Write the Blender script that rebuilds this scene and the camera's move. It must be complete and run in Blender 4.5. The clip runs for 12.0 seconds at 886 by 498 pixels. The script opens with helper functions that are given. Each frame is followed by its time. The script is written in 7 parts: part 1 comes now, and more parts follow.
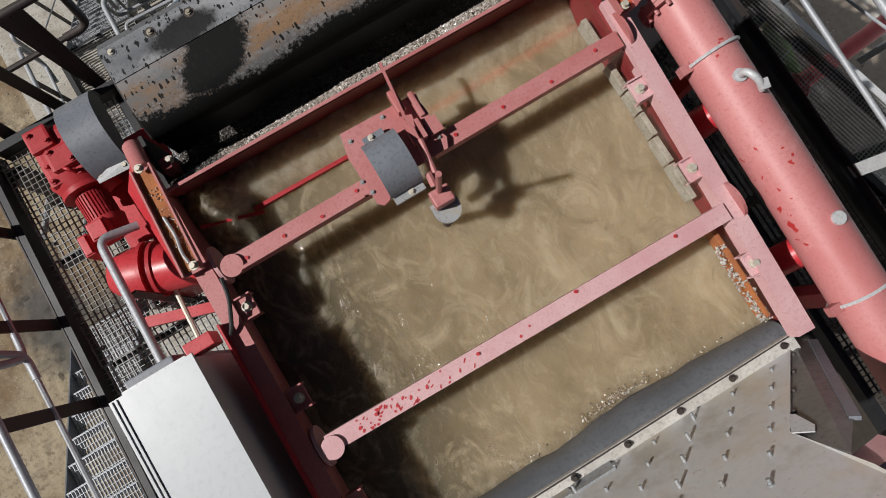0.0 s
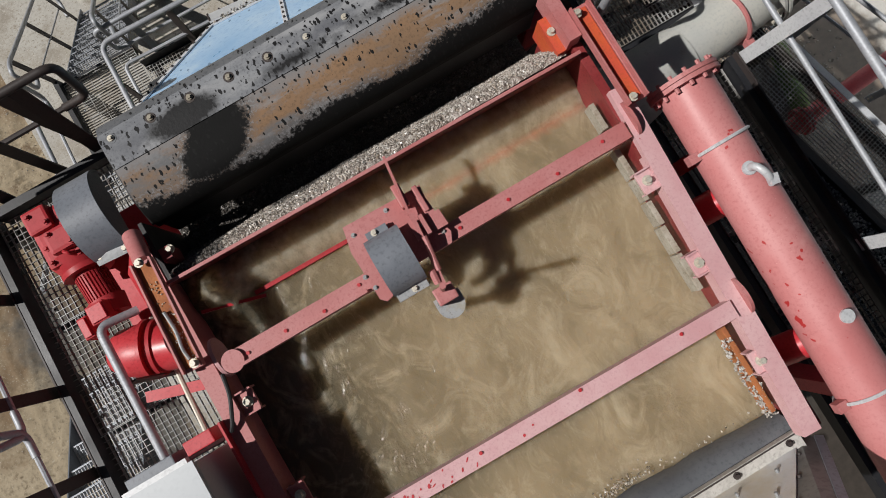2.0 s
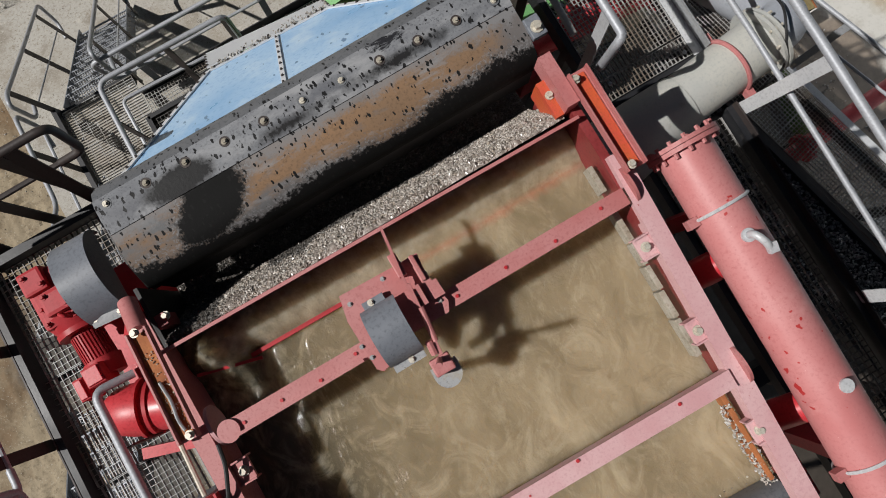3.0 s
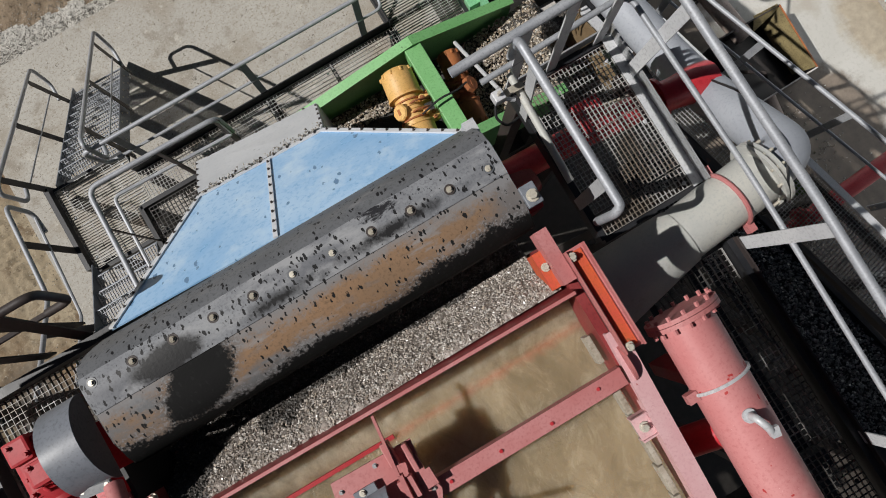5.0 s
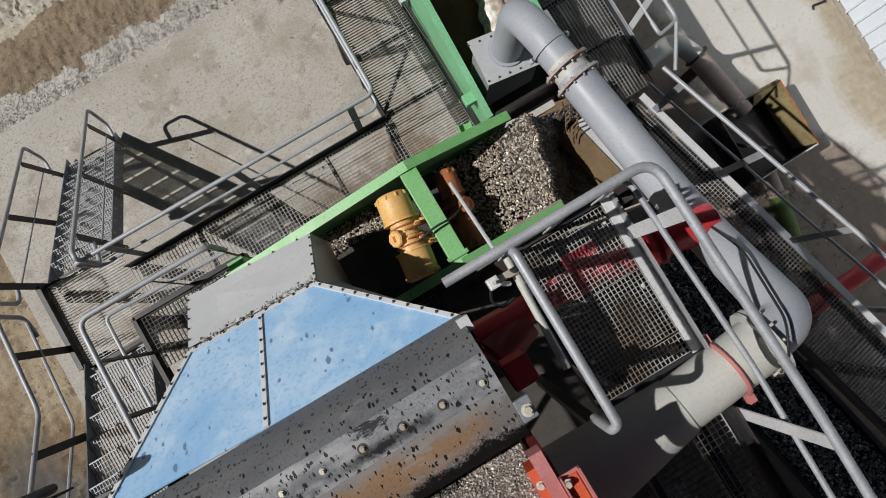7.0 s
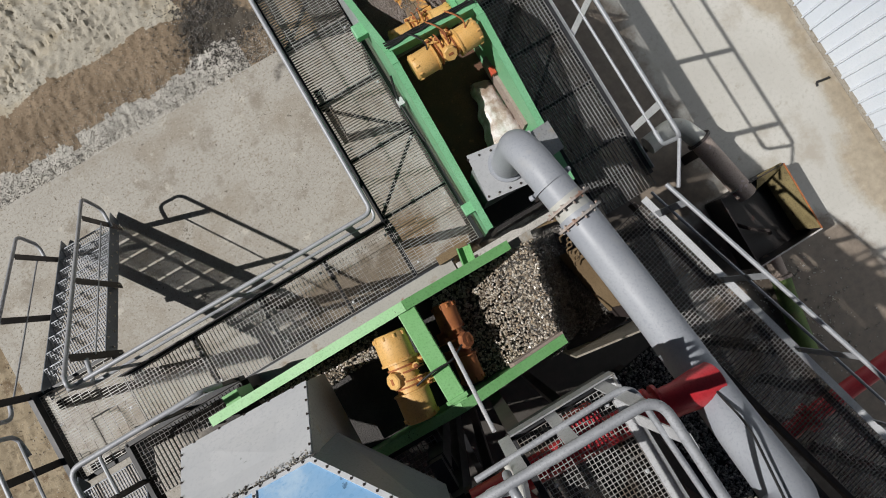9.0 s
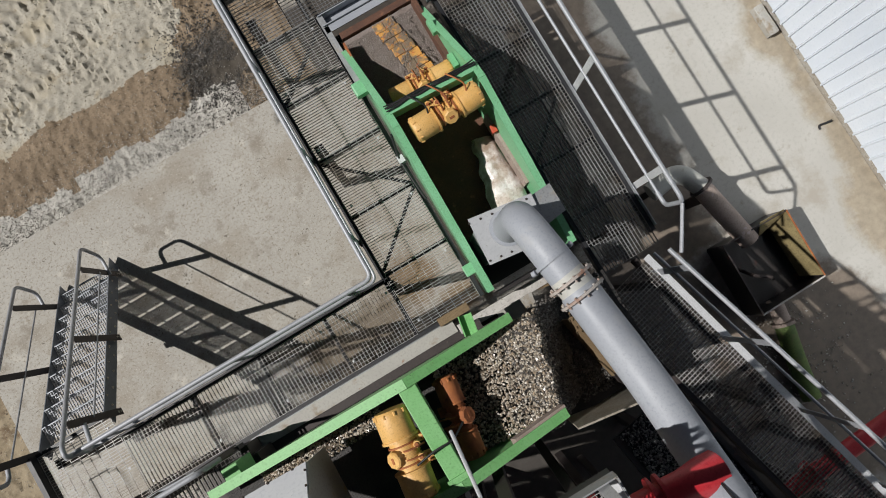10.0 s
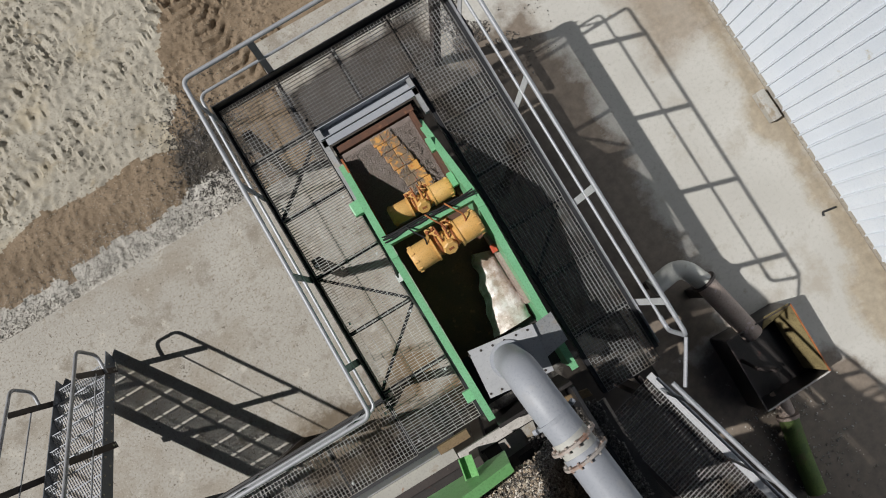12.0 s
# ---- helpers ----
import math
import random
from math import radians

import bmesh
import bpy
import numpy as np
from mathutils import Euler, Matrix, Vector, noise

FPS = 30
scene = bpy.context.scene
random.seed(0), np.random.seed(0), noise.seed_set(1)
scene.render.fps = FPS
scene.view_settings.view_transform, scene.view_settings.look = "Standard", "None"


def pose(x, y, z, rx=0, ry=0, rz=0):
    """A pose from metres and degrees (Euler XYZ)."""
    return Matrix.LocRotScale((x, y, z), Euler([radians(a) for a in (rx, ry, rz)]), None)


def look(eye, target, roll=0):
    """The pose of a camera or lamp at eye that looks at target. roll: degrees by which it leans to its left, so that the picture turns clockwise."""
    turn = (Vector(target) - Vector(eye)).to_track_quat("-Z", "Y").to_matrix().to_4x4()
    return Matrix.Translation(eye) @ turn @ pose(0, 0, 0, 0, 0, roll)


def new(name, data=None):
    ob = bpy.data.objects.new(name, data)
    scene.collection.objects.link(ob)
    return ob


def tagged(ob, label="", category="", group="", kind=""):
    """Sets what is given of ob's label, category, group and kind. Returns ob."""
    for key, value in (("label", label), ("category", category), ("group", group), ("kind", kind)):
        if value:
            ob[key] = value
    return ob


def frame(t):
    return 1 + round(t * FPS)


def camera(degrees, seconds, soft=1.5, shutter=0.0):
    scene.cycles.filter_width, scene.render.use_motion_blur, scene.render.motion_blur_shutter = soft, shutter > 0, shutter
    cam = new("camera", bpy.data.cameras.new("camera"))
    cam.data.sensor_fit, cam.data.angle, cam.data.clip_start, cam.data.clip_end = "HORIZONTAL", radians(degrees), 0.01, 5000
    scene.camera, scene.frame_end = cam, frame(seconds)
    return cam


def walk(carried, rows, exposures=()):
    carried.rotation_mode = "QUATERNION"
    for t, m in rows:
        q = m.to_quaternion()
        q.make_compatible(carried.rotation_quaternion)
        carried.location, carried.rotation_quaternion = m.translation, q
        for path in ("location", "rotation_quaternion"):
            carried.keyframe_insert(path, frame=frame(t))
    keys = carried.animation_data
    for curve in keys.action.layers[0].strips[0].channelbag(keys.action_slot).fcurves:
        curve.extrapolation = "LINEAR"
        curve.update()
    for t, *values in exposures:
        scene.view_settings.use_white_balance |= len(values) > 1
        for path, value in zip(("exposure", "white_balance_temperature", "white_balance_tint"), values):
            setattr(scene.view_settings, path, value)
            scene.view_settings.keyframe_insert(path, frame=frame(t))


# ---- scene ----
cam = camera(65.5, 12.0, soft=1.0)
PATH = [
    (0, (-0.124, -0.161, 11.218), (-0.006, 0.033, 9.231), 0.2),
    (0.5, (-0.06, -0.04, 11.222), (0.047, 0.137, 9.233), 0.5),
    (1, (0.008, 0.088, 11.227), (0.111, 0.259, 9.237), 0.2),
    (1.5, (0.084, 0.227, 11.231), (0.182, 0.392, 9.241), -0.0),
    (1.8, (0.138, 0.315, 11.233), (0.236, 0.48, 9.242), -0.0),
    (2, (0.177, 0.376, 11.234), (0.275, 0.54, 9.243), 0.2),
    (2.5, (0.277, 0.53, 11.242), (0.373, 0.692, 9.251), 0.0),
    (2.6, (0.299, 0.563, 11.243), (0.394, 0.728, 9.253), -0.6),
    (2.7, (0.323, 0.599, 11.244), (0.418, 0.76, 9.253), -0.1),
    (3, (0.401, 0.714, 11.248), (0.493, 0.872, 9.257), -0.4),
    (3.2, (0.455, 0.796, 11.249), (0.544, 0.949, 9.257), -0.4),
    (4.8, (0.91, 1.506, 11.246), (0.993, 1.653, 9.253), -1.4),
    (5, (0.967, 1.598, 11.246), (1.054, 1.747, 9.253), -0.5),
    (5.5, (1.116, 1.843, 11.25), (1.204, 1.988, 9.257), 0.4),
    (6, (1.287, 2.108, 11.254), (1.376, 2.254, 9.261), 0.8),
    (6.5, (1.457, 2.375, 11.258), (1.544, 2.517, 9.265), 0.8),
    (7, (1.639, 2.662, 11.261), (1.724, 2.803, 9.267), 0.4),
    (7.2, (1.711, 2.778, 11.26), (1.796, 2.917, 9.267), 0.6),
    (8.8, (2.269, 3.701, 11.236), (2.352, 3.839, 9.243), 0.6),
    (9, (2.337, 3.819, 11.235), (2.421, 3.958, 9.242), 0.4),
    (9.5, (2.511, 4.121, 11.232), (2.594, 4.259, 9.238), 0.2),
    (10, (2.691, 4.425, 11.232), (2.777, 4.57, 9.239), -0.1),
    (10.5, (2.878, 4.734, 11.234), (2.963, 4.879, 9.241), -0.3),
    (11, (3.069, 5.05, 11.234), (3.156, 5.198, 9.241), -0.5),
    (11.5, (3.26, 5.364, 11.234), (3.345, 5.51, 9.241), -0.3),
    (12, (3.45, 5.678, 11.235), (3.536, 5.825, 9.242), -0.7),
]
walk(cam, [(t, look(eye, target, roll)) for t, eye, target, roll in PATH], exposures=[(0, 0.0), (10, 0.0), (12, -0.06)])

# ---- light ----
SUN_WAY = Vector((0.84, -0.255, -1.0))
sun_data = bpy.data.lights.new("sun", "SUN")
sun_data.energy, sun_data.angle, sun_data.color = 4.2, radians(0.55), (1.0, 0.97, 0.935)
sun_lamp = new("sun", sun_data)
sun_lamp.matrix_world = look((-20, 10, 40), Vector((-20, 10, 40)) + SUN_WAY)
world = bpy.data.worlds.new("sky")
scene.world = world
world.use_nodes = True
wn = world.node_tree
sky = wn.nodes.new("ShaderNodeTexSky")
sky.sky_type, sky.sun_disc = "NISHITA", False
sky.sun_elevation, sky.sun_rotation = radians(48.7), math.atan2(-0.84, 0.255)
wn.nodes["Background"].inputs["Strength"].default_value = 0.011
wn.links.new(sky.outputs[0], wn.nodes["Background"].inputs["Color"])


# ---- materials ----
def ramp_node(nt, stops):
    r = nt.nodes.new("ShaderNodeValToRGB")
    els = r.color_ramp.elements
    while len(els) < len(stops):
        els.new(0.5)
    for e, (p, c) in zip(els, stops):
        e.position = p
        e.color = (*c, 1) if len(c) == 3 else c
    return r


def noise_node(nt, co, scale, detail=4.0, rough=0.55, stretch=None):
    n = nt.nodes.new("ShaderNodeTexNoise")
    n.inputs["Scale"].default_value = scale
    n.inputs["Detail"].default_value = detail
    n.inputs["Roughness"].default_value = rough
    if stretch:
        m = nt.nodes.new("ShaderNodeMapping")
        m.inputs["Scale"].default_value = stretch
        nt.links.new(co, m.inputs["Vector"])
        co = m.outputs[0]
    nt.links.new(co, n.inputs["Vector"])
    return n


def mix_node(nt, fac, a, b):
    m = nt.nodes.new("ShaderNodeMix")
    m.data_type = "RGBA"
    for sock, v in ((m.inputs[0], fac), (m.inputs[6], a), (m.inputs[7], b)):
        if isinstance(v, (int, float)):
            sock.default_value = v
        elif isinstance(v, tuple):
            sock.default_value = (*v, 1)
        else:
            nt.links.new(v, sock)
    return m.outputs[2]


def step_node(nt, value, lo, hi):
    m = nt.nodes.new("ShaderNodeMapRange")
    m.inputs[1].default_value, m.inputs[2].default_value = lo, hi
    nt.links.new(value, m.inputs[0])
    return m.outputs[0]


def surface(name, a, b, rough=0.6, metal=0.0, big=1.5, fine=40.0, bump=0.15, marks=(), jitter=0.0, spec=0.5, grain=0.25, stretch=None):
    """Two tones mixed in large patches, a fine grain, then marks: (kind, scale, low, high, colour)."""
    m = bpy.data.materials.new(name)
    m.use_nodes = True
    nt = m.node_tree
    p = nt.nodes["Principled BSDF"]
    co = nt.nodes.new("ShaderNodeTexCoord").outputs["Object"]
    large = noise_node(nt, co, big, 5, 0.6, stretch)
    small = noise_node(nt, co, fine, 3, 0.6)
    col = mix_node(nt, step_node(nt, large.outputs[0], 0.35, 0.65), a, b)
    dark = tuple(c * (1 - grain) for c in a)
    col = mix_node(nt, step_node(nt, small.outputs[0], 0.5, 0.75), col, dark)
    ro = step_node(nt, large.outputs[0], 0.2, 0.8)
    for kind, scale, lo, hi, c in marks:
        if kind == "spots":
            v = nt.nodes.new("ShaderNodeTexVoronoi")
            v.inputs["Scale"].default_value = scale
            wob = noise_node(nt, co, scale * 0.8, 2)
            vm = nt.nodes.new("ShaderNodeMix")
            vm.data_type = "VECTOR"
            vm.inputs[0].default_value = 0.12
            nt.links.new(co, vm.inputs[4])
            nt.links.new(wob.outputs["Color"], vm.inputs[5])
            nt.links.new(vm.outputs[1], v.inputs["Vector"])
            gate = noise_node(nt, co, scale * 0.22, 2)
            d = nt.nodes.new("ShaderNodeMath")
            d.operation = "SUBTRACT"
            nt.links.new(gate.outputs[0], d.inputs[0])
            nt.links.new(v.outputs["Distance"], d.inputs[1])
            f = step_node(nt, d.outputs[0], lo, hi)
        else:
            f = step_node(nt, noise_node(nt, co, scale, 6, 0.65, stretch).outputs[0], lo, hi)
        col = mix_node(nt, f, col, c)
    if jitter:
        oi = nt.nodes.new("ShaderNodeObjectInfo")
        h = nt.nodes.new("ShaderNodeHueSaturation")
        mr = nt.nodes.new("ShaderNodeMapRange")
        mr.inputs[3].default_value, mr.inputs[4].default_value = 1 - jitter, 1 + jitter
        nt.links.new(oi.outputs["Random"], mr.inputs[0])
        nt.links.new(mr.outputs[0], h.inputs["Value"])
        nt.links.new(col, h.inputs["Color"])
        col = h.outputs[0]
    nt.links.new(col, p.inputs["Base Color"])
    rr = nt.nodes.new("ShaderNodeMapRange")
    rr.inputs[3].default_value, rr.inputs[4].default_value = max(rough - 0.12, 0.03), min(rough + 0.12, 1)
    nt.links.new(ro, rr.inputs[0])
    nt.links.new(rr.outputs[0], p.inputs["Roughness"])
    p.inputs["Metallic"].default_value = metal
    p.inputs["Specular IOR Level"].default_value = spec
    if bump:
        bn = nt.nodes.new("ShaderNodeBump")
        bn.inputs["Strength"].default_value = bump
        bn.inputs["Distance"].default_value = 0.01
        nt.links.new(small.outputs[0], bn.inputs["Height"])
        nt.links.new(bn.outputs[0], p.inputs["Normal"])
    return m


def calc(nt, op, a, b=0.0):
    """One sum on two values, each a number or a socket."""
    m = nt.nodes.new("ShaderNodeMath")
    m.operation = op
    for k, v in enumerate((a, b)):
        if isinstance(v, (int, float)):
            m.inputs[k].default_value = v
        else:
            nt.links.new(v, m.inputs[k])
    return m.outputs[0]


def wobble(nt, co, parts):
    """Noise about zero: a sum of (scale, size)."""
    out = None
    for scale, size in parts:
        n = calc(nt, "MULTIPLY", calc(nt, "SUBTRACT", noise_node(nt, co, scale, 3, 0.6).outputs[0], 0.5), size)
        out = n if out is None else calc(nt, "ADD", out, n)
    return out


def soft_tint(m, areas, colour, soft=0.15, ragged=((0.9, 1.2), (4.0, 0.5), (18.0, 0.25)), most=1.0, rough=None):
    """A soft-edged tint over a material, for stains and painted shade: areas are boxes (x0, x1, y0, y1) or ovals (x, y,
    rx, ry, 'o').
    """
    nt = m.node_tree
    p = nt.nodes["Principled BSDF"]
    co = nt.nodes.new("ShaderNodeTexCoord").outputs["Object"]
    sep = nt.nodes.new("ShaderNodeSeparateXYZ")
    nt.links.new(co, sep.inputs[0])
    X, Y = sep.outputs[0], sep.outputs[1]
    near = None
    for a in areas:
        if a[-1] == "o":
            u = calc(nt, "DIVIDE", calc(nt, "SUBTRACT", X, a[0]), a[2])
            v = calc(nt, "DIVIDE", calc(nt, "SUBTRACT", Y, a[1]), a[3])
            d = calc(nt, "SUBTRACT", calc(nt, "SQRT", calc(nt, "ADD", calc(nt, "MULTIPLY", u, u), calc(nt, "MULTIPLY", v, v))), 1.0)
            d = calc(nt, "MULTIPLY", d, min(a[2], a[3]))
        else:
            u = calc(nt, "SUBTRACT", calc(nt, "ABSOLUTE", calc(nt, "SUBTRACT", X, (a[0] + a[1]) / 2)), (a[1] - a[0]) / 2)
            v = calc(nt, "SUBTRACT", calc(nt, "ABSOLUTE", calc(nt, "SUBTRACT", Y, (a[2] + a[3]) / 2)), (a[3] - a[2]) / 2)
            d = calc(nt, "MAXIMUM", u, v)
        near = d if near is None else calc(nt, "MINIMUM", near, d)
    f = step_node(nt, calc(nt, "ADD", near, wobble(nt, co, ragged)), soft, -soft)
    f = calc(nt, "MULTIPLY", f, most)
    old = p.inputs["Base Color"].links[0].from_socket
    tone = mix_node(nt, step_node(nt, noise_node(nt, co, 7, 4, 0.65).outputs[0], 0.35, 0.70), colour, tuple(c * 1.45 for c in colour))
    nt.links.new(mix_node(nt, f, old, tone), p.inputs["Base Color"])
    if rough is not None:
        old = p.inputs["Roughness"].links[0].from_socket
        r = nt.nodes.new("ShaderNodeMix")
        nt.links.new(f, r.inputs[0])
        nt.links.new(old, r.inputs[2])
        r.inputs[3].default_value = rough
        nt.links.new(r.outputs[0], p.inputs["Roughness"])
    return m


RED = surface("faded_red_paint", (0.42, 0.134, 0.13), (0.485, 0.208, 0.205), 0.55, big=2.2, fine=60, bump=0.08, grain=0.12,
              marks=(("patch", 24, 0.72, 0.75, (0.26, 0.02, 0.02)), ("patch", 9, 0.70, 0.80, (0.34, 0.09, 0.055))))
RED_PIPE = surface("weathered_red_pipe_paint", (0.49, 0.168, 0.166), (0.54, 0.232, 0.228), 0.50, big=1.3, fine=50, bump=0.05, grain=0.08,
                   marks=(("patch", 2.2, 0.58, 0.78, (0.64, 0.33, 0.31)), ("patch", 20, 0.73, 0.76, (0.36, 0.03, 0.03)), ("spots", 13, 0.40, 0.43, (0.40, 0.03, 0.03)), ("patch", 60, 0.68, 0.72, (0.66, 0.38, 0.36))))
RED_PALE = surface("sun_bleached_red_paint", (0.57, 0.31, 0.325), (0.63, 0.40, 0.41), 0.55, big=3, fine=60, bump=0.08, grain=0.08,
                   marks=(("patch", 26, 0.69, 0.72, (0.36, 0.05, 0.05)),))
RED_DEEP = surface("glossy_red_paint", (0.46, 0.025, 0.035), (0.52, 0.05, 0.06), 0.38, big=3, fine=50, bump=0.05,
                   marks=(("patch", 14, 0.7, 0.78, (0.30, 0.02, 0.02)),))
ORANGE = surface("orange_red_primer", (0.56, 0.10, 0.03), (0.52, 0.06, 0.045), 0.55, big=4, fine=60, bump=0.12,
                 marks=(("patch", 18, 0.6, 0.7, (0.30, 0.09, 0.03)),))
GREEN = surface("leaf_green_paint", (0.165, 0.42, 0.145), (0.22, 0.48, 0.20), 0.45, big=2, fine=50, bump=0.05,
                marks=(("patch", 7, 0.68, 0.76, (0.16, 0.20, 0.07)), ("spots", 30, 0.44, 0.5, (0.06, 0.12, 0.04))))
GREEN_SEA = surface("sea_green_paint", (0.17, 0.45, 0.23), (0.22, 0.51, 0.29), 0.45, big=2, fine=50, bump=0.05,
                    marks=(("patch", 6, 0.70, 0.78, (0.30, 0.30, 0.08)), ("spots", 34, 0.44, 0.5, (0.08, 0.16, 0.07))))
YELLOW = surface("ochre_yellow_paint", (0.67, 0.385, 0.115), (0.74, 0.46, 0.17), 0.5, big=5, fine=60, bump=0.08,
                 marks=(("patch", 13, 0.64, 0.74, (0.36, 0.15, 0.04)),))
RUST = surface("rusty_orange_steel", (0.42, 0.15, 0.045), (0.26, 0.085, 0.035), 0.8, big=6, fine=60, bump=0.25,
               marks=(("patch", 12, 0.6, 0.72, (0.12, 0.05, 0.03)),))
RUST_DARK = surface("dark_brown_rust", (0.085, 0.042, 0.028), (0.14, 0.065, 0.04), 0.8, big=5, fine=50, bump=0.25,
                    marks=(("patch", 12, 0.60, 0.70, (0.24, 0.11, 0.06)),))
BLUE = surface("pale_blue_film", (0.22, 0.44, 0.72), (0.42, 0.60, 0.80), 0.33, big=1.1, fine=30, bump=0.03, grain=0.08,
               marks=(("patch", 2.4, 0.54, 0.72, (0.52, 0.67, 0.82)), ("patch", 4.5, 0.68, 0.715, (0.10, 0.20, 0.33)), ("patch", 11, 0.70, 0.73, (0.12, 0.24, 0.38))))
PANEL = surface("light_grey_sheet", (0.56, 0.585, 0.62), (0.64, 0.655, 0.68), 0.42, big=1.3, fine=30, bump=0.03, grain=0.06,
                marks=(("patch", 6, 0.66, 0.70, (0.30, 0.33, 0.33)), ("patch", 2.2, 0.62, 0.74, (0.48, 0.48, 0.46)), ("patch", 40, 0.68, 0.72, (0.38, 0.38, 0.36))))
CABINET = surface("white_cabinet_paint", (0.37, 0.395, 0.42), (0.41, 0.435, 0.455), 0.42, big=0.8, fine=30, bump=0.02, grain=0.05,
                  marks=(("patch", 12, 0.72, 0.76, (0.34, 0.33, 0.31)),))
TUBE = surface("galvanised_tube", (0.34, 0.355, 0.385), (0.43, 0.445, 0.47), 0.55, 0.3, big=5, fine=70, bump=0.06,
               marks=(("patch", 22, 0.62, 0.72, (0.26, 0.26, 0.27)),))
BAR = surface("galvanised_bars", (0.38, 0.38, 0.375), (0.48, 0.48, 0.465), 0.5, 0.25, big=1.2, fine=40, bump=0.05,
              marks=(("patch", 1.6, 0.50, 0.62, (0.21, 0.175, 0.14)), ("patch", 9, 0.60, 0.68, (0.12, 0.10, 0.08))))
DARK = surface("dark_brown_steel", (0.034, 0.026, 0.025), (0.050, 0.038, 0.034), 0.6, big=2, fine=50, bump=0.08,
               marks=(("patch", 10, 0.66, 0.74, (0.09, 0.07, 0.055)),))
BEAM = surface("blackened_steel", (0.012, 0.013, 0.016), (0.022, 0.022, 0.025), 0.5, big=2, fine=50, bump=0.08,
               marks=(("patch", 9, 0.66, 0.74, (0.06, 0.055, 0.05)),))
BAR_MID = surface("weathered_grey_bars", (0.24, 0.245, 0.25), (0.34, 0.345, 0.34), 0.5, 0.25, big=1.2, fine=40, bump=0.05,
                  marks=(("patch", 1.6, 0.50, 0.62, (0.15, 0.13, 0.11)), ("patch", 9, 0.60, 0.68, (0.08, 0.07, 0.06))))
STRINGER = surface("dark_blue_grey_steel", (0.15, 0.17, 0.20), (0.20, 0.22, 0.25), 0.5, 0.2, big=3, fine=50, bump=0.05,
                   marks=(("patch", 12, 0.64, 0.74, (0.09, 0.09, 0.095)),))
STEEL = surface("grey_steel_plate", (0.30, 0.31, 0.32), (0.38, 0.39, 0.40), 0.5, 0.3, big=2.0, fine=40, bump=0.08,
                marks=(("patch", 4, 0.58, 0.72, (0.36, 0.30, 0.20)), ("spots", 30, 0.42, 0.5, (0.2, 0.19, 0.18))))
BRACKET = surface("pale_galvanised_plate", (0.52, 0.53, 0.55), (0.60, 0.61, 0.62), 0.5, 0.15, big=3, fine=50, bump=0.06,
                  marks=(("patch", 14, 0.66, 0.76, (0.36, 0.35, 0.33)),))
PIPE = surface("grey_pipe_paint", (0.295, 0.315, 0.355), (0.345, 0.365, 0.40), 0.5, big=1.3, fine=40, bump=0.03, grain=0.08,
               marks=(("patch", 4, 0.66, 0.78, (0.25, 0.255, 0.265)), ("patch", 30, 0.66, 0.72, (0.42, 0.43, 0.44)), ("patch", 1.6, 0.60, 0.74, (0.37, 0.375, 0.385))))
PIPE_DUST = surface("dusty_grey_pipe", (0.40, 0.41, 0.395), (0.50, 0.49, 0.44), 0.55, big=1.6, fine=50, bump=0.03, grain=0.06,
                    marks=(("patch", 5, 0.6, 0.75, (0.30, 0.27, 0.22)),))
RUBBER = surface("grey_rubber", (0.105, 0.11, 0.12), (0.16, 0.165, 0.175), 0.55, big=2.5, fine=50, bump=0.06, spec=0.25, stretch=(0.5, 1, 1),
                 marks=(("patch", 3.0, 0.62, 0.72, (0.20, 0.205, 0.215)),))
RUBBER_WORN = surface("stained_rubber_apron", (0.205, 0.135, 0.085), (0.29, 0.175, 0.10), 0.70, big=1.3, fine=60, bump=0.12, spec=0.15, stretch=(0.4, 1.3, 1.3),
                      marks=(("patch", 2.2, 0.47, 0.56, (0.145, 0.145, 0.148)), ("patch", 7, 0.56, 0.70, (0.25, 0.245, 0.245)), ("patch", 3.5, 0.60, 0.72, (0.31, 0.17, 0.085))))
# darker red for the right wall, dividing plate, corner plate and drum
RED_DARK = surface("dark_red_paint", (0.19, 0.022, 0.024), (0.26, 0.04, 0.04), 0.45, big=3, fine=50, bump=0.08,
                  marks=(("patch", 12, 0.68, 0.76, (0.09, 0.03, 0.02)),))
RED_MID = surface("machine_red_paint", (0.37, 0.024, 0.031), (0.43, 0.042, 0.05), 0.5, spec=0.3, big=3, fine=50, bump=0.06, grain=0.12,
                  marks=(("patch", 16, 0.70, 0.76, (0.24, 0.03, 0.03)),))
RUBBER_LIP = surface("smooth_grey_rubber", (0.085, 0.09, 0.10), (0.16, 0.168, 0.18), 0.4, big=1.2, fine=40, bump=0.03, grain=0.1, stretch=(0.6, 1, 1),
                     marks=(("patch", 5, 0.68, 0.76, (0.30, 0.27, 0.23)),))
RUBBER_EDGE = surface("wet_rubber_band", (0.14, 0.145, 0.16), (0.25, 0.26, 0.275), 0.5, big=3.5, fine=60, bump=0.1, spec=0.25, stretch=(0.4, 1, 1),
                      marks=(("patch", 6, 0.46, 0.62, (0.31, 0.315, 0.325)), ("patch", 4.5, 0.65, 0.68, (0.02, 0.02, 0.024))))
BLACK = surface("black_rubber", (0.012, 0.012, 0.013), (0.02, 0.02, 0.021), 0.6, big=3, fine=60, bump=0.1)
GUARD = surface("slate_grey_cover", (0.15, 0.165, 0.19), (0.19, 0.205, 0.235), 0.45, big=3, fine=50, bump=0.04,
                marks=(("spots", 40, 0.46, 0.5, (0.06, 0.06, 0.06)),))
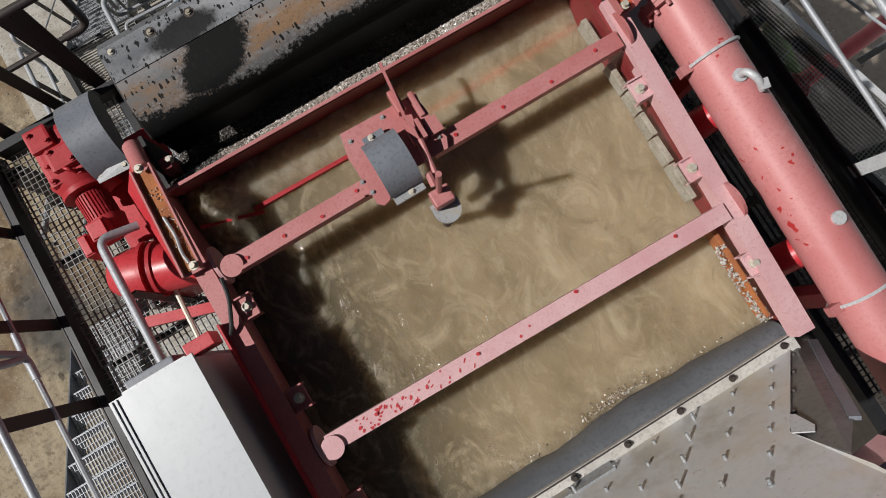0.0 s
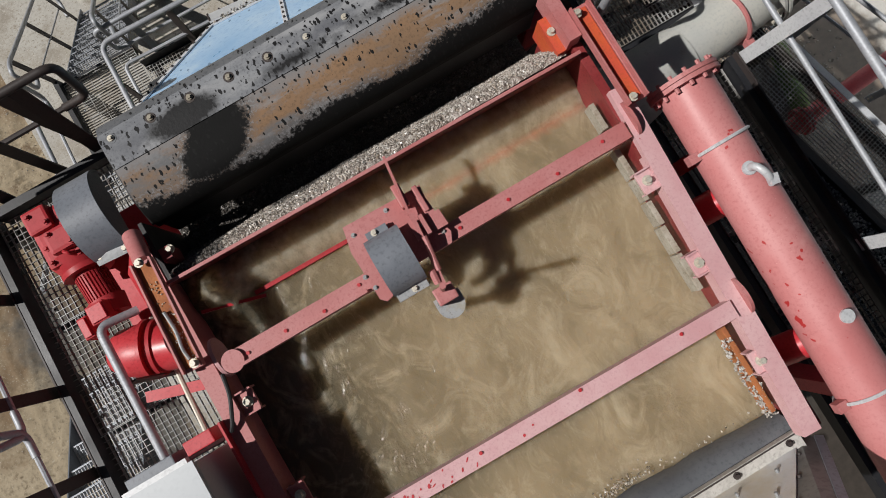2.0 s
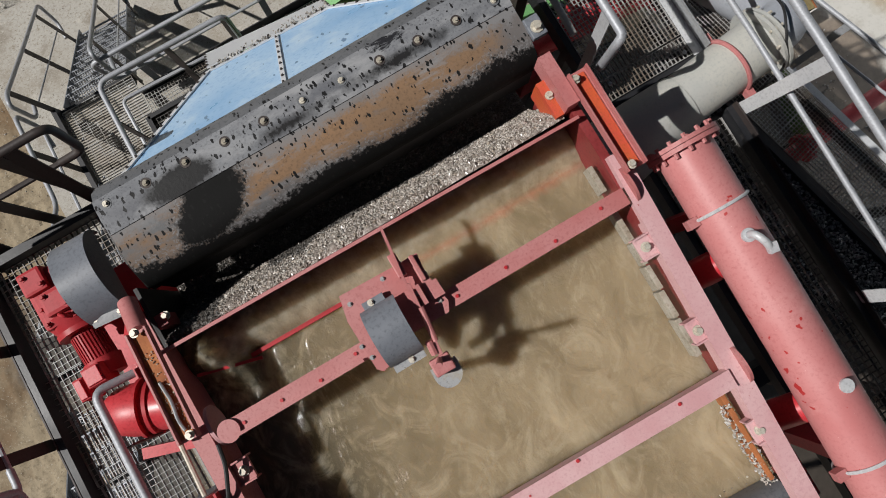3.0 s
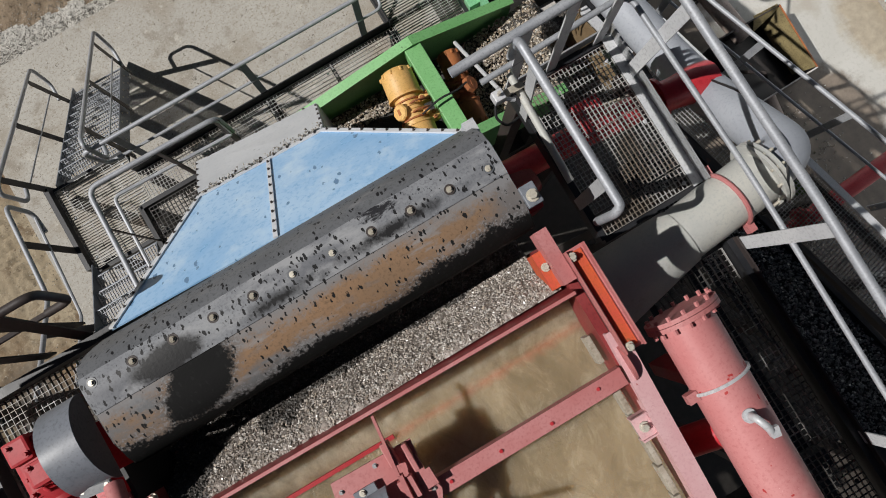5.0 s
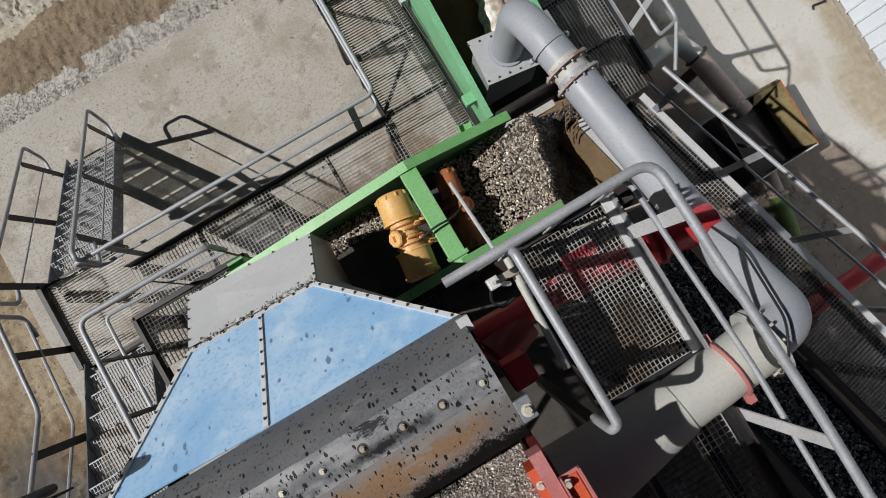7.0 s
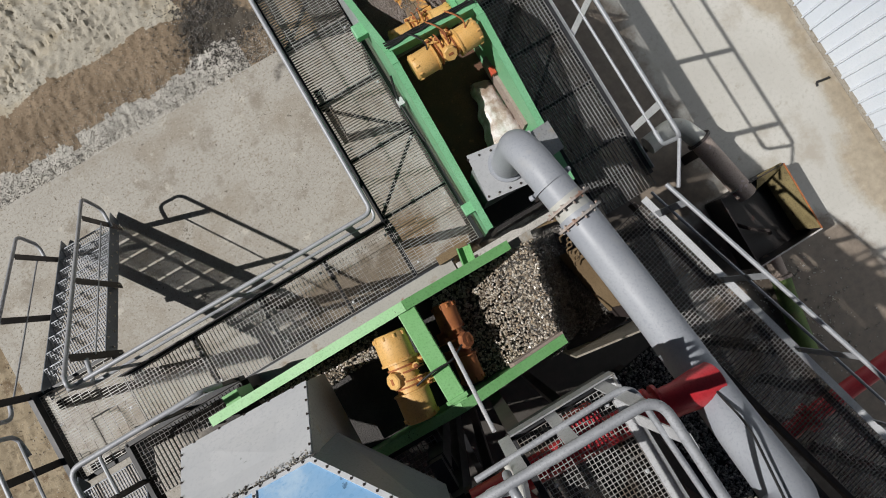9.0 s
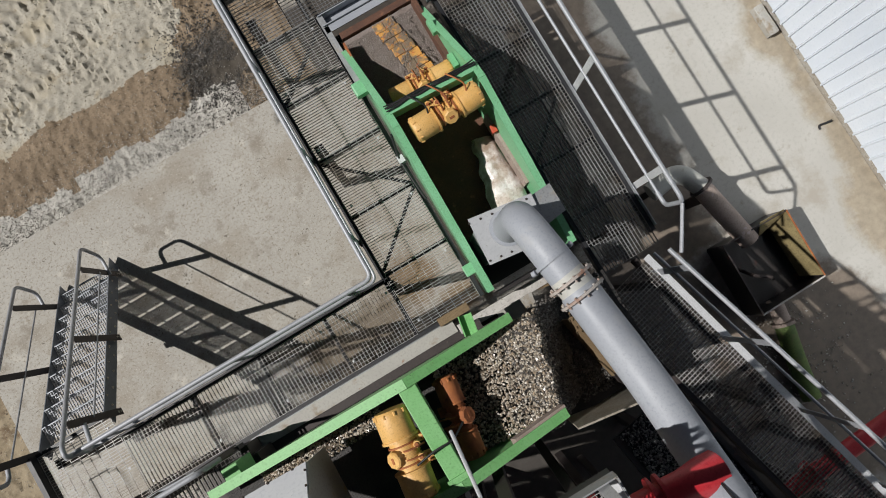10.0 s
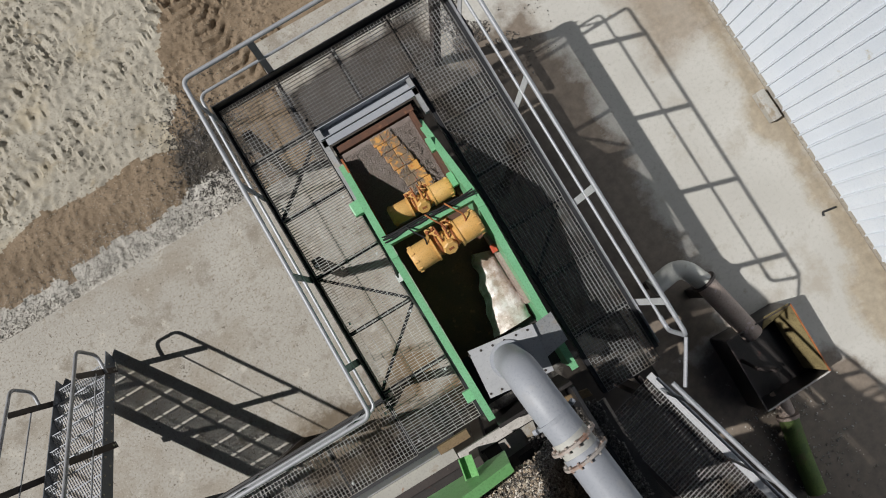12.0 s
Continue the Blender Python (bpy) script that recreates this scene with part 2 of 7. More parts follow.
BOLT = surface("pale_bolt_metal", (0.55, 0.51, 0.42), (0.62, 0.58, 0.50), 0.45, 0.3, big=20, fine=90, bump=0.05)
WOOD = surface("weathered_liner_block", (0.30, 0.265, 0.205), (0.39, 0.36, 0.30), 0.8, big=9, fine=50, bump=0.3,
               marks=(("patch", 14, 0.6, 0.72, (0.20, 0.16, 0.11)),))
MUDDY = surface("mud_caked_beam", (0.42, 0.40, 0.37), (0.54, 0.52, 0.49), 0.8, big=8, fine=45, bump=0.4,
                marks=(("patch", 16, 0.62, 0.72, (0.25, 0.22, 0.18)),))
CONCRETE = surface("yard_concrete", (0.370, 0.350, 0.312), (0.448, 0.430, 0.388), 0.85, big=0.35, fine=18, bump=0.15, grain=0.14,
                   marks=(("patch", 0.55, 0.48, 0.60, (0.32, 0.287, 0.238)), ("patch", 1.7, 0.55, 0.66, (0.27, 0.241, 0.20)), ("patch", 2.4, 0.60, 0.68, (0.50, 0.475, 0.42)),
                          ("patch", 5.5, 0.60, 0.70, (0.26, 0.225, 0.175)), ("patch", 26, 0.54, 0.64, (0.25, 0.22, 0.175)), ("patch", 48, 0.58, 0.66, (0.54, 0.51, 0.46)), ("spots", 16, 0.42, 0.47, (0.16, 0.14, 0.115))))
SOIL = surface("sandy_soil", (0.27, 0.215, 0.14), (0.36, 0.30, 0.21), 0.95, big=0.6, fine=14, bump=0.9, grain=0.35,
               marks=(("patch", 0.45, 0.50, 0.60, (0.17, 0.115, 0.065)), ("patch", 2.5, 0.58, 0.68, (0.15, 0.105, 0.062)), ("patch", 9, 0.60, 0.70, (0.13, 0.095, 0.06)),
                      ("patch", 30, 0.60, 0.70, (0.44, 0.40, 0.33)), ("patch", 24, 0.64, 0.72, (0.09, 0.07, 0.045))))


# water, gravel and the yard's loose materials
def water_material():
    m = bpy.data.materials.new("turbid_brown_water")
    m.use_nodes = True
    nt = m.node_tree
    p = nt.nodes["Principled BSDF"]
    co = nt.nodes.new("ShaderNodeTexCoord").outputs["Object"]
    flow = noise_node(nt, co, 1.5, 5, 0.55, (1.5, 0.75, 1))
    curl = noise_node(nt, co, 5.5, 5, 0.6, (1.3, 0.8, 1))
    curl.inputs["Distortion"].default_value = 1.2
    col = mix_node(nt, step_node(nt, flow.outputs[0], 0.32, 0.68), (0.225, 0.172, 0.104), (0.37, 0.288, 0.182))
    # greener and darker towards low x: shade on the water is painted in
    sep = nt.nodes.new("ShaderNodeSeparateXYZ")
    nt.links.new(co, sep.inputs[0])
    shade_west = nt.nodes.new("ShaderNodeMapRange")
    shade_west.interpolation_type = "SMOOTHSTEP"
    for slot, v in zip(("From Min", "From Max", "To Min", "To Max"), (-1.0, 0.20, 1.0, 0.0)):
        shade_west.inputs[slot].default_value = v
    nt.links.new(sep.outputs["X"], shade_west.inputs["Value"])
    col = mix_node(nt, shade_west.outputs[0], col, (0.085, 0.072, 0.047))
    col = mix_node(nt, calc(nt, "MULTIPLY", step_node(nt, curl.outputs[0], 0.50, 0.78), 0.6), col, (0.46, 0.375, 0.25))
    cloud = noise_node(nt, co, 2.6, 6, 0.62, (1.2, 0.9, 1))
    cloud.inputs["Distortion"].default_value = 2.2
    col = mix_node(nt, calc(nt, "MULTIPLY", step_node(nt, cloud.outputs[0], 0.52, 0.70), 0.55), col, (0.47, 0.385, 0.26))
    col = mix_node(nt, calc(nt, "MULTIPLY", step_node(nt, cloud.outputs[0], 0.44, 0.30), 0.5), col, (0.19, 0.145, 0.085))
    foam = noise_node(nt, co, 17, 6, 0.7, (1.5, 0.7, 1))
    foam.inputs["Distortion"].default_value = 1.6
    gate = nt.nodes.new("ShaderNodeMath")
    gate.operation = "MULTIPLY"
    nt.links.new(step_node(nt, foam.outputs[0], 0.58, 0.72), gate.inputs[0])
    nt.links.new(step_node(nt, noise_node(nt, co, 1.7, 3, 0.6, (1.6, 0.6, 1)).outputs[0], 0.47, 0.66), gate.inputs[1])
    col = mix_node(nt, calc(nt, "MULTIPLY", gate.outputs[0], 0.35), col, (0.66, 0.58, 0.46))
    nt.links.new(col, p.inputs["Base Color"])
    p.inputs["Roughness"].default_value = 0.11
    p.inputs["Subsurface Weight"].default_value = 1.0
    p.subsurface_method = "BURLEY"
    p.inputs["Subsurface Radius"].default_value = (0.20, 0.16, 0.11)
    p.inputs["Subsurface Scale"].default_value = 1.0
    wave = noise_node(nt, co, 9, 5, 0.6, (1.4, 0.8, 1))
    wave.inputs["Distortion"].default_value = 0.8
    rip = noise_node(nt, co, 38, 3, 0.55)
    b1 = nt.nodes.new("ShaderNodeBump")
    b1.inputs["Strength"].default_value, b1.inputs["Distance"].default_value = 0.40, 0.022
    nt.links.new(wave.outputs[0], b1.inputs["Height"])
    b2 = nt.nodes.new("ShaderNodeBump")
    b2.inputs["Distance"].default_value = 0.012
    rough_water = calc(nt, "ADD", calc(nt, "MULTIPLY", step_node(nt, noise_node(nt, co, 2.2, 4, 0.65).outputs[0], 0.50, 0.68), 0.75), 0.22)
    nt.links.new(rough_water, b2.inputs["Strength"])
    nt.links.new(rip.outputs[0], b2.inputs["Height"])
    nt.links.new(b1.outputs[0], b2.inputs["Normal"])
    nt.links.new(b2.outputs[0], p.inputs["Normal"])
    return m


def pebble_material(name, tones, rough=0.7):
    m = bpy.data.materials.new(name)
    m.use_nodes = True
    nt = m.node_tree
    p = nt.nodes["Principled BSDF"]
    g = nt.nodes.new("ShaderNodeNewGeometry")
    r = ramp_node(nt, [(i / (len(tones) - 1), c) for i, c in enumerate(tones)])
    nt.links.new(g.outputs["Random Per Island"], r.inputs[0])
    co = nt.nodes.new("ShaderNodeTexCoord").outputs["Object"]
    n = noise_node(nt, co, 60, 3)
    col = mix_node(nt, step_node(nt, n.outputs[0], 0.5, 0.8), r.outputs[0], (0.12, 0.10, 0.08))
    nt.links.new(col, p.inputs["Base Color"])
    p.inputs["Roughness"].default_value = rough
    return m


WATER = water_material()
soft_tint(WATER, [(0.25, 1.66, 1.058, 1.096)], (0.36, 0.115, 0.065), 0.03, ((3.0, 0.05), (12.0, 0.05)), 0.6)
soft_tint(WATER, [(-0.95, 1.66, 1.16, 1.30)], (0.43, 0.36, 0.255), 0.10, ((3.0, 0.25), (11.0, 0.22), (30.0, 0.14)), 0.75)
PEBBLE = pebble_material("washed_gravel", [(0.075, 0.058, 0.043), (0.29, 0.235, 0.175), (0.48, 0.43, 0.35), (0.13, 0.102, 0.075), (0.78, 0.74, 0.67), (0.40, 0.30, 0.20), (0.60, 0.56, 0.49)], 0.30)
PEBBLE_GREY = pebble_material("washed_grey_gravel", [(0.13, 0.11, 0.093), (0.34, 0.30, 0.262), (0.50, 0.46, 0.42), (0.20, 0.17, 0.145), (0.68, 0.65, 0.61), (0.40, 0.335, 0.27), (0.53, 0.50, 0.46)], 0.26)
# dark stones for wet spills and for gravel with painted shade
PEBBLE_DARK = pebble_material("wet_and_shaded_gravel", [(0.03, 0.028, 0.026), (0.07, 0.064, 0.058), (0.13, 0.12, 0.11), (0.05, 0.046, 0.042), (0.24, 0.23, 0.22)], 0.4)
PEBBLE_PALE = pebble_material("pale_crushed_stone", [(0.37, 0.35, 0.315), (0.47, 0.45, 0.415), (0.60, 0.585, 0.555), (0.30, 0.275, 0.235), (0.43, 0.40, 0.35)], 0.85)
PEBBLE_MID = pebble_material("damp_grey_gravel", [(0.10, 0.095, 0.09), (0.22, 0.21, 0.20), (0.38, 0.37, 0.355), (0.06, 0.056, 0.052), (0.52, 0.51, 0.50)], 0.35)
PEBBLE_GRIT = pebble_material("fine_pinkish_grit", [(0.20, 0.165, 0.145), (0.32, 0.28, 0.255), (0.26, 0.215, 0.19), (0.40, 0.36, 0.335), (0.16, 0.13, 0.11), (0.34, 0.30, 0.28)], 0.7)
GRIT_BED = surface("damp_grit_bed", (0.22, 0.175, 0.155), (0.29, 0.25, 0.225), 0.8, big=3, fine=70, bump=0.6, grain=0.4)
CLOD = pebble_material("crumbly_soil", [(0.20, 0.175, 0.13), (0.34, 0.305, 0.24), (0.40, 0.37, 0.30), (0.30, 0.265, 0.205), (0.24, 0.20, 0.15)], 0.95)
GRAVEL_BED = surface("gravel_bed", (0.10, 0.085, 0.07), (0.18, 0.155, 0.13), 0.8, big=3, fine=60, bump=0.8, grain=0.6)
GRAVEL_BLACK = surface("wet_gravel_bed", (0.022, 0.02, 0.019), (0.05, 0.045, 0.042), 0.6, big=3, fine=70, bump=0.8, grain=0.6)
SHEET = surface("white_wall_cladding", (0.66, 0.72, 0.80), (0.72, 0.77, 0.83), 0.4, big=0.7, fine=30, bump=0.02, grain=0.04,
                marks=(("patch", 2.2, 0.70, 0.78, (0.52, 0.50, 0.44)),))
STONE_STRIP = surface("stone_chipping_strip", (0.43, 0.41, 0.37), (0.52, 0.50, 0.46), 0.95, big=1.2, fine=26, bump=0.9, grain=0.45)
CHUTE_STEEL = surface("dull_chute_steel", (0.60, 0.612, 0.63), (0.66, 0.662, 0.665), 0.42, 0.3, big=1.1, fine=30, bump=0.03, grain=0.06,
                      marks=(("patch", 1.1, 0.50, 0.66, (0.58, 0.51, 0.40)), ("patch", 2.6, 0.54, 0.70, (0.46, 0.44, 0.40)), ("patch", 9, 0.62, 0.72, (0.44, 0.41, 0.36)), ("patch", 16, 0.72, 0.78, (0.22, 0.21, 0.20))))
CHEEK = surface("dark_wet_cheek_steel", (0.11, 0.108, 0.105), (0.19, 0.185, 0.178), 0.45, 0.3, big=1.6, fine=30, bump=0.05, grain=0.1,
                marks=(("patch", 3, 0.56, 0.72, (0.22, 0.22, 0.22)),))
SAND = surface("grey_sandy_soil", (0.36, 0.332, 0.275), (0.435, 0.408, 0.345), 0.95, big=0.8, fine=26, bump=0.7, grain=0.26,
               marks=(("patch", 1.1, 0.54, 0.66, (0.40, 0.355, 0.27)), ("patch", 2.6, 0.58, 0.70, (0.31, 0.265, 0.19)), ("patch", 7, 0.62, 0.72, (0.26, 0.215, 0.15)), ("patch", 30, 0.62, 0.72, (0.24, 0.205, 0.15)), ("patch", 44, 0.60, 0.7, (0.52, 0.49, 0.42))))
EARTH = surface("damp_brown_earth", (0.20, 0.147, 0.095), (0.27, 0.206, 0.142), 0.9, big=1.6, fine=24, bump=0.9, grain=0.4,
                marks=(("patch", 6, 0.58, 0.68, (0.11, 0.078, 0.048)), ("patch", 34, 0.62, 0.7, (0.34, 0.30, 0.24)), ("patch", 20, 0.64, 0.7, (0.06, 0.045, 0.03))))
RUSTY_FLANGE = surface("rust_stained_grey_paint", (0.36, 0.34, 0.32), (0.42, 0.36, 0.32), 0.65, big=4, fine=50, bump=0.1, grain=0.15,
                       marks=(("patch", 6, 0.5, 0.62, (0.25, 0.15, 0.11)), ("patch", 18, 0.6, 0.7, (0.16, 0.08, 0.05))))
MUD = surface("brown_mud", (0.17, 0.115, 0.06), (0.22, 0.155, 0.085), 0.8, big=3, fine=40, bump=0.6, grain=0.35)
BAR_DIRTY = surface("dirty_black_bars", (0.055, 0.052, 0.05), (0.10, 0.096, 0.09), 0.55, 0.1, big=1.4, fine=40, bump=0.1,
                    marks=(("patch", 2.2, 0.56, 0.62, (0.36, 0.355, 0.34)),))
COVER = surface("dusty_cover_plate", (0.34, 0.33, 0.30), (0.42, 0.405, 0.37), 0.6, big=1.5, fine=40, bump=0.06, grain=0.12,
                marks=(("patch", 3, 0.56, 0.66, (0.27, 0.22, 0.16)), ("patch", 5, 0.66, 0.72, (0.26, 0.13, 0.06))))
SCREEN_DECK = surface("orange_screen_panel", (0.60, 0.27, 0.05), (0.66, 0.36, 0.10), 0.6, big=5, fine=60, bump=0.2,
                      marks=(("patch", 7, 0.44, 0.54, (0.20, 0.145, 0.095)), ("patch", 22, 0.58, 0.66, (0.50, 0.13, 0.03))))
DAMP = surface("damp_dark_steel", (0.02, 0.018, 0.018), (0.035, 0.03, 0.028), 0.45, big=2, fine=50, bump=0.1,
               marks=(("patch", 5, 0.62, 0.72, (0.10, 0.04, 0.03)),))
MOSSY = surface("mossy_steel", (0.135, 0.105, 0.045), (0.22, 0.175, 0.08), 0.8, big=4, fine=40, bump=0.3,
                marks=(("patch", 7, 0.58, 0.68, (0.07, 0.055, 0.03)),))
CONCRETE_PALE = surface("smooth_pale_concrete", (0.422, 0.408, 0.372), (0.49, 0.478, 0.442), 0.8, big=0.5, fine=16, bump=0.06, grain=0.08,
                        marks=(("patch", 0.8, 0.54, 0.66, (0.365, 0.336, 0.288)), ("patch", 3.0, 0.62, 0.72, (0.325, 0.296, 0.246)), ("patch", 30, 0.64, 0.72, (0.30, 0.27, 0.22))))
PIPE_MUD = surface("mud_coated_pipe", (0.30, 0.235, 0.20), (0.38, 0.31, 0.27), 0.7, big=3, fine=40, bump=0.2,
                   marks=(("spots", 11, 0.34, 0.40, (0.42, 0.34, 0.32)), ("patch", 6, 0.62, 0.72, (0.10, 0.075, 0.06))))


# dark silt and gravel, with the screens' and walkways' shade painted in
soft_tint(CONCRETE, [(4.35, 6.4, 4.0, 9.0), (1.9, 7.4, -9.0, 3.9), (-2.2, 3.0, -9.0, 4.4), (2.2, 5.6, 8.75, 10.2)], (0.040, 0.033, 0.027), 0.12, rough=0.5)
soft_tint(CONCRETE, [(2.50, 5.08, 0.42, 0.40, "o"), (3.10, 4.45, 0.40, 0.25, "o")], (0.15, 0.10, 0.052), 0.10, ((2.0, 0.5), (7.0, 0.3), (24.0, 0.2)), 0.92)
# brown mud under the walkway, its shade painted into the same tone
soft_tint(CONCRETE, [(0.2, 2.3, 4.2, 5.20)], (0.115, 0.088, 0.058), 0.20, ((1.5, 0.9), (6.0, 0.5), (24.0, 0.25)), 0.88)
# damp round the drain pipe; the long strips put the screen's shade into the colour
soft_tint(CONCRETE_PALE, [(5.8, 7.3, 3.0, 9.4), (7.3, 0.4, 1.7, 1.9, "o"), (5.8, 7.2, -9.0, 3.0)], (0.150, 0.122, 0.096), 0.16, rough=0.6)
# a darker core to the same painted shade
soft_tint(CONCRETE_PALE, [(5.8, 6.5, 4.8, 9.0), (5.8, 6.9, -9.0, 1.2)], (0.060, 0.050, 0.041), 0.30, rough=0.5, most=0.8)
soft_tint(CONCRETE_PALE, [(9.62, 9.95, -1.0, 12.0), (9.75, 2.1, 0.55, 0.9, "o"), (9.9, 5.6, 0.55, 0.6, "o")], (0.27, 0.225, 0.16), 0.12, ((0.8, 0.5), (3.0, 0.35), (14.0, 0.15)), 0.85)
soft_tint(CONCRETE_PALE, [(8.6, 9.9, 7.3, 8.8)], (0.22, 0.18, 0.135), 0.20, ((0.8, 0.8), (3.0, 0.4), (14.0, 0.15)), 0.8)


def drops(m, scale, share, size, colour, stretch=(1.5, 0.75, 0.75), gate=2.5):
    """Splashed drops: drawn-out spots of uneven size, thick in some places and sparse in others."""
    nt = m.node_tree
    p = nt.nodes["Principled BSDF"]
    co = nt.nodes.new("ShaderNodeTexCoord").outputs["Object"]
    mp = nt.nodes.new("ShaderNodeMapping")
    mp.inputs["Scale"].default_value = stretch
    nt.links.new(co, mp.inputs["Vector"])
    vm = nt.nodes.new("ShaderNodeMix")
    vm.data_type = "VECTOR"
    vm.inputs[0].default_value = 0.035
    nt.links.new(mp.outputs[0], vm.inputs[4])
    nt.links.new(noise_node(nt, co, 38, 2).outputs["Color"], vm.inputs[5])
    v = nt.nodes.new("ShaderNodeTexVoronoi")
    v.inputs["Scale"].default_value = scale
    nt.links.new(vm.outputs[1], v.inputs["Vector"])
    sp = nt.nodes.new("ShaderNodeSeparateColor")
    nt.links.new(v.outputs["Color"], sp.inputs[0])
    thick = calc(nt, "MULTIPLY", calc(nt, "SUBTRACT", noise_node(nt, co, gate, 3, 0.6).outputs[0], 0.5), 1.6)
    pick = calc(nt, "SUBTRACT", calc(nt, "ADD", thick, share), sp.outputs[0])
    r = calc(nt, "MULTIPLY", calc(nt, "ADD", 0.35, sp.outputs[1]), size)
    r = calc(nt, "MULTIPLY", r, step_node(nt, pick, 0.0, 0.12))
    f = step_node(nt, calc(nt, "SUBTRACT", r, v.outputs["Distance"]), 0.0, 0.07)
    nt.links.new(mix_node(nt, f, p.inputs["Base Color"].links[0].from_socket, colour), p.inputs["Base Color"])


def wet_apron(m):
    """Soaks the apron's lip; one broad patch is wet rubber with shade painted in: s runs from the lip upwards."""
    nt = m.node_tree
    p = nt.nodes["Principled BSDF"]
    co = nt.nodes.new("ShaderNodeTexCoord").outputs["Object"]
    sep = nt.nodes.new("ShaderNodeSeparateXYZ")
    nt.links.new(co, sep.inputs[0])
    x = sep.outputs[0]
    s = calc(nt, "SUBTRACT", calc(nt, "ADD", calc(nt, "MULTIPLY", sep.outputs[1], 0.75), calc(nt, "MULTIPLY", sep.outputs[2], 0.9)), 7.5945)
    n = wobble(nt, co, ((2.2, 0.9), (8.0, 0.55), (26.0, 0.55), (70.0, 0.5)))
    west = calc(nt, "MAXIMUM", calc(nt, "SUBTRACT", -0.2, x), 0.0)
    lip = calc(nt, "SUBTRACT", calc(nt, "ADD", calc(nt, "ADD", 0.185, calc(nt, "MULTIPLY", n, 0.24)), calc(nt, "ADD", calc(nt, "MULTIPLY", west, 0.10), calc(nt, "MULTIPLY", step_node(nt, x, 0.5, 1.0), 0.055))), s)
    u = calc(nt, "DIVIDE", calc(nt, "ADD", calc(nt, "ADD", x, 0.52), calc(nt, "MULTIPLY", s, -0.5)), 0.24)
    u = calc(nt, "ADD", u, 0.52)
    v = calc(nt, "DIVIDE", calc(nt, "SUBTRACT", s, 0.36), 0.20)
    pool = calc(nt, "SUBTRACT", 0.95, calc(nt, "ADD", calc(nt, "MULTIPLY", u, u), calc(nt, "MULTIPLY", v, v)))
    pool = calc(nt, "MULTIPLY", calc(nt, "ADD", pool, calc(nt, "MULTIPLY", n, 1.3)), 0.12)
    wet = calc(nt, "MAXIMUM", lip, pool)
    col = p.inputs["Base Color"].links[0].from_socket
    # the bare grey end and the pale rinsed streak below the bolts
    bare = calc(nt, "ADD", x, calc(nt, "MULTIPLY", n, 0.25))
    col = mix_node(nt, calc(nt, "MULTIPLY", step_node(nt, bare, 1.42, 1.60), 0.85), col, (0.135, 0.135, 0.14))
    streak = calc(nt, "ADD", s, calc(nt, "MULTIPLY", n, 0.16))
    col = mix_node(nt, calc(nt, "MULTIPLY", step_node(nt, streak, 0.405, 0.46), 0.8), col, (0.215, 0.215, 0.22))
    col = mix_node(nt, calc(nt, "MULTIPLY", step_node(nt, wet, -0.09, 0.0), 0.7), col, (0.115, 0.105, 0.10))
    speck = noise_node(nt, co, 60, 3, 0.6).outputs[0]
    col = mix_node(nt, calc(nt, "MULTIPLY", calc(nt, "MULTIPLY", step_node(nt, wet, -0.10, -0.02), step_node(nt, speck, 0.52, 0.60)), 0.7), col, (0.27, 0.27, 0.275))
    col = mix_node(nt, step_node(nt, wet, -0.02, 0.02), col, (0.008, 0.008, 0.008))
    nt.links.new(col, p.inputs["Base Color"])


wet_apron(RUBBER_WORN)
drops(RUBBER_WORN, 30, 0.62, 0.36, (0.012, 0.012, 0.012))
drops(RUBBER, 28, 0.62, 0.38, (0.010, 0.010, 0.012))
drops(RUBBER_EDGE, 30, 0.70, 0.40, (0.012, 0.012, 0.013))
drops(BLUE, 15, 0.20, 0.34, (0.105, 0.215, 0.37), gate=1.2)
soft_tint(RUBBER_EDGE, [(0.20, 2.135, 0.19, 0.03, "o"), (-0.55, 2.16, 0.22, 0.09, "o"), (0.98, 2.15, 0.30, 0.035, "o")], (0.013, 0.013, 0.014), 0.02, ((6.0, 0.06), (22.0, 0.05), (60.0, 0.03)))


soft_tint(EARTH, [(1.5, 9.85, 0.55, 0.55, "o")], (0.045, 0.04, 0.033), 0.10, ((1.6, 0.9), (5.0, 0.9), (16.0, 0.5)), 0.9)
# darker ovals on the soil beyond the slab's edge
soft_tint(SOIL, [(-4.75, 1.5, 0.75, 2.0, "o"), (-5.4, 3.2, 0.6, 0.9, "o"), (-4.4, -0.8, 0.4, 1.0, "o")], (0.06, 0.058, 0.055), 0.25, most=0.9)
# darker concrete below the wash box and platform
soft_tint(CONCRETE, [(-0.8, 5.1, -4.0, 2.9)], (0.045, 0.04, 0.035), 0.25, most=0.9)


# ---- mesh helpers ----
def thing(name, at, label, category, group="", kind=""):
    ob = new(name)
    ob.location = at
    ob.empty_display_size = 0.1
    return tagged(ob, label, category, group, kind)


def finish(ob, bm, material, smooth=False):
    me = ob.data
    if len(bm.faces) < 30000:
        bmesh.ops.recalc_face_normals(bm, faces=bm.faces[:])
    bm.to_mesh(me)
    bm.free()
    me.materials.append(material)
    if smooth:
        me.polygons.foreach_set("use_smooth", [True] * len(me.polygons))
        me.set_sharp_from_angle(angle=radians(40))
    return ob


def adopt(ob, parent):
    ob.parent = parent
    if parent.parent is None:
        ob.matrix_parent_inverse = Matrix.Translation(parent.location).inverted()
    return ob


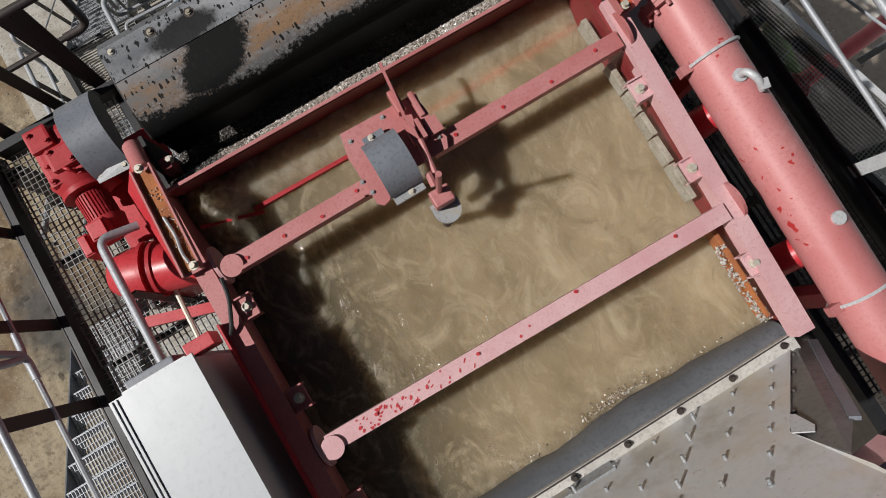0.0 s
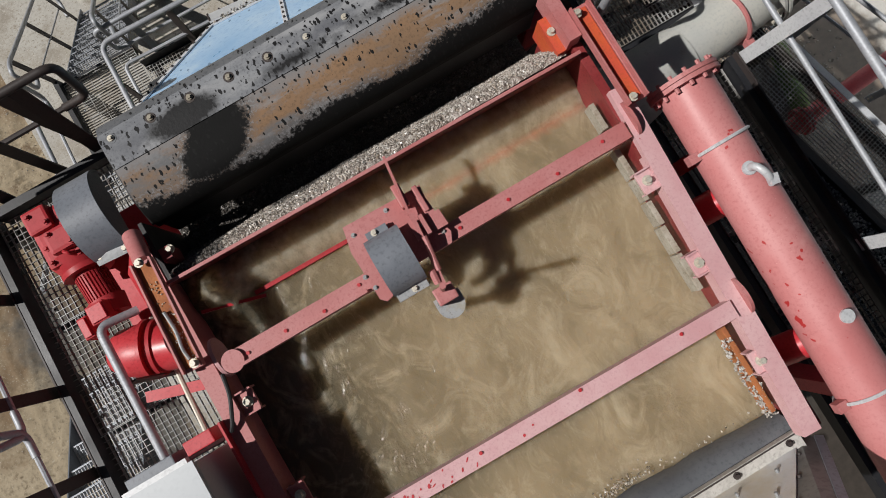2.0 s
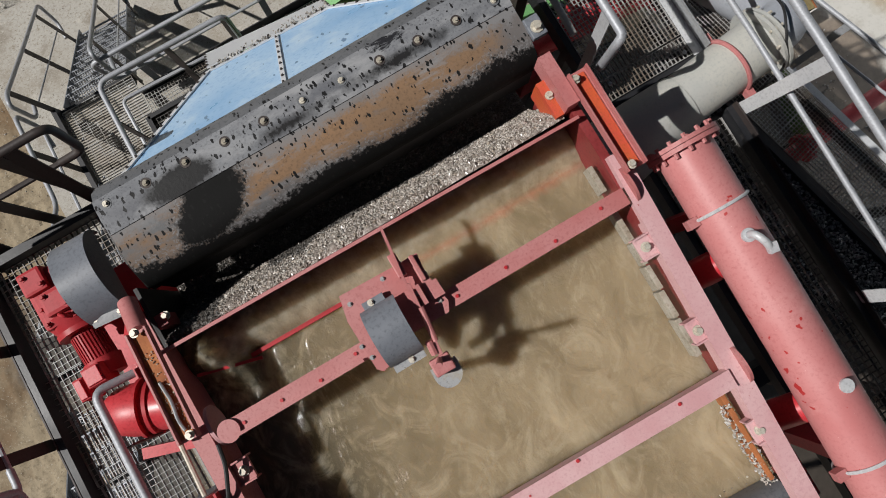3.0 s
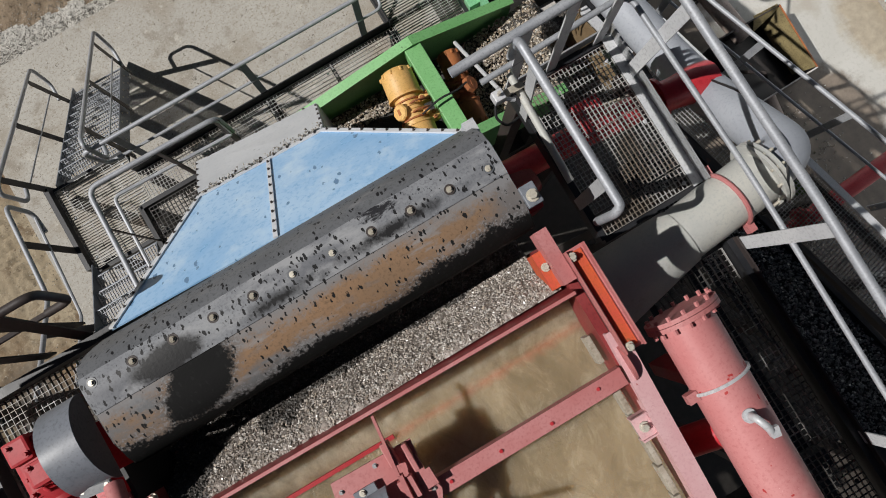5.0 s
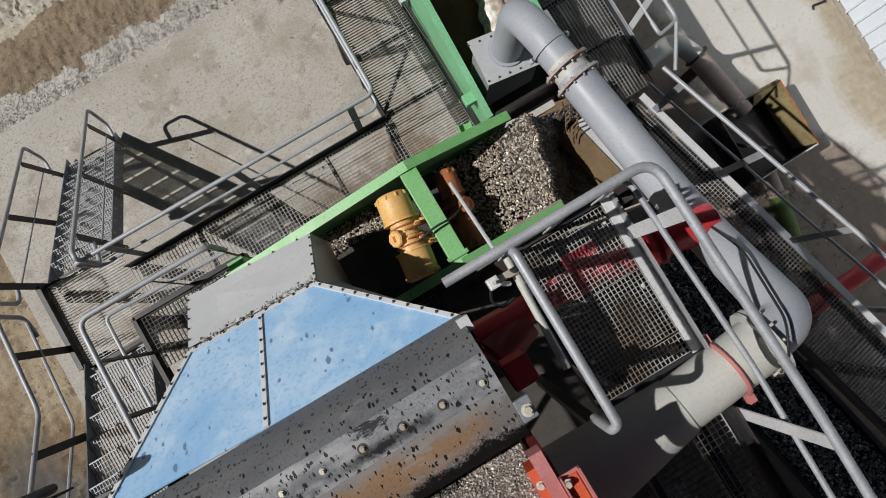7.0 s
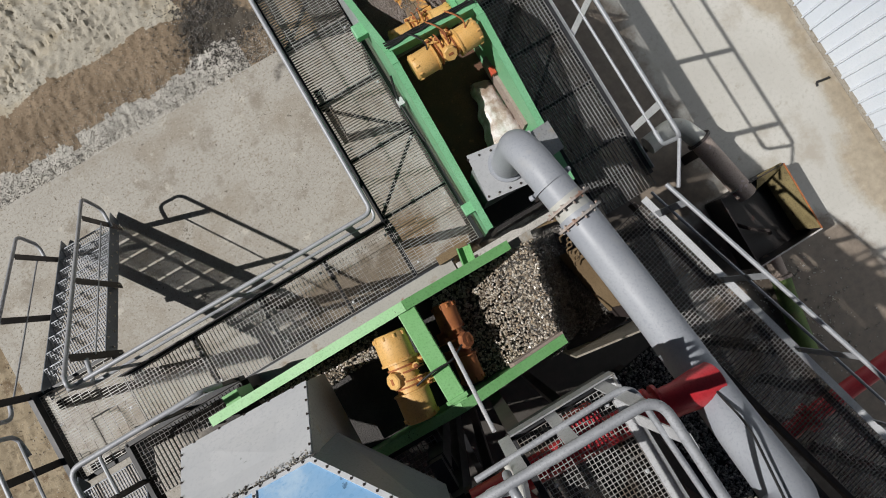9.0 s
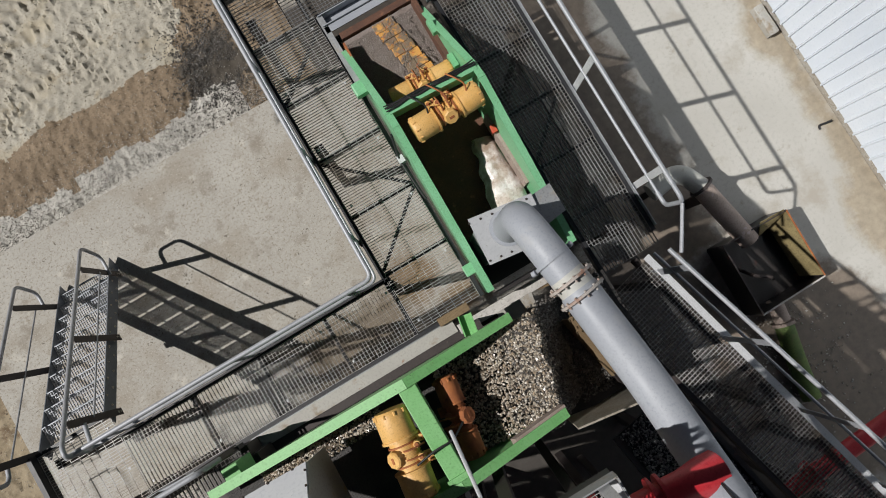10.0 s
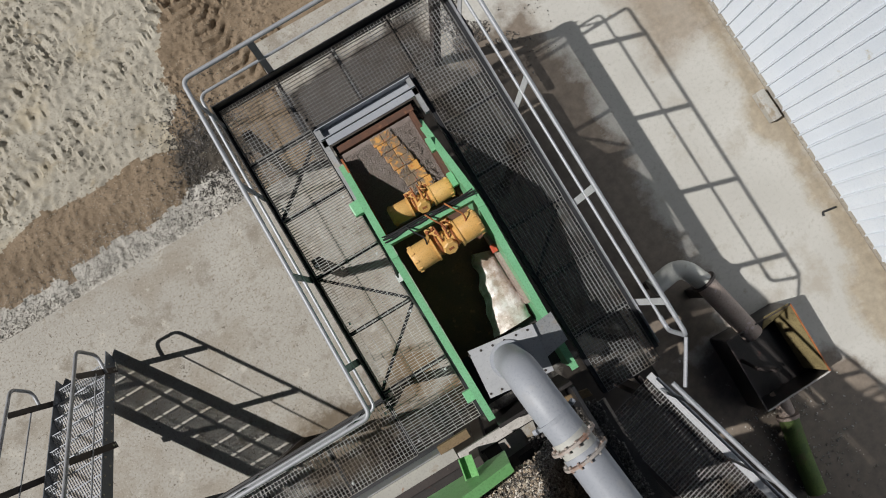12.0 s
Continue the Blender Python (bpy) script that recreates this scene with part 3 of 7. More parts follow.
def part(name, bm, material, parent, label="", smooth=False):
    """One mesh, in world coordinates, under a thing or under a part. A list gives one part for each piece in it."""
    if isinstance(bm, list):
        for make, args in bm:
            q = B()
            make(q, *args)
            ob = part(name, q, material, parent, label, smooth)
        return ob
    ob = new(name, bpy.data.meshes.new(name))
    finish(ob, bm, material, smooth)
    adopt(ob, parent)
    if label:
        ob["label"] = label
    return ob


def solid(name, bm, material, label="", category="", group="", kind="", smooth=False):
    """One mesh that is a thing by itself."""
    ob = new(name, bpy.data.meshes.new(name))
    finish(ob, bm, material, smooth)
    return tagged(ob, label, category, group, kind)


def B():
    return bmesh.new()


def hexa(bm, c):
    """A block from eight corners: four below, four above, in the same turn."""
    v = [bm.verts.new(p) for p in c]
    for f in ((3, 2, 1, 0), (4, 5, 6, 7), (0, 1, 5, 4), (1, 2, 6, 5), (2, 3, 7, 6), (3, 0, 4, 7)):
        bm.faces.new([v[i] for i in f])
    return v


def block(bm, x0, x1, y0, y1, z0, z1, bevel=0.0):
    v = hexa(bm, [(x0, y0, z0), (x1, y0, z0), (x1, y1, z0), (x0, y1, z0), (x0, y0, z1), (x1, y0, z1), (x1, y1, z1), (x0, y1, z1)])
    if bevel:
        es = {e for q in v for e in q.link_edges}
        bmesh.ops.bevel(bm, geom=list(es), offset=bevel, segments=2, affect="EDGES", profile=0.6)
    return bm


def bar(bm, a, b, w, h, up=(0, 0, 1)):
    """A straight flat or square bar from a to b, w across and h along up."""
    a, b = Vector(a), Vector(b)
    d = (b - a).normalized()
    u = Vector(up)
    u = (u - d * u.dot(d))
    u = u.normalized() if u.length > 1e-6 else d.orthogonal().normalized()
    s = d.cross(u) * (w / 2)
    u = u * (h / 2)
    hexa(bm, [a - s - u, b - s - u, b + s - u, a + s - u, a - s + u, b - s + u, b + s + u, a + s + u])
    return bm


def channel(bm, a, b, w, h, t=0.012, up=(0, 0, 1)):
    """A channel section: a web with two flanges that stand up."""
    a, b = Vector(a), Vector(b)
    d = (b - a).normalized()
    u = Vector(up)
    u = (u - d * u.dot(d)).normalized()
    s = d.cross(u)
    W = w / 2
    return extrude(bm, [(-W, -t / 2), (W, -t / 2), (W, h), (W - t, h), (W - t, t / 2), (-W + t, t / 2), (-W + t, h), (-W, h)], a, b, s, u)


def extrude(bm, prof, a, b, s, u):
    """A section of (side, up) drawn straight from a to b."""
    p = [bm.verts.new(a + s * x + u * y) for x, y in prof]
    q = [bm.verts.new(b + s * x + u * y) for x, y in prof]
    n = len(prof)
    for i in range(n):
        bm.faces.new((p[i], p[(i + 1) % n], q[(i + 1) % n], q[i]))
    bm.faces.new(p[::-1])
    bm.faces.new(q)
    return bm


def slab(bm, pts, thick):
    """A plate: a polygon extruded by thick against its normal."""
    pts = [Vector(p) for p in pts]
    n = (pts[1] - pts[0]).cross(pts[2] - pts[0]).normalized() * thick
    top = [bm.verts.new(p) for p in pts]
    low = [bm.verts.new(p - n) for p in pts]
    bm.faces.new(top)
    bm.faces.new(low[::-1])
    k = len(pts)
    for i in range(k):
        bm.faces.new((top[i], low[i], low[(i + 1) % k], top[(i + 1) % k]))
    return bm


def sweep(bm, pts, r, seg=12, caps=True, radii=None):
    """A round tube along a path."""
    pts = [Vector(p) for p in pts]
    rings = []
    ref = None
    for i, p in enumerate(pts):
        d = (pts[min(i + 1, len(pts) - 1)] - pts[max(i - 1, 0)]).normalized()
        if ref is None:
            ref = d.orthogonal().normalized()
        ref = (ref - d * ref.dot(d)).normalized()
        s = d.cross(ref)
        rr = radii[i] if radii else r
        rings.append([bm.verts.new(p + (ref * math.cos(a) + s * math.sin(a)) * rr) for a in (2 * math.pi * k / seg for k in range(seg))])
    for a, b in zip(rings, rings[1:]):
        for k in range(seg):
            bm.faces.new((a[k], a[(k + 1) % seg], b[(k + 1) % seg], b[k]))
    if caps:
        bm.faces.new(rings[0][::-1])
        bm.faces.new(rings[-1])
    return bm


def bend(pts, r, n=6):
    """The path with its corners rounded by about r."""
    pts = [Vector(p) for p in pts]
    out = [pts[0]]
    for a, b, c in zip(pts, pts[1:], pts[2:]):
        k = min(r, (a - b).length * 0.49, (c - b).length * 0.49)
        p, q = b + (a - b).normalized() * k, b + (c - b).normalized() * k
        for i in range(n + 1):
            t = i / n
            out.append(p * (1 - t) ** 2 + b * 2 * t * (1 - t) + q * t * t)
    return out + [pts[-1]]


def disc(bm, c, axis, r, h, seg=16, r2=None):
    c, axis = Vector(c), Vector(axis).normalized()
    return sweep(bm, [c, c + axis * h], r, seg, True, [r, r2 if r2 is not None else r])


def bolt(bm, c, axis, r=0.018, h=0.014):
    """A washer with a hexagon head."""
    if isinstance(bm, list):
        bm.append((bolt, (c, axis, r, h)))
        return bm
    axis = Vector(axis).normalized()
    disc(bm, c, axis, r * 1.45, h * 0.3, 10)
    return disc(bm, Vector(c) + axis * h * 0.3, axis, r, h, 6, r * 0.9)


def arch(bm, x0, x1, cy, cz, r, a0, a1, t, n=14):
    """A bent sheet: part of a cylinder along x."""
    prev = None
    for i in range(n + 1):
        a = radians(a0 + (a1 - a0) * i / n)
        o = (cy + r * math.cos(a), cz + r * math.sin(a))
        q = (cy + (r - t) * math.cos(a), cz + (r - t) * math.sin(a))
        cur = [bm.verts.new(p) for p in ((x0, *o), (x1, *o), (x1, *q), (x0, *q))]
        if prev:
            for k in range(4):
                bm.faces.new((prev[k], prev[(k + 1) % 4], cur[(k + 1) % 4], cur[k]))
        else:
            bm.faces.new(cur[::-1])
        prev = cur
    bm.faces.new(prev)
    return bm


def profile_x(bm, prof, x0, x1, thick, cuts=1):
    """A folded sheet: a profile of (y, z) drawn along x, thick downwards."""
    xs = [x0 + (x1 - x0) * i / cuts for i in range(cuts + 1)]
    up = [[bm.verts.new((x, y, z)) for y, z in prof] for x in xs]
    lo = [[bm.verts.new((x, y, z - thick)) for y, z in prof] for x in xs]
    n = len(prof)
    for i in range(cuts):
        for k in range(n - 1):
            bm.faces.new((up[i][k], up[i + 1][k], up[i + 1][k + 1], up[i][k + 1]))
            bm.faces.new((lo[i][k + 1], lo[i + 1][k + 1], lo[i + 1][k], lo[i][k]))
        for k in (0, n - 1):
            f = (up[i][k], lo[i][k], lo[i + 1][k], up[i + 1][k])
            bm.faces.new(f if k == 0 else f[::-1])
    for i in (0, cuts):
        for k in range(n - 1):
            f = (up[i][k], up[i][k + 1], lo[i][k + 1], lo[i][k])
            bm.faces.new(f if i == 0 else f[::-1])
    return bm


def grating(bm, o, u, v, nu, nv, pu, pv, t=0.005, h=0.03, cross=0.5):
    """Bars both ways over a panel: from o, nu pitches along u, nv along v; cross: the height of the bars along u."""
    o, u, v = Vector(o), Vector(u).normalized(), Vector(v).normalized()
    for i in range(nu + 1):
        a = o + u * (pu * i)
        bar(bm, a, a + v * (pv * nv), t, h)
    for j in range(nv + 1):
        a = o + v * (pv * j) + Vector((0, 0, h * 0.22 if cross < 1 else -h * 0.5))
        bar(bm, a, a + u * (pu * nu), t, h * cross)
    return bm


def pebbles(bm, spots, size, seed=1, flat=0.7):
    """Small uneven stones at the given places."""
    rnd = random.Random(seed)
    base = [(1, 0, 0), (-1, 0, 0), (0, 1, 0), (0, -1, 0), (0, 0, 1), (0, 0, -1)]
    tris = ((0, 2, 4), (2, 1, 4), (1, 3, 4), (3, 0, 4), (2, 0, 5), (1, 2, 5), (3, 1, 5), (0, 3, 5))
    for p in spots:
        s = size * rnd.uniform(0.55, 1.35)
        e = Euler((rnd.uniform(0, 6), rnd.uniform(0, 6), rnd.uniform(0, 6))).to_matrix()
        vs = [bm.verts.new(Vector(p) + e @ Vector((b[0] * s * rnd.uniform(0.7, 1.1), b[1] * s * rnd.uniform(0.6, 1.0), b[2] * s * flat * rnd.uniform(0.7, 1.1)))) for b in base]
        for f in tris:
            bm.faces.new([vs[i] for i in f])
    return bm


def scatter(n, x0, x1, y0, y1, height, seed):
    rnd = random.Random(seed)
    out = []
    for _ in range(n):
        x, y = rnd.uniform(x0, x1), rnd.uniform(y0, y1)
        z = height(x, y)
        if z is not None:
            out.append((x, y, z))
    return out


# ---- ground, yard and wall ----
UP, LO = 6.03, 2.62  # heights of the upper and the lower gratings


EDGE = 8.88  # far edge of the yard slab


def track(x, y, px, py, dx, dy, w):
    """Tread pattern of a tyre along a line: lugs across a shallow rut."""
    s, u = (x - px) * dx + (y - py) * dy, (x - px) * -dy + (y - py) * dx
    k = max(0.0, 1 - (abs(u) / w) ** 4)
    lug = math.sin(2 * math.pi * (s / 0.21 + (0.9 if u > 0 else 0.5) * abs(u) / 0.21 * 0.6))
    return k * (0.042 * max(-0.5, min(0.6, 1.4 * lug)) * (0.8 + 0.6 * noise.noise((x * 5, y * 5, 71.0))) - 0.012)


def relief(x, y):
    h = 0.07 * noise.noise((x * 0.35, y * 0.35, 2.0)) + 0.035 * noise.noise((x * 1.7, y * 1.7, 5.0)) + 0.030 * noise.noise((x * 6, y * 6, 9.0)) + 0.026 * noise.noise((x * 13, y * 13, 3.0))
    mound = math.exp(-((y - 9.95) / 0.42) ** 2) * (0.3 + 0.7 / (1 + math.exp(max(-30.0, min(30.0, (x - 1.0) / 0.18)))))
    ruts = 0.0
    if y > 10.2:
        crumb = max(0.0, min(1.0, (y - 10.2) / 0.4)) * max(0.0, 0.5 + 1.2 * noise.noise((x * 1.3, y * 1.3, 15.0)))
        h += crumb * (0.045 * noise.noise((x * 8, y * 10, 16.0)) + 0.06 * max(0.0, noise.noise((x * 15, y * 17, 17.0))) + 0.07 * max(0.0, noise.noise((x * 26, y * 23, 18.0))))
        ruts += 1.3 * track(x, y, -0.28, 13.02, 0.844, 0.536, 0.30) + 1.7 * track(x, y, 2.42, 12.1, 0.2, -0.98, 0.34) + 1.1 * track(x, y, 0.0, 11.72, 0.92, 0.39, 0.24)
        gate = max(0.0, min(1.0, 0.30 + 2.2 * noise.noise((x * 0.9, y * 0.9, 7.0))))
        for q in ((-2.2, 12.4, 0.80, 0.60, 0.26), (-0.9, 11.3, 0.92, 0.39, 0.22), (1.9, 13.1, 0.35, -0.94, 0.28), (-2.7, 13.4, 0.75, 0.66, 0.26), (-3.4, 11.4, 0.97, 0.24, 0.24)):
            ruts += track(x, y, *q) * gate
    if x < -4.3 and y < 8.5:
        ruts += track(x, y, -4.9, 2.0, 0.06, 1.0, 0.26) + track(x, y, -5.7, 2.0, 0.02, 1.0, 0.26)
    return -0.13 + h + 0.17 * mound + ruts


def on_slab(x, y):
    if x < -4.16 or x > 9.75:
        return False
    return y < EDGE or (x > 2.9 and y < 11.0)


def soil_kind(x, y):
    """0 sand, 1 damp earth, 2 stone chippings, 3 brown soil beside the yard."""
    n = noise.noise((x * 1.1, y * 1.1, 11.0)) * 0.22 + noise.noise((x * 4, y * 4, 12.0)) * 0.09 + noise.noise((x * 13, y * 13, 13.0)) * 0.05
    if y < EDGE - 0.3:
        return 3
    if y < 9.30 + n + (0.15 if x > -1.5 else 0.0) and x < 1.6:
        return 2
    if y < 10.33 + n or (x + 1.3 * n > 0.95 + 0.40 * (y - 10.3) and y < 14.6 + n):
        return 1
    return 0


def steps(a, b, coarse, spans):
    """Grid lines from a to b, finer in the spans (from, to, step)."""
    out, v = [], a
    while v < b:
        out.append(v)
        v += next((st for lo, hi, st in spans if lo <= v < hi), coarse)
    return out + [b]


bm = B()
xs = steps(-14.0, 18.0, 0.4, [(-7.0, -2.0, 0.045), (-2.0, 3.6, 0.033)])
ys = steps(-8.0, 20.0, 0.3, [(-2.0, 8.7, 0.075), (8.7, 10.2, 0.045), (10.2, 14.2, 0.033)])
grid = []
for y in ys:
    grid.append([bm.verts.new((x, y, -0.30 if on_slab(x, y) else min(relief(x, y), 0.14))) for x in xs])
for j in range(len(ys) - 1):
    for i in range(len(xs) - 1):
        f = bm.faces.new((grid[j][i], grid[j][i + 1], grid[j + 1][i + 1], grid[j + 1][i]))
        f.material_index = soil_kind((xs[i] + xs[i + 1]) / 2, (ys[j] + ys[j + 1]) / 2)
far = 600.0
outer = [bm.verts.new(p) for p in ((-far, -far, -0.2), (far, -far, -0.2), (far, far, -0.2), (-far, far, -0.2))]
edges = [grid[0], [r[-1] for r in grid], grid[-1][::-1], [r[0] for r in grid][::-1]]
for k, e in enumerate(edges):
    a, b = outer[k], outer[(k + 1) % 4]
    half = len(e) // 2
    for i in range(len(e) - 1):
        bm.faces.new((e[i + 1], e[i], a) if i < half else (e[i + 1], e[i], b))
    bm.faces.new((e[half], a, b))
ground = solid("ground", bm, SAND, "sandy soil with tyre marks and a damp brown bank round the yard", "ground", kind="structure", smooth=True)
for m in (EARTH, STONE_STRIP, SOIL):
    ground.data.materials.append(m)

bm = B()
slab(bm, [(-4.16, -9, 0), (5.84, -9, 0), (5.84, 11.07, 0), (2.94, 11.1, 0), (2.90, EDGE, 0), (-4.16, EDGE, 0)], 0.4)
solid("pavement", bm, CONCRETE, "stained concrete yard with worn aggregate under the plant, shade painted in by the screens", "concrete yard", kind="structure")
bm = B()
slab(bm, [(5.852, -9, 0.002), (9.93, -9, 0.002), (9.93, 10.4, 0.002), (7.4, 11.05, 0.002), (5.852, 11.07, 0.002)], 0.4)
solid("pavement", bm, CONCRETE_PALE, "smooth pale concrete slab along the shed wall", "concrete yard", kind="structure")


rnd = random.Random(4)
pts = []
for _ in range(15000):
    x = rnd.uniform(-6.5, 2.3)
    y = EDGE + 0.02 + abs(rnd.gauss(0, 0.30)) + (0.12 * rnd.random() if x > -1.5 else 0)
    pts.append((x, y, min(relief(x, y), 0.14) + 0.003))
for _ in range(900):
    x, y = rnd.uniform(-6, 2.6), rnd.uniform(9.3, 10.4)
    pts.append((x, y, min(relief(x, y), 0.14) + 0.004))
for _ in range(900):
    y = rnd.uniform(-4, 8.9)
    x = -4.2 - abs(rnd.gauss(0, 0.4))
    pts.append((x, y, relief(x, y) + 0.006))
tagged(solid("stone_chippings", pebbles(B(), pts, 0.012, 5, 0.4), PEBBLE_PALE, "pale grey stone chippings along the slab's edge", "stones"), kind="stuff")

pts = []
for _ in range(8000):
    x, y = rnd.uniform(-6, 3.4), rnd.uniform(9.9, 14.0)
    if soil_kind(x, y) < 2 and not on_slab(x, y) and noise.noise((x * 1.8, y * 1.8, 81.0)) > -0.15:
        pts.append((x, y, min(relief(x, y), 0.14) + 0.003))
tagged(solid("soil_clods", pebbles(B(), pts, 0.014, 7, 0.45), CLOD, "crumbly grey-brown clods on the soil", "soil"), kind="stuff")

pts = []
while len(pts) < 4200:
    x, y = rnd.gauss(1.45, 0.42), rnd.gauss(9.95, 0.55)
    if noise.noise((x * 2.2, y * 2.2, 31.0)) + 0.8 * noise.noise((x * 7, y * 7, 32.0)) > rnd.uniform(-0.5, 0.5) and not on_slab(x, y):
        pts.append((x, y, min(relief(x, y), 0.14) + 0.004))
while len(pts) < 6100:
    x, y = rnd.gauss(6.1, 0.5), rnd.gauss(9.4, 0.5)
    if noise.noise((x * 2.2, y * 2.2, 33.0)) > 0.0:
        pts.append((x, y, 0.012))
tagged(solid("gravel_spill", pebbles(B(), pts, 0.017, 6), PEBBLE_DARK, "dark wet gravel spilt on the soil and slab", "gravel"), kind="stuff")

# the clad wall: trapezoid ribs along y
clad = thing("wall_cladding", (9.9, 6.0, 0.22), "white ribbed steel cladding on a shed wall", "wall", kind="structure")
for k in range(20):
    y0 = -4.0 + 0.96 * k
    off = 0.003 * (k % 2)
    prof = []
    for r in range(4):
        y = y0 + 0.24 * r
        prof += [(9.88 - off, y), (9.88 - off, y + 0.19), (9.845 - off, y + 0.205), (9.845 - off, y + 0.225)]
    prof.append((9.88 - off, y0 + 0.985))
    bm = B()
    lo, hi, lo2, hi2 = ([bm.verts.new((x + d, y, z)) for x, y in prof] for z, d in ((0.22, 0), (6.5, 0), (0.22, 0.003), (6.5, 0.003)))
    for i in range(len(prof) - 1):
        bm.faces.new((lo[i + 1], lo[i], hi[i], hi[i + 1]))
        bm.faces.new((lo2[i], lo2[i + 1], hi2[i + 1], hi2[i]))
        bm.faces.new((lo[i], lo[i + 1], lo2[i + 1], lo2[i]))
        bm.faces.new((hi[i + 1], hi[i], hi2[i], hi2[i + 1]))
    part("sheet", bm, SHEET, clad)
bm = B()
block(bm, 9.94, 10.2, -4, 16, -0.3, 6.4)
solid("wall_plinth", bm, CONCRETE, "concrete wall behind the white cladding", "wall", kind="structure")


# ---- railings, walkways and stairs ----
def railing(pts, base, height, label, posts, group="handrails", start="loop", stop="loop", r=0.027, flat=0.085, lean=(0, 0), mat=TUBE, post_mat=TUBE, offset=(0, 0)):
    """A two-rail handrail along pts (x, y, base z); posts are fractions of its length."""
    P = [Vector(p) for p in pts]
    th = thing("handrail", P[0], label, "handrail", group)
    top = [p + Vector((lean[0], lean[1], height)) for p in P]
    mid = [p + Vector((lean[0] * 0.5, lean[1] * 0.5, height * 0.52)) for p in P]
    path = top
    if start == "loop":
        d = (P[0] - P[1]).normalized() * 0.15
        path = [mid[0] + (mid[1] - mid[0]).normalized() * 0.08, mid[0] + d * 0.7, top[0] + d] + path[1:]
    if stop == "loop":
        d = (P[-1] - P[-2]).normalized() * 0.15
        path = path[:-1] + [top[-1] + d, mid[-1] + d * 0.7, mid[-1] + (mid[-2] - mid[-1]).normalized() * 0.08]
    part("top_rail", sweep(B(), bend(path, 0.10), r, 10), mat, th, smooth=True)
    part("mid_rail", sweep(B(), bend(mid, 0.10), r * 0.72, 8), mat, th, smooth=True)
    lens = [(b - a).length for a, b in zip(P, P[1:])]
    total = sum(lens)
    for f in posts:
        s = f * total
        for a, b, l in zip(P, P[1:], lens):
            if s <= l + 1e-6:
                d = (b - a).normalized()
                q = a + d * s
                break
            s -= l
        d2 = Vector((d.x, d.y, 0)).normalized()
        side = Vector((d2.y, -d2.x, 0))
        o = Vector((offset[0], offset[1], 0))
        foot = q + o - Vector((0, 0, 0.16))
        head = q + Vector((lean[0], lean[1], height - r))
        bm = B()
        bar(bm, foot, head, flat, 0.012, side)
        p = part("post", bm, post_mat, th)
        bm = []
        for h in (0.05, 0.12):
            bolt(bm, foot + side * 0.006 + Vector((0, 0, h)), side, 0.012, 0.012)
        part("bolt", bm, BOLT, p)
    return th


def rail_run(label, top, rods, posts, r=0.027, rod=0.012, flat=0.09, mat=TUBE, post_mat=DARK, face=(1, 0, 0)):
    """A handrail with a bent top tube, thin rods below it and flat posts (head, foot)."""
    th = thing("handrail", top[0], label, "handrail", "handrails")
    part("top_rail", sweep(B(), bend(top, 0.12), r, 12), mat, th, smooth=True)
    for q in rods:
        part("mid_rail", sweep(B(), bend(q, 0.08), rod, 8), mat, th, smooth=True)
    for head, foot in posts:
        p = part("post", bar(B(), foot, head, flat, 0.012, face), post_mat, th, "flat steel post")
        d = Vector(face) * 0.007
        part("bolt", [(bolt, (Vector(foot) + d + Vector((0, 0, h)), face, 0.012, 0.012)) for h in (0.04, 0.11)], BOLT, p)
    return th


def deck(name, at, panels, beams, legs, label, group="walkways", kick=(), pitch=(0.047, 0.047), t=0.005, bars=BAR, kick_mat=DARK, depth=0.03):
    """A grated walkway: panels (x0, x1, y0, y1, z), edge beams (a, b, w, h), legs (x, y, top z)."""
    th = thing(name, at, label, "walkway", group)
    for x0, x1, y0, y1, z in panels:
        nu, nv = round((x1 - x0) / pitch[0]), round((y1 - y0) / pitch[1])
        bm = B()
        if pitch[0] > 0.06:  # load bars across, thin rods along
            grating(bm, (x0, y0, z - 0.006), (1, 0, 0), (0, 1, 0), nu, nv, (x1 - x0) / nu, (y1 - y0) / nv, 0.006, 0.010, 3.2)
        else:
            grating(bm, (x0, y0, z - 0.002 - depth / 2), (1, 0, 0), (0, 1, 0), nu, nv, (x1 - x0) / nu, (y1 - y0) / nv, t, depth)
        p = part("grating_panel", bm, bars, th, "galvanised mesh grating" if bars is BAR else "black dirt-caked mesh grating")
        for cx, cy in ((x0 + 0.08, y0 + 0.12), (x1 - 0.08, y1 - 0.12)):
            bm = disc(B(), (cx, cy, z), (0, 0, 1), 0.017, 0.004, 12)
            bolt(bm, (cx, cy, z + 0.004), (0, 0, 1), 0.010, 0.01)
            part("clip", bm, BRACKET if bars is BAR else DARK, p, "round pale clip" if bars is BAR else "round dark clip")
    for a, b, w, h in beams:
        part("edge_beam", bar(B(), a, b, w, h), BEAM, th, "blackened steel beam")
    for a, b, h in kick:
        part("kick_plate", bar(B(), a, b, 0.012, h), kick_mat, th)
    for x, y, z in legs:
        part("leg", block(B(), x - 0.06, x + 0.06, y - 0.06, y + 0.06, 0, z), DARK, th, "dark steel column")
    return th


# lower walkway beside the first screen, and round the second one
zb = LO - 0.09
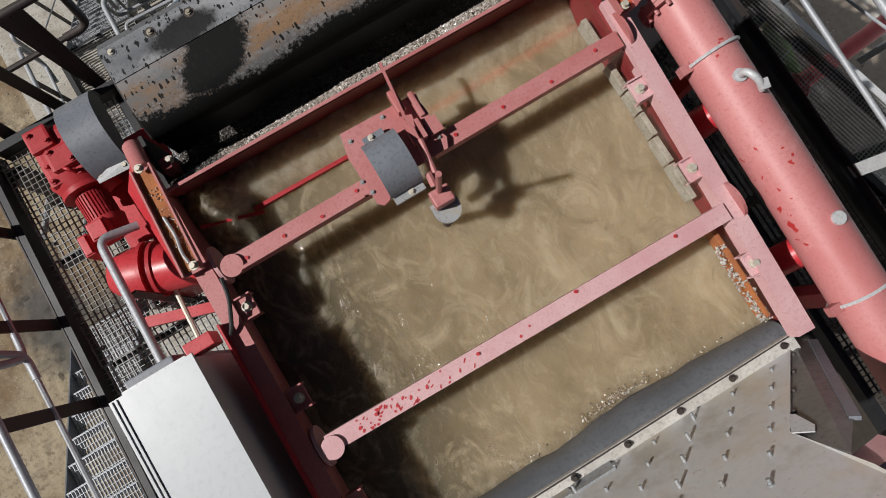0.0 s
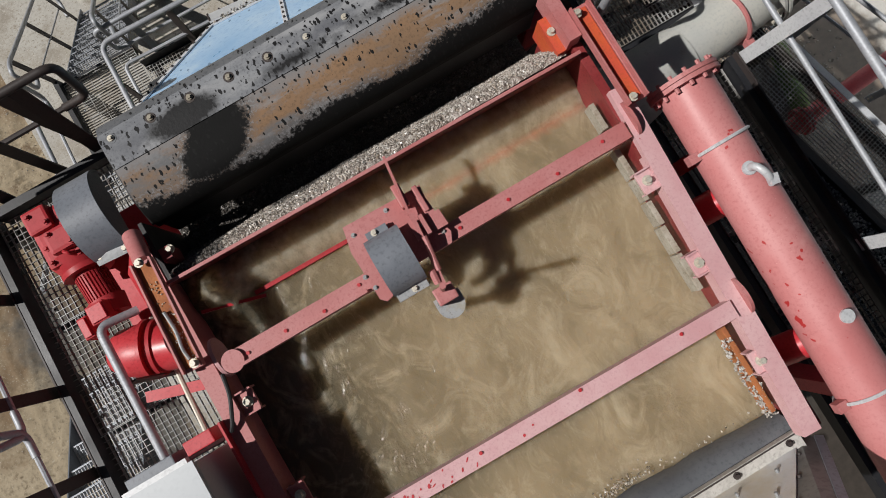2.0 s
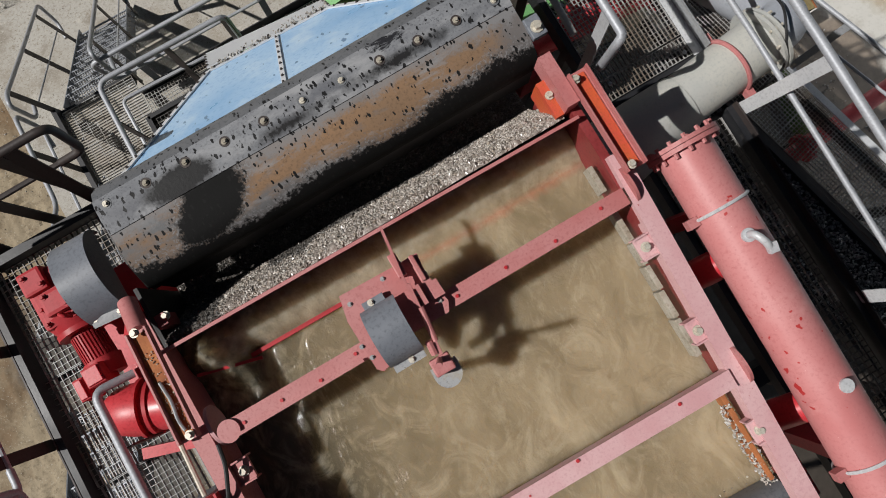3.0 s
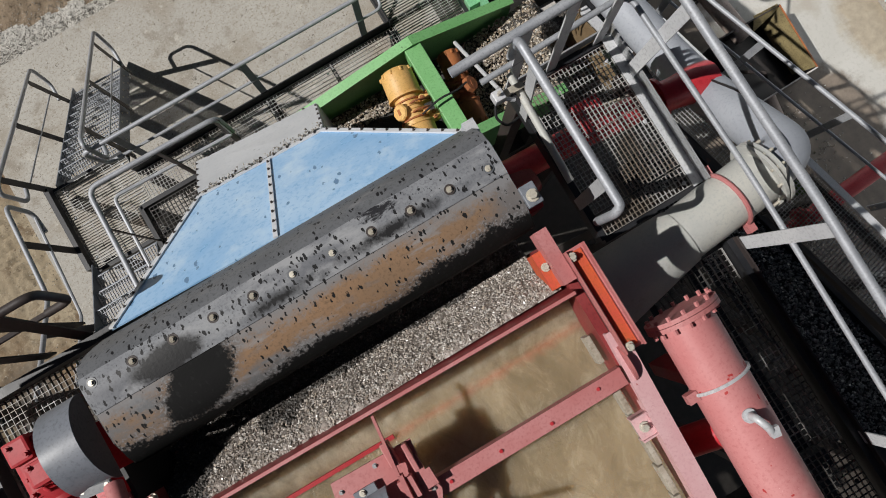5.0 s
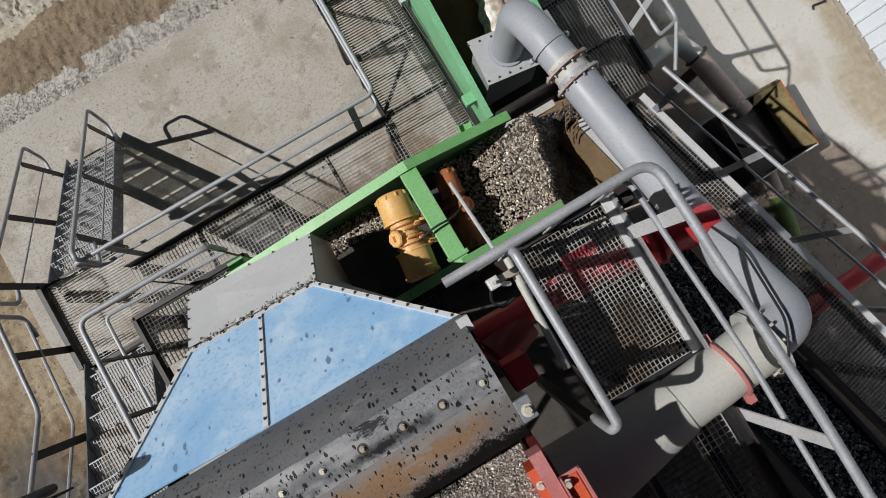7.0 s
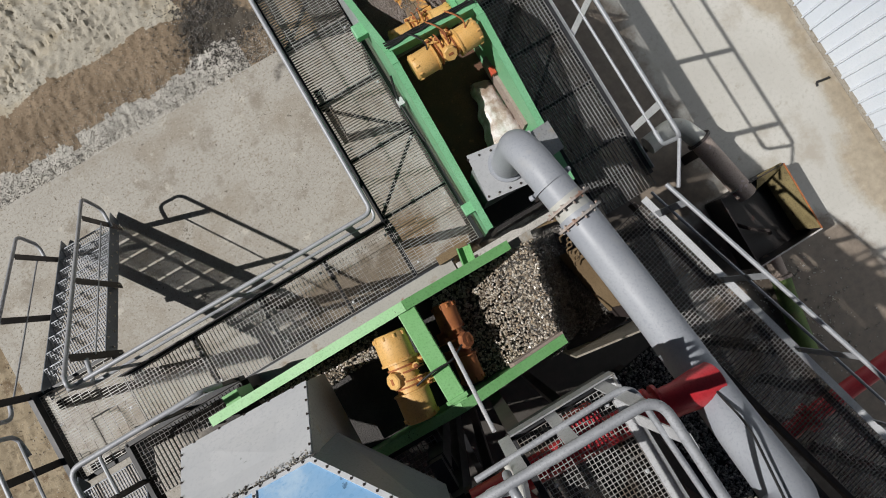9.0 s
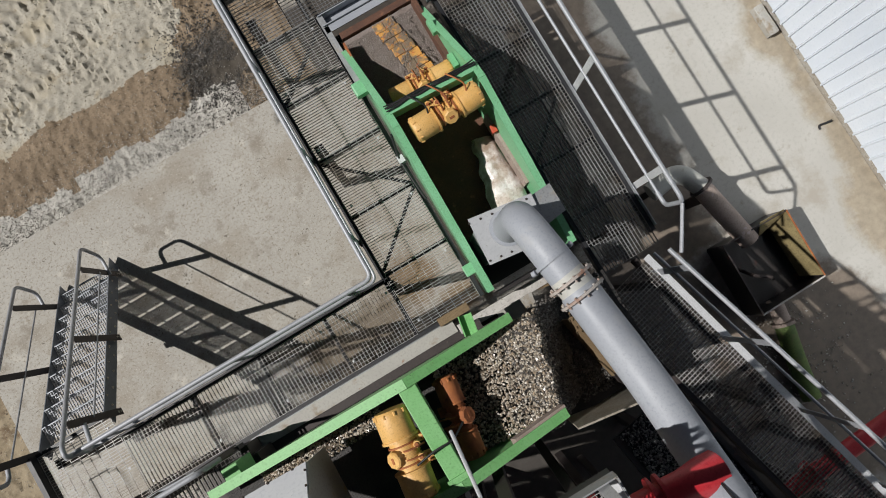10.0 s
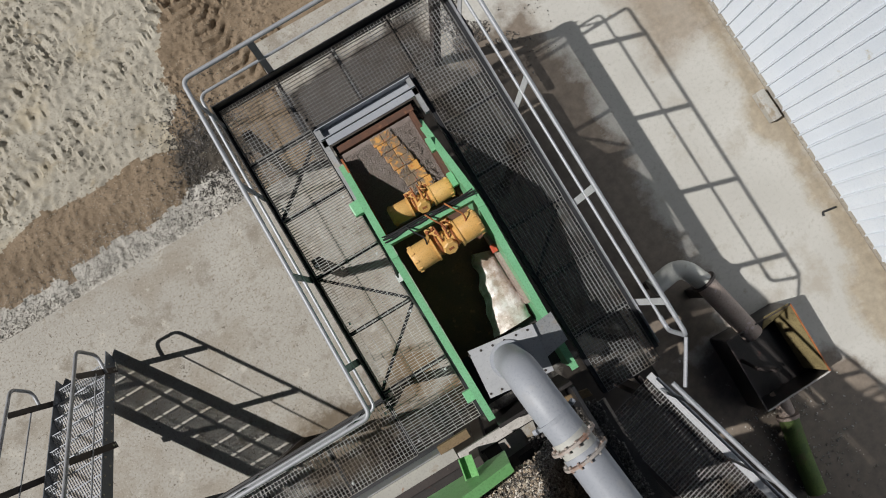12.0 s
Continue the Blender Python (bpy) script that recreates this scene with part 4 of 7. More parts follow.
deck("walkway", (0.5, 4.7, LO),
     [(-1.50 + 0.94 * i, -1.50 + 0.94 * i + 0.93, 4.30, 5.06, LO) for i in range(4)],
     [((-1.5, 5.09, zb), (2.3, 5.09, zb), 0.06, 0.16), ((-1.5, 4.27, zb), (2.75, 4.27, zb), 0.06, 0.16)]
     + [((x, 4.3, zb - 0.03), (x, 5.06, zb - 0.03), 0.05, 0.10) for x in (-0.56, 0.38, 1.32, 2.24)],
     [(-1.4, 5.0, LO - 0.17), (0.4, 5.0, LO - 0.17), (2.25, 5.0, LO - 0.17)],
     "grated steel walkway along the first vibrating screen", kick=[((-1.5, 5.088, LO + 0.06), (2.28, 5.088, LO + 0.06), 0.18)], kick_mat=BEAM)
deck("walkway", (2.7, 7.0, LO),
     [(2.27, 3.16, 4.32 + 0.835 * i, 4.32 + 0.835 * i + 0.825, LO) for i in range(5)],
     [((2.24, 5.06, zb), (2.24, 9.33, zb), 0.06, 0.16), ((3.19, 4.3, zb), (3.19, 8.48, zb), 0.05, 0.16)]
     + [((2.27, y, zb - 0.03), (3.16, y, zb - 0.03), 0.05, 0.10) for y in (5.15, 5.99, 6.82, 7.66, 8.48)]
     + [((2.27, 5.2, zb - 0.05), (3.16, 5.95, zb - 0.05), 0.04, 0.05), ((3.16, 6.0, zb - 0.05), (2.27, 6.8, zb - 0.05), 0.04, 0.05), ((2.27, 7.7, zb - 0.05), (3.16, 8.4, zb - 0.05), 0.04, 0.05)],
     [(2.36, 7.0, LO - 0.17), (2.42, 8.9, LO - 0.17)],
     "grated steel walkway beside the second vibrating screen", pitch=(0.11, 0.036), kick=[((2.237, 5.06, LO + 0.06), (2.237, 9.33, LO + 0.06), 0.18)], kick_mat=BEAM)
deck("walkway", (4.0, 8.9, LO),
     [(2.27 + 0.83 * i, 2.27 + 0.83 * i + 0.82, 8.50, 9.30, LO) for i in range(4)],
     [((2.24, 9.33, zb), (5.6, 9.33, zb), 0.06, 0.18), ((3.2, 8.47, zb), (4.62, 8.47, zb), 0.05, 0.16)]
     + [((2.27 + 0.83 * i, 8.5, zb - 0.03), (2.27 + 0.83 * i, 9.3, zb - 0.03), 0.05, 0.10) for i in range(1, 5)],
     [(5.45, 9.25, LO - 0.17)],
     "grated steel walkway across the second screen's end", bars=BAR_MID, kick=[((2.24, 9.335, LO + 0.06), (5.55, 9.335, LO + 0.06), 0.18)], kick_mat=BEAM)
deck("walkway", (5.0, 6.3, LO),
     [(4.66, 5.44 + 0.008 * i, 3.75 + 0.79 * i, 3.75 + 0.79 * i + 0.78, LO) for i in range(6)],
     [((5.47, 3.9, zb), (5.52, 9.3, zb), 0.05, 0.18), ((4.63, 3.75, zb), (4.63, 8.47, zb), 0.05, 0.16)]
     + [((4.66, y, zb - 0.03), (5.46, y, zb - 0.03), 0.05, 0.10) for y in (4.53, 5.32, 6.11, 6.9, 7.7)]
     + [((4.66, 5.4, zb - 0.05), (5.38, 6.05, zb - 0.05), 0.04, 0.05), ((5.40, 7.0, zb - 0.05), (4.66, 7.65, zb - 0.05), 0.04, 0.05)],
     [(5.32, 4.1, LO - 0.17), (5.38, 6.9, LO - 0.17)],
     "grated steel walkway in the second screen's shade", kick=[((5.505, 3.95, LO + 0.0), (5.555, 9.3, LO + 0.0), 0.16)], bars=BAR_MID, kick_mat=TUBE)
railing([(-1.45, 5.10, LO), (2.19, 5.09, LO), (2.25, 9.34, LO), (5.56, 9.37, LO), (5.56, 8.9, LO)], LO, 1.14, "grey tubular handrail along the lower walkway and round its corners", (0.02, 0.16, 0.285, 0.36, 0.46, 0.56, 0.655, 0.75, 0.92), stop="", post_mat=STRINGER)
railing([(5.58, 8.9, LO), (5.545, 4.22, LO)], LO, 1.14, "grey tubular handrail on the shaded walkway's edge", (0.015, 0.32, 0.628, 0.94), start="", stop="loop", post_mat=BRACKET)

# the angled walkway that goes on beyond the shaded one
dirE = Vector((0.24, -0.97, 0.0)).normalized()
nE = Vector((-dirE.y, dirE.x, 0))
o = Vector((5.18, 3.72, 2.55))
th = thing("walkway", o, "grated walkway with a pale kick plate, set at an angle", "walkway", "walkways")
inner = Vector((dirE.y, -dirE.x, 0))
for i in range(5):
    bm = B()
    a = o + dirE * (0.1 + 1.02 * i)
    grating(bm, a + inner * 0.78, dirE, -inner, 21, 16, 0.048, 0.048)
    part("grating_panel", bm, BAR, th, "galvanised mesh grating")
part("kick_plate", bar(B(), o + dirE * 0.05 + Vector((0, 0, 0.1)), o + dirE * 5.6 + Vector((0, 0, 0.1)), 0.09, 0.02), BRACKET, th, "pale steel kick plate")
part("edge_beam", bar(B(), o + inner * 0.82 - Vector((0, 0, 0.09)), o + inner * 0.82 + dirE * 5.6 - Vector((0, 0, 0.09)), 0.06, 0.18), DARK, th)
part("edge_beam", bar(B(), o - Vector((0, 0, 0.09)) + inner * 0.1, o + dirE * 5.6 - Vector((0, 0, 0.09)) + inner * 0.1, 0.05, 0.18), DARK, th)
for k in (0.4, 2.6, 5.0):
    q = o + dirE * k + inner * 0.1
    part("leg", block(B(), q.x - 0.06, q.x + 0.06, q.y - 0.06, q.y + 0.06, 0, q.z - 0.18), DARK, th)
railing([(5.16, 3.70, LO - 0.1), (6.3, -0.95, LO + 0.55)], LO, 1.14, "grey tubular handrail along the angled walkway", (0.06, 0.30, 0.55, 0.8), start="", stop="")
th = thing("handrail", (5.5, 4.1, 3.7), "short slanting grey tube that joins two handrails", "handrail", "handrails")
part("tube", sweep(B(), [(5.53, 4.06, 3.74), (5.25, 3.6, 3.68)], 0.022, 8), TUBE, th, smooth=True)

# landing and the stair down to the yard
deck("landing", (-2.0, 4.7, LO),
     [(-2.52, -1.52, 4.26, 4.82, LO), (-2.52, -1.52, 4.83, 5.38, LO)],
     [((-2.56, 4.25, LO), (-2.56, 5.42, LO), 0.06, 0.24), ((-2.54, 5.40, zb), (-1.5, 5.40, zb), 0.05, 0.16), ((-2.54, 4.22, zb), (-1.5, 4.22, zb), 0.05, 0.16)],
     [(-2.4, 4.3, LO - 0.17), (-2.4, 5.2, LO - 0.17), (-1.58, 4.3, LO - 0.17)],
     "grated steel landing between two stairs", pitch=(0.11, 0.036))


def stair(x0, x1, y0, z0, y1, z1, n, label):
    """Open treads between two stringers; from (y0, z0), the top, to (y1, z1)."""
    th = thing("stair", ((x0 + x1) / 2, y1, min(z0, z1)), label, "stair", "stairs")
    for x in (x0, x1):
        part("stringer", bar(B(), (x, y0, z0 - 0.05), (x, y1, z1 + 0.03), 0.012, 0.22), STRINGER, th)
    for i in range(1, n):
        f = i / n
        y, z = y0 + (y1 - y0) * f, z0 + (z1 - z0) * f
        s = 1 if y1 > y0 else -1
        bm = B()
        nb = 24
        for k in range(nb + 1):
            x = x0 + 0.02 + (x1 - x0 - 0.04) * k / nb
            bar(bm, (x, y - 0.115, z), (x, y + 0.115, z), 0.005, 0.028)
        for k in range(5):
            yy = y - 0.11 + 0.22 * k / 4
            bar(bm, (x0 + 0.02, yy, z), (x1 - 0.02, yy, z), 0.005, 0.022)
        t = part("tread", bm, TUBE, th, "open mesh step")
        bm = B()
        block(bm, x0 + 0.008, x1 - 0.008, y + s * 0.115 - 0.007, y + s * 0.115 + 0.007, z - 0.03, z + 0.008)
        part("nosing", bm, STRINGER, t)
        bm = []
        for x in (x0 - 0.006, x1 + 0.006):
            for dy in (-0.07, 0.07):
                bolt(bm, (x, y + dy, z - 0.01), (-1 if x < (x0 + x1) / 2 else 1, 0, 0), 0.012, 0.012)
        part("bolt", bm, BOLT, t)
    return th


stair(-2.45, -1.55, 5.36, LO, 7.80, 0.0, 11, "steel stair with open mesh treads down to the yard")
rail_run("dark grey tubular handrail on the stair's outer side",
         [(-2.55, 7.50, 0.66), (-2.55, 7.80, 0.66), (-2.56, 7.91, 1.10), (-2.62, 6.60, 2.36), (-2.64, 5.40, 3.56), (-2.66, 5.24, 3.60), (-2.66, 5.24, 3.05), (-2.64, 5.48, 2.98)],
         [[(-2.55, 7.50, 0.92), (-2.60, 5.44, 2.98)]],
         [((-2.56, 7.53, 1.44), (-2.50, 7.53, 0.26)), ((-2.63, 6.53, 2.40), (-2.50, 6.50, 1.20)), ((-2.65, 5.46, 3.50), (-2.52, 5.42, 2.40))])
rail_run("dark grey tubular handrail on the stair's inner side",
         [(-1.43, 7.46, 0.70), (-1.43, 7.78, 0.70), (-1.44, 7.89, 1.17), (-1.46, 6.44, 2.65), (-1.49, 5.20, 3.88), (-1.49, 5.10, 3.90), (-1.49, 5.07, 3.36), (-1.49, 5.38, 3.26)],
         [[(-1.43, 7.48, 1.00), (-1.48, 5.42, 3.02)]],
         [((-1.44, 7.50, 1.52), (-1.45, 7.50, 0.30)), ((-1.46, 6.43, 2.62), (-1.47, 6.41, 1.36)), ((-1.49, 5.42, 3.60), (-1.50, 5.39, 2.30))])

# the stair up from the landing, under the upper platform
stair(-2.50, -1.62, 2.30, 4.35, 4.22, LO, 8, "steel stair with open mesh treads up from the landing")
rail_run("grey tubular handrail at the landing's outer edge",
         [(-2.58, 4.75, 3.22), (-2.60, 5.02, 3.24), (-2.62, 5.05, 3.72), (-2.64, 3.88, 3.80), (-2.68, 2.30, 5.30)],
         [[(-2.59, 4.95, 3.26), (-2.66, 3.66, 3.27), (-2.70, 2.4, 4.5)]],
         [((-2.63, 4.55, 3.76), (-2.58, 4.55, 2.45)), ((-2.66, 3.45, 4.22), (-2.54, 3.45, 3.05)), ((-2.67, 2.75, 4.88), (-2.54, 2.75, 3.70))], rod=0.020)
deck("landing", (-1.0, 4.0, 3.68),
     [(-1.32, -0.66, 3.62, 4.22, 3.68), (-0.64, 0.02, 3.98, 4.22, 3.68)],
     [((-1.34, 2.95, 3.62), (-1.34, 4.27, 3.62), 0.05, 0.20), ((-1.34, 4.26, 3.62), (0.05, 4.26, 3.62), 0.05, 0.20)],
     [(-1.30, 4.18, 3.5), (0.0, 4.18, 3.5), (-1.30, 3.0, 3.5)],
     "small dark grated platform in front of the chute", bars=BAR_DIRTY)
rail_run("grey tubular handrail round the small dark platform",
         [(0.03, 4.27, 4.30), (0.03, 4.27, 4.81), (-1.33, 4.26, 4.87), (-1.37, 2.90, 4.86)],
         [[(0.0, 4.27, 4.24), (-1.36, 4.31, 4.25), (-1.39, 2.95, 4.25)]],
         [((-0.62, 4.272, 4.82), (-0.62, 4.272, 3.56)), ((0.0, 4.272, 4.79), (0.0, 4.272, 3.56)), ((-1.35, 3.84, 4.84), (-1.33, 3.83, 3.56)), ((-1.37, 3.26, 4.84), (-1.34, 3.26, 3.56))], rod=0.020, face=(0.6, 0.8, 0))
deck("landing", (-2.4, 1.8, 4.3), [(-2.45, -1.6, 1.5, 2.28, 4.35)], [((-2.47, 1.48, 4.26), (-2.47, 2.3, 4.26), 0.05, 0.16), ((-2.47, 2.3, 4.26), (-1.6, 2.3, 4.26), 0.05, 0.16)], [(-1.65, 1.55, 4.2), (-2.4, 1.55, 4.2)], "small grated landing below the upper platform")
stair(-3.34, -2.62, -0.27, 6.0, 1.75, 4.05, 10, "steel stair with open mesh treads up to the platform")

# ---- upper platform ----
ub = UP - 0.10
deck("platform", (-1.9, 1.2, UP),
     [(-2.40, -1.42, 1.78, 2.68, UP), (-2.45, -1.42, 0.90, 1.77, UP), (-2.48, -1.42, 0.02, 0.89, UP), (-2.48, -1.42, -0.86, 0.01, UP), (-2.46, -1.42, -1.75, -0.87, UP), (-1.40, -1.25, 0.55, 1.1, UP)],
     [((-2.43, 2.75, UP), (-2.56, -1.8, UP), 0.05, 0.24), ((-2.34, 2.72, UP), (-1.1, 2.72, UP), 0.07, 0.24), ((-1.36, 2.7, ub), (-1.36, -1.8, ub), 0.06, 0.16)]
     + [((-2.4, y, ub - 0.03), (-1.4, y, ub - 0.03), 0.05, 0.10) for y in (1.77, 0.89, 0.01, -0.87)],
     [(-2.38, 2.6, UP - 0.12), (-2.4, -1.7, UP - 0.12), (-1.36, 2.6, UP - 0.12)],
     "grated steel platform beside the wash box", kick=[((-2.465, 2.75, UP + 0.08), (-2.595, -1.8, UP + 0.08), 0.09)], bars=BAR_MID, t=0.0042)
deck("platform", (2.6, 0.0, UP),
     [(2.36, 3.02, 0.0 - 0.92 * i, 0.91 - 0.92 * i, UP) for i in range(4)],
     [((3.06, 0.95, UP - 0.02), (3.10, -2.8, UP - 0.02), 0.05, 0.26), ((2.33, 0.93, ub), (2.33, -2.8, ub), 0.05, 0.16), ((2.33, 0.93, ub), (3.05, 0.93, ub), 0.05, 0.16)],
     [(2.36, 0.85, UP - 0.18), (3.0, -1.6, UP - 0.18)],
     "grated steel platform beside the red pipe", kick=[((3.09, 0.95, UP + 0.1), (3.13, -2.8, UP + 0.1), 0.16)], bars=BAR_DIRTY)
UQ, uq = UP + 0.10, UP + 0.0
deck("platform", (2.75, 2.1, UQ),
     [(2.30, 3.08, 2.16, 2.70, UQ), (2.30, 3.08, 1.62, 2.15, UQ), (2.30, 3.08, 1.44, 1.60, UQ)],
     [((2.27, 1.42, uq), (2.27, 2.74, uq), 0.05, 0.18), ((3.11, 1.42, uq), (3.11, 2.74, uq), 0.05, 0.18), ((2.27, 2.74, uq), (3.13, 2.74, uq), 0.05, 0.18), ((2.27, 1.42, uq), (3.13, 1.42, uq), 0.05, 0.14)],
     [(2.32, 2.7, UP - 0.09), (3.08, 1.45, UP - 0.07)],
     "small grated platform above the first screen", pitch=(0.034, 0.036), t=0.0045, depth=0.018)
th = thing("toe_board", (3.1, 2.1, UQ), "grey steel toe boards round the small platform", "toe board")
part("board", bar(B(), (3.135, 1.42, UQ + 0.06), (3.135, 2.78, UQ + 0.06), 0.012, 0.15), STEEL, th)
part("board", bar(B(), (2.27, 2.775, UQ + 0.06), (3.135, 2.775, UQ + 0.06), 0.012, 0.15), STEEL, th)
part("flange", bar(B(), (3.09, 1.42, UQ + 0.006), (3.09, 2.75, UQ + 0.006), 0.08, 0.008), BRACKET, th)
th = thing("handrail", (1.75, 2.76, UQ), "pale grey tubular handrail round the small platform", "handrail", "handrails")
part("top_rail", sweep(B(), bend([(1.71, 2.77, 7.27), (3.11, 2.77, 7.34), (3.19, 1.0, 7.23), (3.14, -2.9, 7.20)], 0.14), 0.032, 12), TUBE, th, smooth=True)
part("mid_rail", sweep(B(), bend([(1.95, 2.76, 6.76), (3.11, 2.78, 6.79), (3.20, 1.3, 6.67), (3.14, -2.9, 6.63)], 0.12), 0.022, 10), TUBE, th, smooth=True)
for a, b in (((2.22, 2.74), (2.24, 2.76)), ((2.60, 2.74), (2.58, 2.76)), ((3.02, 2.74), (3.02, 2.76))):
    part("post", bar(B(), (a[0], a[1], UP), (b[0], b[1], 7.29), 0.09, 0.012, (0, 1, 0)), BRACKET, th, "pale flat steel post")
for y, yf in ((2.42, 2.42), (0.84, 0.90), (-0.75, -0.75), (-2.4, -2.4)):
    part("post", bar(B(), (3.09, yf, UP - 0.1), (3.185, y - 0.02, 7.18), 0.10, 0.012, (1, 0, 0)), BRACKET, th, "pale flat steel post")
th = thing("handrail", (2.2, 2.7, UQ), "pale grey tubular handrail with a bent end", "handrail", "handrails")
part("top_rail", sweep(B(), bend([(2.15, 2.75, 7.0), (2.15, 2.73, 7.32), (2.15, 1.58, 7.30), (2.11, 1.56, 7.26), (2.10, 1.57, 6.86)], 0.06), 0.030, 12), TUBE, th, smooth=True)
part("mid_rail", sweep(B(), [(2.17, 2.74, 6.66), (2.135, 1.89, 6.68)], 0.027, 10), PIPE_DUST, th, smooth=True)
for y in (2.55, 1.75):
    part("post", bar(B(), (2.25, y, UP), (2.16, y, 7.29), 0.09, 0.012, (1, 0, 0)), BRACKET, th, "pale flat steel post")

# rails on the outer side of the upper platform
railing([(-2.50, 2.60, UP), (-2.56, 1.20, UP)], UP, 1.06, "dark grey tubular handrail on the platform's outer edge", (0.35, 0.9), lean=(-0.08, 0), flat=0.09, post_mat=DARK)
railing([(-2.56, 1.02, UP), (-2.60, -1.8, UP)], UP, 1.06, "dark grey tubular handrail on the platform's outer edge", (0.12, 0.5, 0.9), lean=(-0.08, 0), stop="", flat=0.09, post_mat=DARK)
railing([(-1.27, 2.94, UP), (-2.75, 2.92, UP)], UP, 1.06, "dark tubular handrail across the platform's end", (0.1, 0.62), stop="", flat=0.10, mat=DARK, post_mat=DARK, r=0.03, offset=(0, -0.19))
th = thing("stanchion", (-1.49, 2.91, UP), "dark brown flat steel rail posts at the platform corner", "rail post")
part("post", bar(B(), (-1.486, 2.908, 5.95), (-1.506, 2.928, 7.08), 0.09, 0.014, (0, 1, 0)), DARK, th)
part("post", bar(B(), (-1.780, 2.820, 5.95), (-1.800, 2.840, 7.08), 0.09, 0.014, (0, 1, 0)), DARK, th)
th = thing("handrail", (-1.6, 1.0, UP), "bare steel handrail in front of the drive", "handrail", "handrails")
part("top_rail", sweep(B(), bend([(-1.42, 1.36, 6.98), (-1.63, 1.36, 7.10), (-1.65, 0.45, 7.10), (-1.65, 0.42, 6.2)], 0.07), 0.027, 12), TUBE, th, smooth=True)
part("mid_rail", sweep(B(), [(-1.50, 1.36, 6.62), (-1.55, 0.45, 6.62)], 0.018, 8), BOLT, th, smooth=True)
part("post", bar(B(), (-1.62, 0.98, UP), (-1.62, 0.98, 7.08), 0.07, 0.012, (0, 1, 0)), DARK, th)

th = thing("valve", (2.0, 2.62, 6.75), "small pale valve fixed under the handrail", "valve")
part("body", block(B(), 1.96, 2.04, 2.58, 2.66, 6.70, 6.80, 0.01), BRACKET, th)
part("stem", sweep(B(), [(2.0, 2.62, 6.8), (2.0, 2.62, 6.86)], 0.012, 8), BOLT, th)
part("nozzle", sweep(B(), [(2.02, 2.60, 6.74), (2.10, 2.56, 6.70)], 0.016, 8), BRACKET, th)
part("bracket", bar(B(), (2.04, 2.62, 6.74), (2.20, 2.62, 6.72), 0.05, 0.012), WOOD, th)
part("hose", sweep(B(), bend([(1.97, 2.60, 6.72), (1.93, 2.52, 6.66), (1.98, 2.44, 6.62), (2.08, 2.46, 6.6)], 0.04), 0.01, 8), BLACK, th, smooth=True)

# control cabinet
th = thing("control_cabinet", (-1.6, -0.4, UP), "white metal control cabinet with a drip edge on the platform", "cabinet")
bm = B()
block(bm, -1.77, -1.305, -1.35, 0.38, UP, 7.59, 0.012)
part("body", bm, CABINET, th)
bm = B()
slab(bm, [(-1.80, -1.38, 7.60), (-1.295, -1.38, 7.65), (-1.295, 0.395, 7.65), (-1.80, 0.395, 7.60)], 0.02)
part("roof", bm, CABINET, th, "white folded roof sheet")
for k, x in enumerate((-1.782, -1.755)):
    part("seam", bar(B(), (x, -1.38, 7.606 + 0.003 * k), (x, 0.39, 7.606 + 0.003 * k), 0.006, 0.012), STEEL, th)
part("red_bracket", block(B(), -1.42, -1.25, 0.42, 0.50, 7.20, 7.36, 0.006), RED_DEEP, th, "red bracket behind the cabinet")
part("rear_cover", block(B(), -1.76, -1.47, 0.40, 0.48, UP, 7.42, 0.008), GUARD, th, "dark grey rear cover")
part("rail", bar(B(), (-1.76, 0.41, 7.48), (-1.38, 0.41, 7.48), 0.03, 0.05), BRACKET, th)

# ---- wash box ----
wash = thing("wash_box", (0.3, 0.1, 5.4), "faded red steel wash box full of muddy water", "washing machine")
bm = B()
block(bm, -1.17, -1.12, -1.25, 1.62, 5.5, 7.18)
part("side_wall", bm, RED, wash)
bm = B()
block(bm, 1.66, 1.72, -1.25, 1.62, 5.5, 7.24)
part("side_wall", bm, RED_DARK, wash)
part("floor", block(B(), -1.2, 1.72, -1.25, 2.3, 5.4, 5.5), RED_DEEP, wash)
part("front_wall", block(B(), -1.12, 1.66, -1.24, -1.18, 5.5, 6.98), DAMP, wash)
part("rear_wall", block(B(), -1.12, 1.66, 2.3, 2.36, 5.5, 6.9), DAMP, wash)
bm = B()
hexa(bm, [(-1.11, 1.475, 6.4), (1.66, 1.435, 6.4), (1.66, 1.45, 6.4), (-1.11, 1.49, 6.4), (-1.11, 1.318, 7.30), (1.66, 1.278, 7.30), (1.66, 1.303, 7.31), (-1.11, 1.343, 7.31)])
dv = part("dividing_plate", bm, RED_DARK, wash, "dark red dividing plate with a worn upper edge")
part("edge", bar(B(), (-1.11, 1.331, 7.312), (1.66, 1.291, 7.312), 0.020, 0.010), RED, dv, "worn pink-red upper edge")
bm = B()
bar(bm, (-0.76, 1.09, 6.885), (0.30, 1.08, 6.862), 0.026, 0.10)
part("weir", bm, RED_MID, wash, "red weir bar just at the water")
bm = B()
bar(bm, (-1.1, 1.15, 6.93), (-0.72, 1.05, 6.86), 0.02, 0.12)
part("weir", bm, RED_DEEP, wash)


def beam_box(bm, a, b, w, h, lip=0.02):
    """A flat-topped beam with down-turned flanges."""
    a, b = Vector(a), Vector(b)
    s = (b - a).normalized().cross(Vector((0, 0, 1)))
    W, t = w / 2, 0.012
    return extrude(bm, [(-W, -h), (-W + t, -h), (-W + t, -t), (W - t, -t), (W - t, -h), (W, -h), (W, 0), (-W, 0)], a, b, s, Vector((0, 0, 1)))


